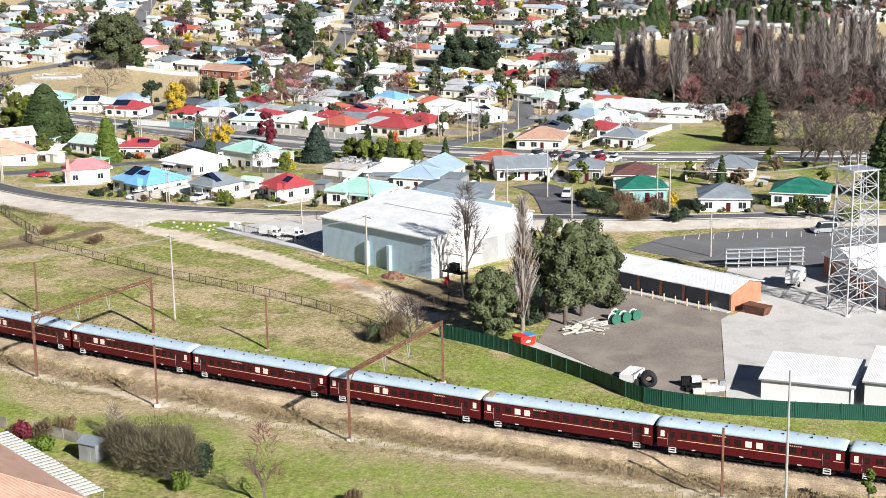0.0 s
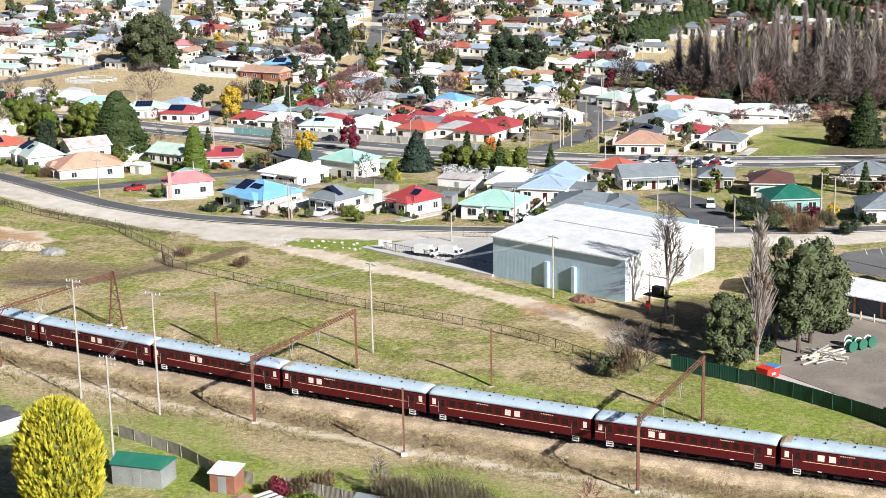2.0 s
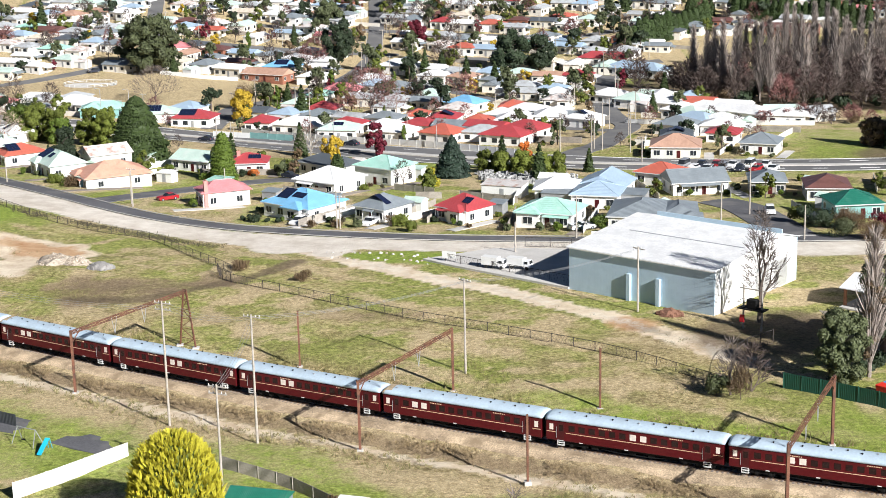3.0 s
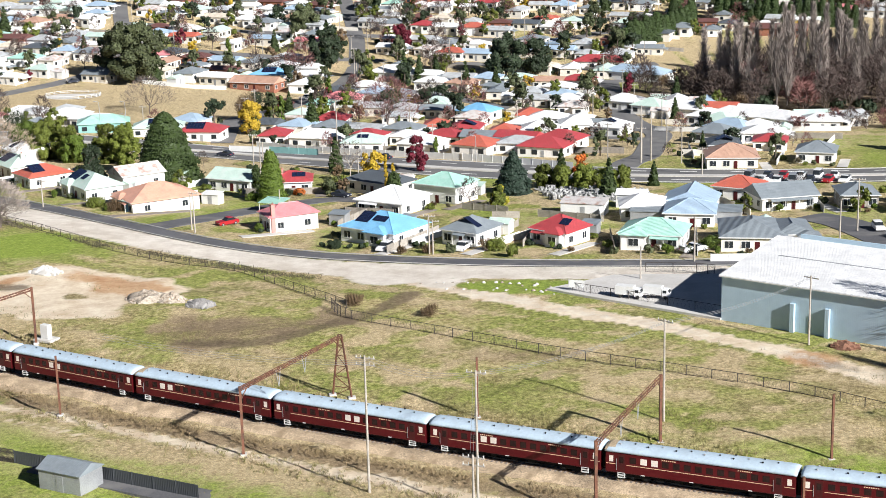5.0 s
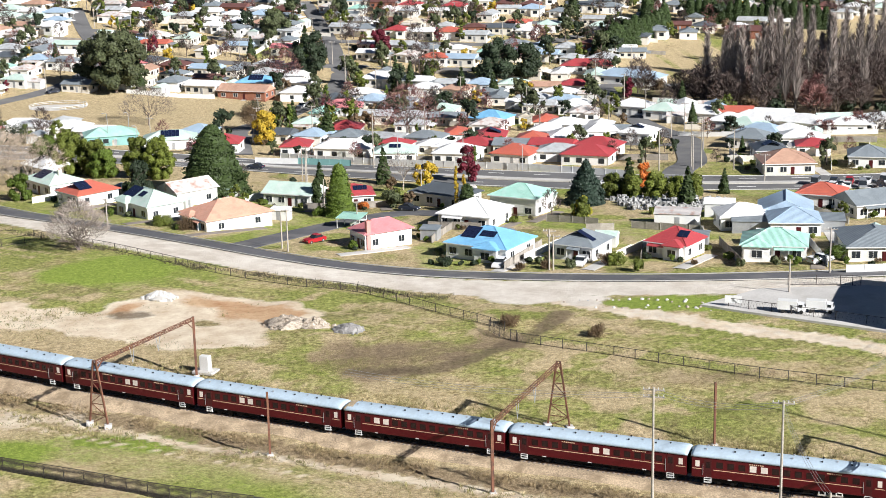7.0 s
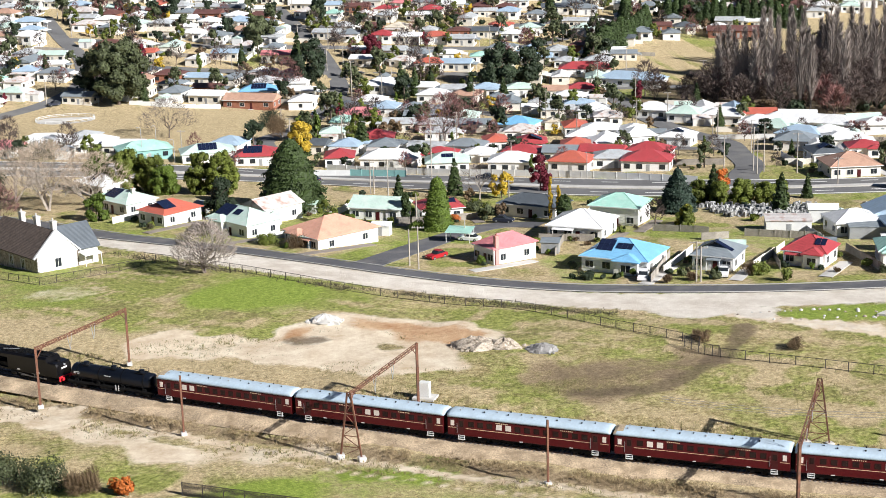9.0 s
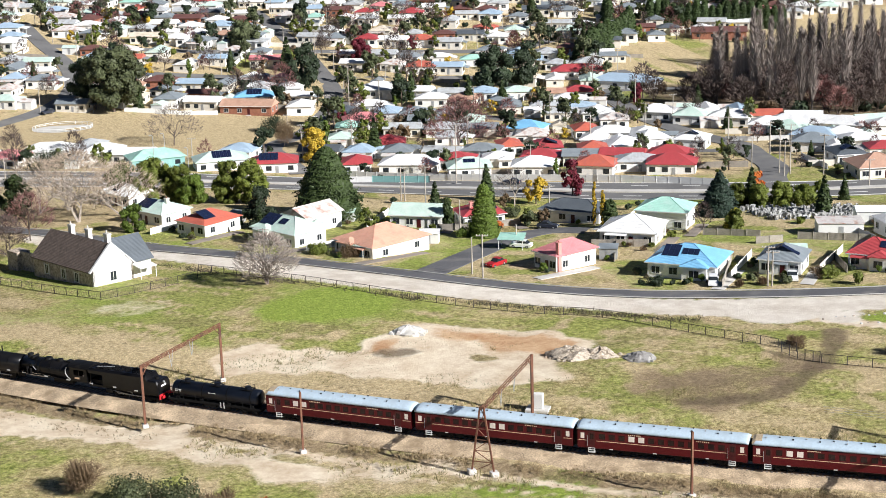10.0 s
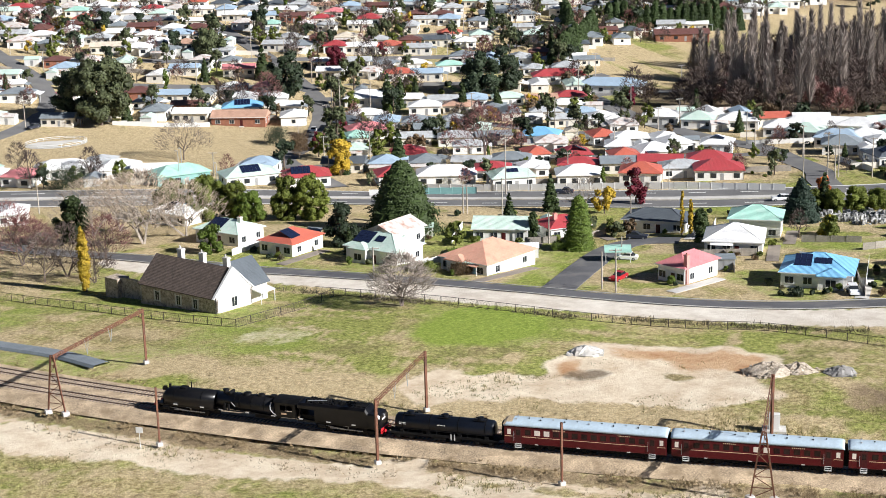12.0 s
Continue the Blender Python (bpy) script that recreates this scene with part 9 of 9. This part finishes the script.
shed(-11.4, 372, -24, 6, 4, 2.8, WHITE, "white", "gable", "white gabled garden shed behind houses")
shed(0.5, 350, -22, 9, 5, 2.5, GREY_METAL, "grey", "skillion", "long grey garden shed")
shed(-12, 353.5, -22, 8, 5, 2.5, GREY_METAL, "grey", "skillion", "long grey garden shed")
shed(-116.5, 392.5, -48, 3.4, 3.0, 2.3, surface("blue_shed_wall", (0.15, 0.33, 0.5), 0.5), "palegreen", "skillion", "blue and white garden shed")

# ---- parked vehicles ----
car(-66.5, 339.6, 60, "white", "wagon", 0.05)
car(-52.5, 335.8, 60, "white", "ute", 0.05)
car(-12.7, 322.0, 200, "white", "ute", 0.2)
car(-95.5, 372, 30, "red", "sedan", 0.05)
car(-70, 405.5, 140, "dark", "sedan", 0.15)
car(-83.5, 388.2, -40, "white", "sedan", 0.05)
car(26, 332, 80, "white", "wagon", 0.2)
car(-68.5, 600, 60, "white", "sedan", 0.2)
car(-150, 637, 30, "dark", "wagon", 0.2)
car(-96, 480.5, -36, "dark", "sedan", 0.2)
car(-55, 462.5, -40, "dark", "sedan", 0.2)
car(-20, 421, -28, "white", "wagon", 0.2)
car(-186, 536, 150, "white", "ute", 0.2)
for k in range(12):
    i, j = k % 6, k // 6
    car(24 + i * 3.6 + rnd.uniform(-0.4, 0.4), 394.5 + j * 7 - i * 1.0, 60 + rnd.uniform(-8, 8), ("white", "white", "silver", "dark", "red", "white")[(i + 2 * j) % 6], ("wagon", "ute", "van", "sedan")[k % 4], 0.05)

# ---- scrap yard ----
scrap = Shape()
for _ in range(520):
    x, y = rnd.uniform(-26, -4), 0
    y = 389 - (x + 18) * 0.55 + rnd.uniform(-7, 9)
    z, q = float(ground_z(x, y)), rnd.uniform(0.15, 0.6)
    a = rnd.uniform(0, 3.14)
    u, v = Vector((math.cos(a), math.sin(a), rnd.uniform(-0.3, 0.3))) * q, Vector((-math.sin(a), math.cos(a), rnd.uniform(-0.3, 0.3))) * q * rnd.uniform(0.3, 0.8)
    p, up = Vector((x, y, z)), Vector((0, 0, rnd.uniform(0.1, 1.2)))
    scrap.hull([p - u - v, p + u - v, p + u + v, p - u + v], [p - u - v + up, p + u - v + up, p + u * 0.8 + v + up, p - u + v * 0.7 + up])
single("scrap_heap", scrap, surface("mixed_pale_scrap", (0.42, 0.42, 0.41), 0.6, 0.1, 0.6, 0.9, 3, dirt=(0.035, 0.035, 0.04)), "yard crowded with pale scrap and machinery", "scrap", kind="stuff")


# ---- sports oval ----
ring = thing("play_fence", "low white railing round a play ground on the oval", "fence")
pts = [Vector((-148 + 9.5 * math.cos(a), 614 + 7 * math.sin(a), float(ground_z(-148, 614)))) for a in np.linspace(0, 2 * math.pi, 25)]
for p, q in zip(pts, pts[1:]):
    part("rail", Shape().beam(p + Vector((0, 0, 1.0)), q + Vector((0, 0, 1.0)), 0.1).beam(p + Vector((0, 0, 0.5)), q + Vector((0, 0, 0.5)), 0.08).beam(p, p + Vector((0, 0, 1.05)), 0.12), WHITE, ring)
slab("play_surface", [(p.x, p.y) for p in pts[:-1]], CONCRETE, "pale play ground surface on the oval", 0.05)


# ---- rough grass and brush ----
def tufts(name, label, places, leaf, size, rnd_):
    s = Shape()
    for x, y, k in places:
        z = float(ground_z(x, y)) - 0.3
        for _ in range(6):
            a, q = rnd_.uniform(0, 6.28), size * k * rnd_.uniform(0.6, 1.3)
            u = Vector((math.cos(a), math.sin(a), 0)) * q * 0.13
            lean = Vector((rnd_.gauss(0, 0.45), rnd_.gauss(0, 0.45), 1)) * q
            p = Vector((x, y, z)) + Vector((rnd_.gauss(0, 0.5), rnd_.gauss(0, 0.5), 0)) * q
            s.poly([p - u, p + u, p + u * 0.3 + lean, p - u * 0.3 + lean])
    return single(name, s, LEAF[leaf], label, "grass", kind="stuff")


rnd = random.Random(77)
spots = []
for _ in range(20000):
    a = rnd.uniform(-142, -108)
    o = rnd.choice((rnd.gauss(4.5, 0.8), rnd.gauss(4.5, 0.8), rnd.gauss(10.0, 3.5), rnd.gauss(-12.5, 1.8)))
    if noise.noise(rail_point(o, a) * 0.16) < -0.12:
        continue
    p = rail_point(o, a)
    spots.append((p.x, p.y, rnd.uniform(0.5, 1.2)))
tufts("dry_grass", "tall dry straw-coloured grass along the railway bank", spots, "grass", 0.25, rnd)
spots = []
for _ in range(34000):
    a, o = rnd.uniform(-140, -110), rnd.choice((rnd.uniform(8, 30), rnd.uniform(-60, -12), rnd.uniform(-34, -12)))
    p = rail_point(o, a)
    if noise.noise(Vector((p.x * 0.06, p.y * 0.06, 5))) < -0.02 or p.y > 330 or (p.x > 3 and p.y > 200):
        continue
    spots.append((p.x, p.y, rnd.uniform(0.5, 1.1)))
tufts("rough_grass", "rough olive tussocks of grass in the paddock", spots, "tussock", 0.40, rnd)
spots = []
bank = smooth_line([(-156, 403), (-144.5, 384.5), (-124.5, 357), (-106, 340.5), (-89, 325), (-81, 318)], 0.3)
for x, y in bank:
    for _ in range(4 if noise.noise(Vector((x * 0.07, y * 0.07, 2))) > -0.05 else 1):
        spots.append((x + rnd.gauss(0, 0.7), y + rnd.gauss(0, 0.7), rnd.uniform(0.6, 1.4)))
tufts("roadside_brush", "dark dry brush along the fence below the street", spots, "brush", 0.5, rnd)


# ---- the town beyond: houses along its streets ----
def inside(x, y, ring):
    hit = False
    for (ax, ay), (bx, by) in zip(ring, ring[1:] + ring[:1]):
        if (ay > y) != (by > y) and x < (bx - ax) * (y - ay) / (by - ay) + ax:
            hit = not hit
    return hit


OVAL = [(-185, 585), (-101, 543), (-84, 563), (-66, 603), (-72, 622), (-125, 634), (-165, 642), (-200, 620)]
WOODS = [(42, 590), (52, 560), (62, 534), (72, 482), (130, 455), (330, 440), (380, 760), (150, 700), (128, 668), (90, 690), (66, 655), (48, 618)]
LAWN = [(55, 408), (110, 400), (220, 400), (220, 470), (60, 478)]
ROADS = [FRONT, SIDE, HIGHWAY, UPHILL, OVAL_STREET, LEFT_STREET, CUL_DE_SAC] + TOWN_STREETS


ROAD_POINTS = np.concatenate([np.concatenate([l, (l[1:] + l[:-1]) / 2]) for l in ROADS])
WIDER = np.concatenate([np.full(2 * len(l) - 1, 8.0 if l is HIGHWAY else 0.0) for l in ROADS])


def clear_of_roads(x, y, gap):
    return bool((np.hypot(ROAD_POINTS[:, 0] - x, ROAD_POINTS[:, 1] - y) - WIDER > gap).all())


def free_ground(x, y, gap):
    return not any(inside(x, y, z) for z in (OVAL, WOODS, LAWN)) and all(abs(x - a) > gap or abs(y - b) > gap or math.hypot(x - a, y - b) > gap for a, b in PLACES)


WORD = {"galv": "galvanised", "palegreen": "pale green", "paleblue": "pale blue", "darkgrey": "charcoal", "mint": "mint green", "rust": "rust-stained"}

# ---- gardens of the nearer houses ----
rnd = random.Random(5)
bushes = [
    shrub("dark", "dark clipped bush in a front garden", 1.5, 1.1, 951, per=40, size=0.2, n=9, m=stand(-60.5, 341.5)),
    shrub("olive", "olive green bush in a front garden", 1.8, 1.3, 952, per=40, size=0.2, n=9, m=stand(-47.5, 333.5)),
    shrub("brown", "brown winter bush in a front garden", 1.7, 1.2, 953, per=40, size=0.2, n=9, m=stand(-33.5, 328.5)),
    shrub("gum", "grey-green bush in a front garden", 2.1, 1.7, 954, per=40, size=0.2, n=9, m=stand(-13.5, 321.5)),
    shrub("brush", "leafless brown bush in a front garden", 2.0, 1.5, 955, per=40, size=0.2, n=9, m=stand(-27, 325)),
    shrub("cypress", "bright green bush in a front garden", 1.4, 1.5, 956, per=40, size=0.2, n=9, m=stand(-9, 319.5)),
]
SHED_KINDS = [("white", WHITE), ("grey", GREY_METAL), ("rust", WALL_CREAM), ("palegreen", WALL_GREY)]
for c, w, d in [h for h in HOMES if 300 < h[0].matrix_world.translation.y < 445]:
    m = c.matrix_world
    at = m.translation

    def spot(px, py):
        return (m @ Vector((px, py, 0))).to_2d()

    for k in range(rnd.randrange(4, 8)):
        px, py = rnd.choice(((rnd.uniform(-0.5, 0.5) * w, -d / 2 - rnd.uniform(1.1, 1.8)), (rnd.uniform(-0.6, 0.6) * w, -d / 2 - rnd.uniform(3, 6)), (-w / 2 - rnd.uniform(1, 3.5), rnd.uniform(-0.5, 0.6) * d), (rnd.uniform(-0.5, 0.5) * w, d / 2 + rnd.uniform(2, 6))))
        q = spot(px, py)
        if clear_of_roads(q.x, q.y, 4.2) and all(math.hypot(q.x - a, q.y - b) > 4.5 for a, b in PLACES if (a, b) != (at.x, at.y)):
            copy_thing(rnd.choice(bushes), stand(q.x, q.y, rnd.uniform(0, 360), rnd.uniform(0.7, 1.25)))
    a, b, e = spot(w / 2 + 2.2, d * 0.3), spot(w / 2 + 2.2, -d / 2 - 2.0), spot(w / 2 + 2.2, -d / 2 - 7.0)
    if all(math.hypot(e.x - u, e.y - v) > 8 for u, v in PLACES if (u, v) != (at.x, at.y)):
        road("driveway", smooth_line([tuple(a), tuple(b), tuple(e)], 2.0), 2.5, CONCRETE if rnd.random() < 0.6 else DUSTY, "pale driveway beside a house", 0.08)
    q = spot(rnd.uniform(-0.3, 0.3) * w, d / 2 + 5.5)
    if clear_of_roads(q.x, q.y, 6) and all(math.hypot(q.x - u, q.y - v) > 7 for u, v in PLACES):
        skin, wall = rnd.choice(SHED_KINDS)
        shed(q.x, q.y, rnd.choice((-28, 62)), rnd.uniform(2.6, 4.6), rnd.uniform(2.4, 3.4), 2.2, wall, skin, "gable" if rnd.random() < 0.5 else "skillion", f"small garden shed with a {WORD.get(skin, skin)} roof behind a house")
        PLACES.append((q.x, q.y))
    a, b = spot(-w / 2 - 4.2, -d / 2 - 4), spot(-w / 2 - 4.2, d / 2 + 6)
    if not -90 < at.x < -58 and all(math.hypot(p.x - u, p.y - v) > 5.5 for p in (a, b, (a + b) / 2) for u, v in PLACES) and clear_of_roads(a.x, a.y, 4) and clear_of_roads(b.x, b.y, 5):
        sheet_fence([tuple(a), tuple(b)], 1.5, rnd.choice((WHITE, WALL_CREAM, WALL_GREY, WALL_WHITE)), "side_fence", "plain side fence between two gardens", gap=4.5)


rnd = random.Random(21)
KINDS = [("white", 32), ("galv", 24), ("palegreen", 8), ("cream", 4), ("grey", 14), ("red", 5), ("tan", 5), ("brown", 7), ("darkgrey", 8), ("mint", 2), ("orange", 3), ("paleblue", 6), ("rust", 8), ("pink", 3)]
BAG = [k for k, n in KINDS for _ in range(n)]
made, distant = {}, []
U, V = Vector((0.883, -0.469)), Vector((0.469, 0.883))
for j in range(27):
    for i in range(-24, 26):
        du, dv = i * 11.6 + (6 if j % 2 else 0) + rnd.uniform(-1.6, 1.6), 27 + j * 14.0 + rnd.uniform(-2, 2)
        p = Vector((-50, 452)) + U * du + V * dv
        colour, shape, turn = rnd.choice(BAG), rnd.randrange(3), -28 + rnd.choice((0, 0, 0, 90)) + rnd.uniform(-7, 7)
        if not (-330 < p.x < 330 and p.y < 900) or p.y > 860 + 0.2 * abs(p.x):
            continue
        if not free_ground(p.x, p.y, 9.6) or not clear_of_roads(p.x, p.y, 7.4) or rnd.random() < 0.06:
            continue
        size = rnd.uniform(0.85, 1.05)
        if (colour, shape) not in made:
            w, d, kw = ((10.5, 8.0, {"lean": (1, 2.8, "white")}), (9.5, 8.5, {"wing": (0.5, 4.4, 1.6), "lean": (-1, 2.4, "rust")}), (11.5, 7.0, {"kind": "gable", "lean": (1, 2.2, "grey")}))[shape]
            wall = {"tan": WALL_CREAM, "brown": BRICK, "darkgrey": WALL_CREAM, "cream": WALL_CREAM}.get(colour, (WALL_WHITE, WALL_WHITE, WALL_CREAM)[shape])
            words = {WALL_GREY: "grey", WALL_CREAM: "cream", BRICK: "red brick", WALL_WHITE: "white"}[wall]
            made[colour, shape] = house(p.x, p.y, turn, w, d, colour, detail=1, wall=wall, pitch=0.4, label=f"small {words} house with a {WORD.get(colour, colour)} iron roof in the town", **kw)
            tagged(made[colour, shape], group="houses of the town")
        else:
            m = pose(p.x, p.y, float(ground_z(p.x, p.y)), 0, 0, turn) @ Matrix.Scale(size, 4)
            if p.y > 555:
                distant.append((made[colour, shape], m))
            else:
                copy_thing(made[colour, shape], m)
            PLACES.append((p.x, p.y))
# sheds and garages behind the houses
garage = {}
for k in range(260):
    p = Vector((-50, 452)) + U * rnd.uniform(-260, 280) + V * rnd.uniform(25, 390)
    colour = rnd.choice(("white", "grey", "rust", "palegreen", "cream"))
    if not free_ground(p.x, p.y, 6.6) or not clear_of_roads(p.x, p.y, 6) or p.y > 880:
        continue
    turn = -28 + rnd.choice((0, 90)) + rnd.uniform(-5, 5)
    if colour not in garage:
        garage[colour] = shed(p.x, p.y, turn, 5.5, 4.0, 2.4, WALL_CREAM if colour == "cream" else WHITE, colour, "gable", f"small garage with a {WORD.get(colour, colour)} roof behind a house", name="garage")
        tagged(garage[colour], group="garages of the town")
    else:
        m = pose(p.x, p.y, float(ground_z(p.x, p.y)), 0, 0, turn)
        if p.y > 620:
            distant.append((garage[colour], m))
        else:
            copy_thing(garage[colour], m)
    PLACES.append((p.x, p.y))
join_copies("distant_houses", "distant small houses with pale iron roofs on the slope", "houses", distant)
# pale fences between gardens
for k in range(150):
    p = Vector((-50, 452)) + U * rnd.uniform(-240, 260) + V * rnd.uniform(20, 380)
    if inside(p.x, p.y, OVAL) or inside(p.x, p.y, WOODS) or inside(p.x, p.y, LAWN) or not clear_of_roads(p.x, p.y, 7):
        continue
    q = p + (U if k % 3 else V) * rnd.uniform(10, 22)
    rows = []
    for m in range(7):
        a = p.lerp(q, m / 6)
        z = float(ground_z(a.x, a.y))
        rows.append([(a.x, a.y, z - 0.3), (a.x + 0.08, a.y + 0.08, z - 0.3), (a.x + 0.08, a.y + 0.08, z + 1.6), (a.x, a.y, z + 1.6)])
    s = Shape().rings(rows)
    single("garden_fence", s, (WHITE, PALING, WALL_CREAM)[k % 3], "plain garden fence between houses of the town", "fence", group="garden fences of the town")

# trees of the town: one of each kind, then copies
far = [
    round_tree("dark", "dark evergreen tree among the houses", 9, 7, 901, size=0.62, n=17, per=34, m=stand(-31, 560)),
    round_tree("gum", "grey-green gum tree among the houses", 10, 8, 902, size=0.62, n=17, per=34, m=stand(-3, 545)),
    round_tree("olive", "olive green tree among the houses", 7, 6, 903, size=0.6, n=14, per=34, m=stand(14, 575)),
    conifer("conifer", "dark pointed conifer among the houses", 11, 5, 904, size=0.75, tiers=10, per=16, m=stand(-70, 530)),
    column_tree("cypress", "narrow green cypress among the houses", 8, 2.6, 905, size=0.55, n=18, per=20, m=stand(-120, 690)),
    bare_tree("leafless grey tree among the houses", 9, 906, haze=300, depth=2, blade=0.09, twig=TWIG_DARK, m=stand(-20, 640)),
    bare_tree("leafless reddish tree among the houses", 8, 907, haze=300, depth=2, blade=0.09, twig=TWIG_RED, m=stand(20, 655)),
    round_tree("yellow", "yellow autumn tree among the houses", 6, 5, 908, size=0.55, n=12, per=30, m=stand(-160, 690)),
    round_tree("brown", "brown autumn tree among the houses", 6, 5.5, 909, size=0.55, n=12, per=30, m=stand(-90, 700)),
    round_tree("red", "crimson autumn tree among the houses", 6, 4.5, 910, size=0.55, n=12, per=30, m=stand(0, 700)),
    shrub("dark", "dark garden bush among the houses", 3.0, 2.4, 911, size=0.5, m=stand(-40, 600)),
    shrub("olive", "green garden bush among the houses", 2.6, 2.0, 912, size=0.5, m=stand(-10, 610)),
]
grove, thicket = [], []
for k in range(2700):
    p = Vector((-50, 452)) + U * rnd.uniform(-280, 290) + V * rnd.uniform(18, 400)
    if not free_ground(p.x, p.y, 5.3) or not clear_of_roads(p.x, p.y, 4.2):
        continue
    kind = rnd.choice((0, 0, 0, 1, 1, 1, 1, 2, 2, 2, 3, 4, 5, 5, 5, 5, 6, 6, 6, 7, 8, 8, 10, 10, 10, 11, 11)) if k % 60 else 9
    m = stand(p.x, p.y, rnd.uniform(0, 360), rnd.uniform(0.6, 1.15) * (1.0 if p.y > 535 else 0.62))
    if p.y > 535:
        grove.append((far[kind], m))
    else:
        copy_thing(far[kind], m)
# gardens between the front street and the main road
for k in range(80):
    t = rnd.random()
    p = Vector((-140, 425)).lerp(Vector((75, 330)), t) + V * rnd.uniform(-8, 48)
    if not free_ground(p.x, p.y, 8) or not clear_of_roads(p.x, p.y, 4.5):
        continue
    copy_thing(far[rnd.choice((2, 3, 5, 8, 10, 10, 10, 11, 11, 11))], stand(p.x, p.y, rnd.uniform(0, 360), rnd.uniform(0.45, 0.8)))
# power poles along the town's streets
mast_ = power_pole(-46, 640, 9.0, -28)
for l in [OVAL_STREET, LEFT_STREET, UPHILL] + TOWN_STREETS:
    for n in range(4, len(l), 9):
        copy_thing(mast_, pose(l[n][0] + 4.4, l[n][1] + 1.5, float(ground_z(l[n][0] + 4.4, l[n][1])), 0, 0, rnd.uniform(-40, 0)))

# ---- woods on the flat beyond the main road ----
poplars = [poplar("tall bare grey-brown poplar in a row", 25, 920 + k, m=stand(62 + k * 5, 566 - k * 9)) for k in range(3)]
thick = [
    bare_tree("leafless brown thicket tree", 7.5, 930, haze=420, depth=2, blade=0.09, twig=TWIG_DARK, stems=3, w=7, m=stand(70, 560)),
    bare_tree("leafless reddish thicket tree", 6.5, 931, haze=420, depth=2, blade=0.09, stems=3, w=7, twig=TWIG_RED, m=stand(84, 545)),
    bare_tree("leafless grey thicket tree", 9, 932, haze=420, depth=2, blade=0.09, twig=TWIG_DARK, w=7, m=stand(100, 530)),
    shrub("brown", "dense brown thicket shrub", 5.5, 4.0, 933, size=0.55, n=14, per=26, m=stand(66, 540)),
    shrub("dark", "dense dark green thicket shrub", 5.0, 3.6, 934, size=0.55, n=14, per=26, m=stand(110, 520)),
]
for k in range(640):
    x, y = rnd.uniform(46, 240), rnd.uniform(478, 650)
    if not inside(x, y, WOODS) or (y > 600 and x < 92) or (y > 625 and x < 130) or y < 560 - x * 0.48 or (x > 90 and y > 640):
        continue
    thicket.append((thick[rnd.choice((0, 0, 0, 0, 1, 2, 2, 2, 3, 4, 4))], stand(x, y, rnd.uniform(0, 360), rnd.uniform(0.8, 1.4))))
for k in range(34):  # dry hedges at the edge of the lawn
    x = rnd.uniform(64, 170)
    thicket.append((thick[rnd.choice((0, 1, 3, 3))], stand(x, 486 - 0.16 * (x - 64) + rnd.uniform(-5, 3), rnd.uniform(0, 360), rnd.uniform(0.5, 0.85))))
for a, b, n in (((64, 559), (71, 551), 5), ((87, 616), (97, 606), 4), ((98, 604), (128, 584), 14), ((128, 586), (175, 575), 19), ((110, 625), (210, 590), 26), ((75, 540), (150, 520), 9), ((180, 560), (250, 540), 9), ((150, 535), (240, 505), 6)):
    for k in range(n):
        t = (k + rnd.uniform(-0.3, 0.3)) / n
        x, y = a[0] + (b[0] - a[0]) * t + rnd.uniform(-1.5, 1.5), a[1] + (b[1] - a[1]) * t + rnd.uniform(-1.5, 1.5)
        copy_thing(rnd.choice(poplars), stand(x, y, rnd.uniform(0, 360), rnd.uniform(0.8, 1.1), rnd.uniform(0.72, 1.12)))
join_copies("thicket", "leafless brown thicket on the flat below the poplars", "thicket", thicket)
# clipped conifer rows round the park
hedge = conifer("hedge", "dense deep green conifer in a planted row", 11, 6, 940, size=0.5, tiers=18, per=50, power=0.42, m=stand(55, 660))
for a, b, n in (((55.2, 660), (98, 703), 15), ((112, 716), (165, 690), 18), ((92, 712), (100, 730), 4)):
    for k in range(n):
        t = (k + 0.5) / n
        copy_thing(hedge, stand(a[0] + (b[0] - a[0]) * t, a[1] + (b[1] - a[1]) * t, rnd.uniform(0, 360), rnd.uniform(0.85, 1.1)))
for k in range(210):
    x, y = rnd.uniform(120, 420), rnd.uniform(705, 860)
    grove.append((far[rnd.choice((0, 1, 5, 3))], stand(x, y, rnd.uniform(0, 360), rnd.uniform(0.9, 1.5))))
for k in range(130):
    x, y = rnd.uniform(-700, 800), rnd.uniform(900, 1500)
    grove.append((far[rnd.choice((0, 1, 0, 3))], stand(x, y, rnd.uniform(0, 360), rnd.uniform(1.1, 2.0), dz=float(25 * math.sin(x / 260 + 1) * ease((y - 900) / 500)))))
join_copies("distant_trees", "distant evergreen and leafless trees among the roofs", "trees", grove)
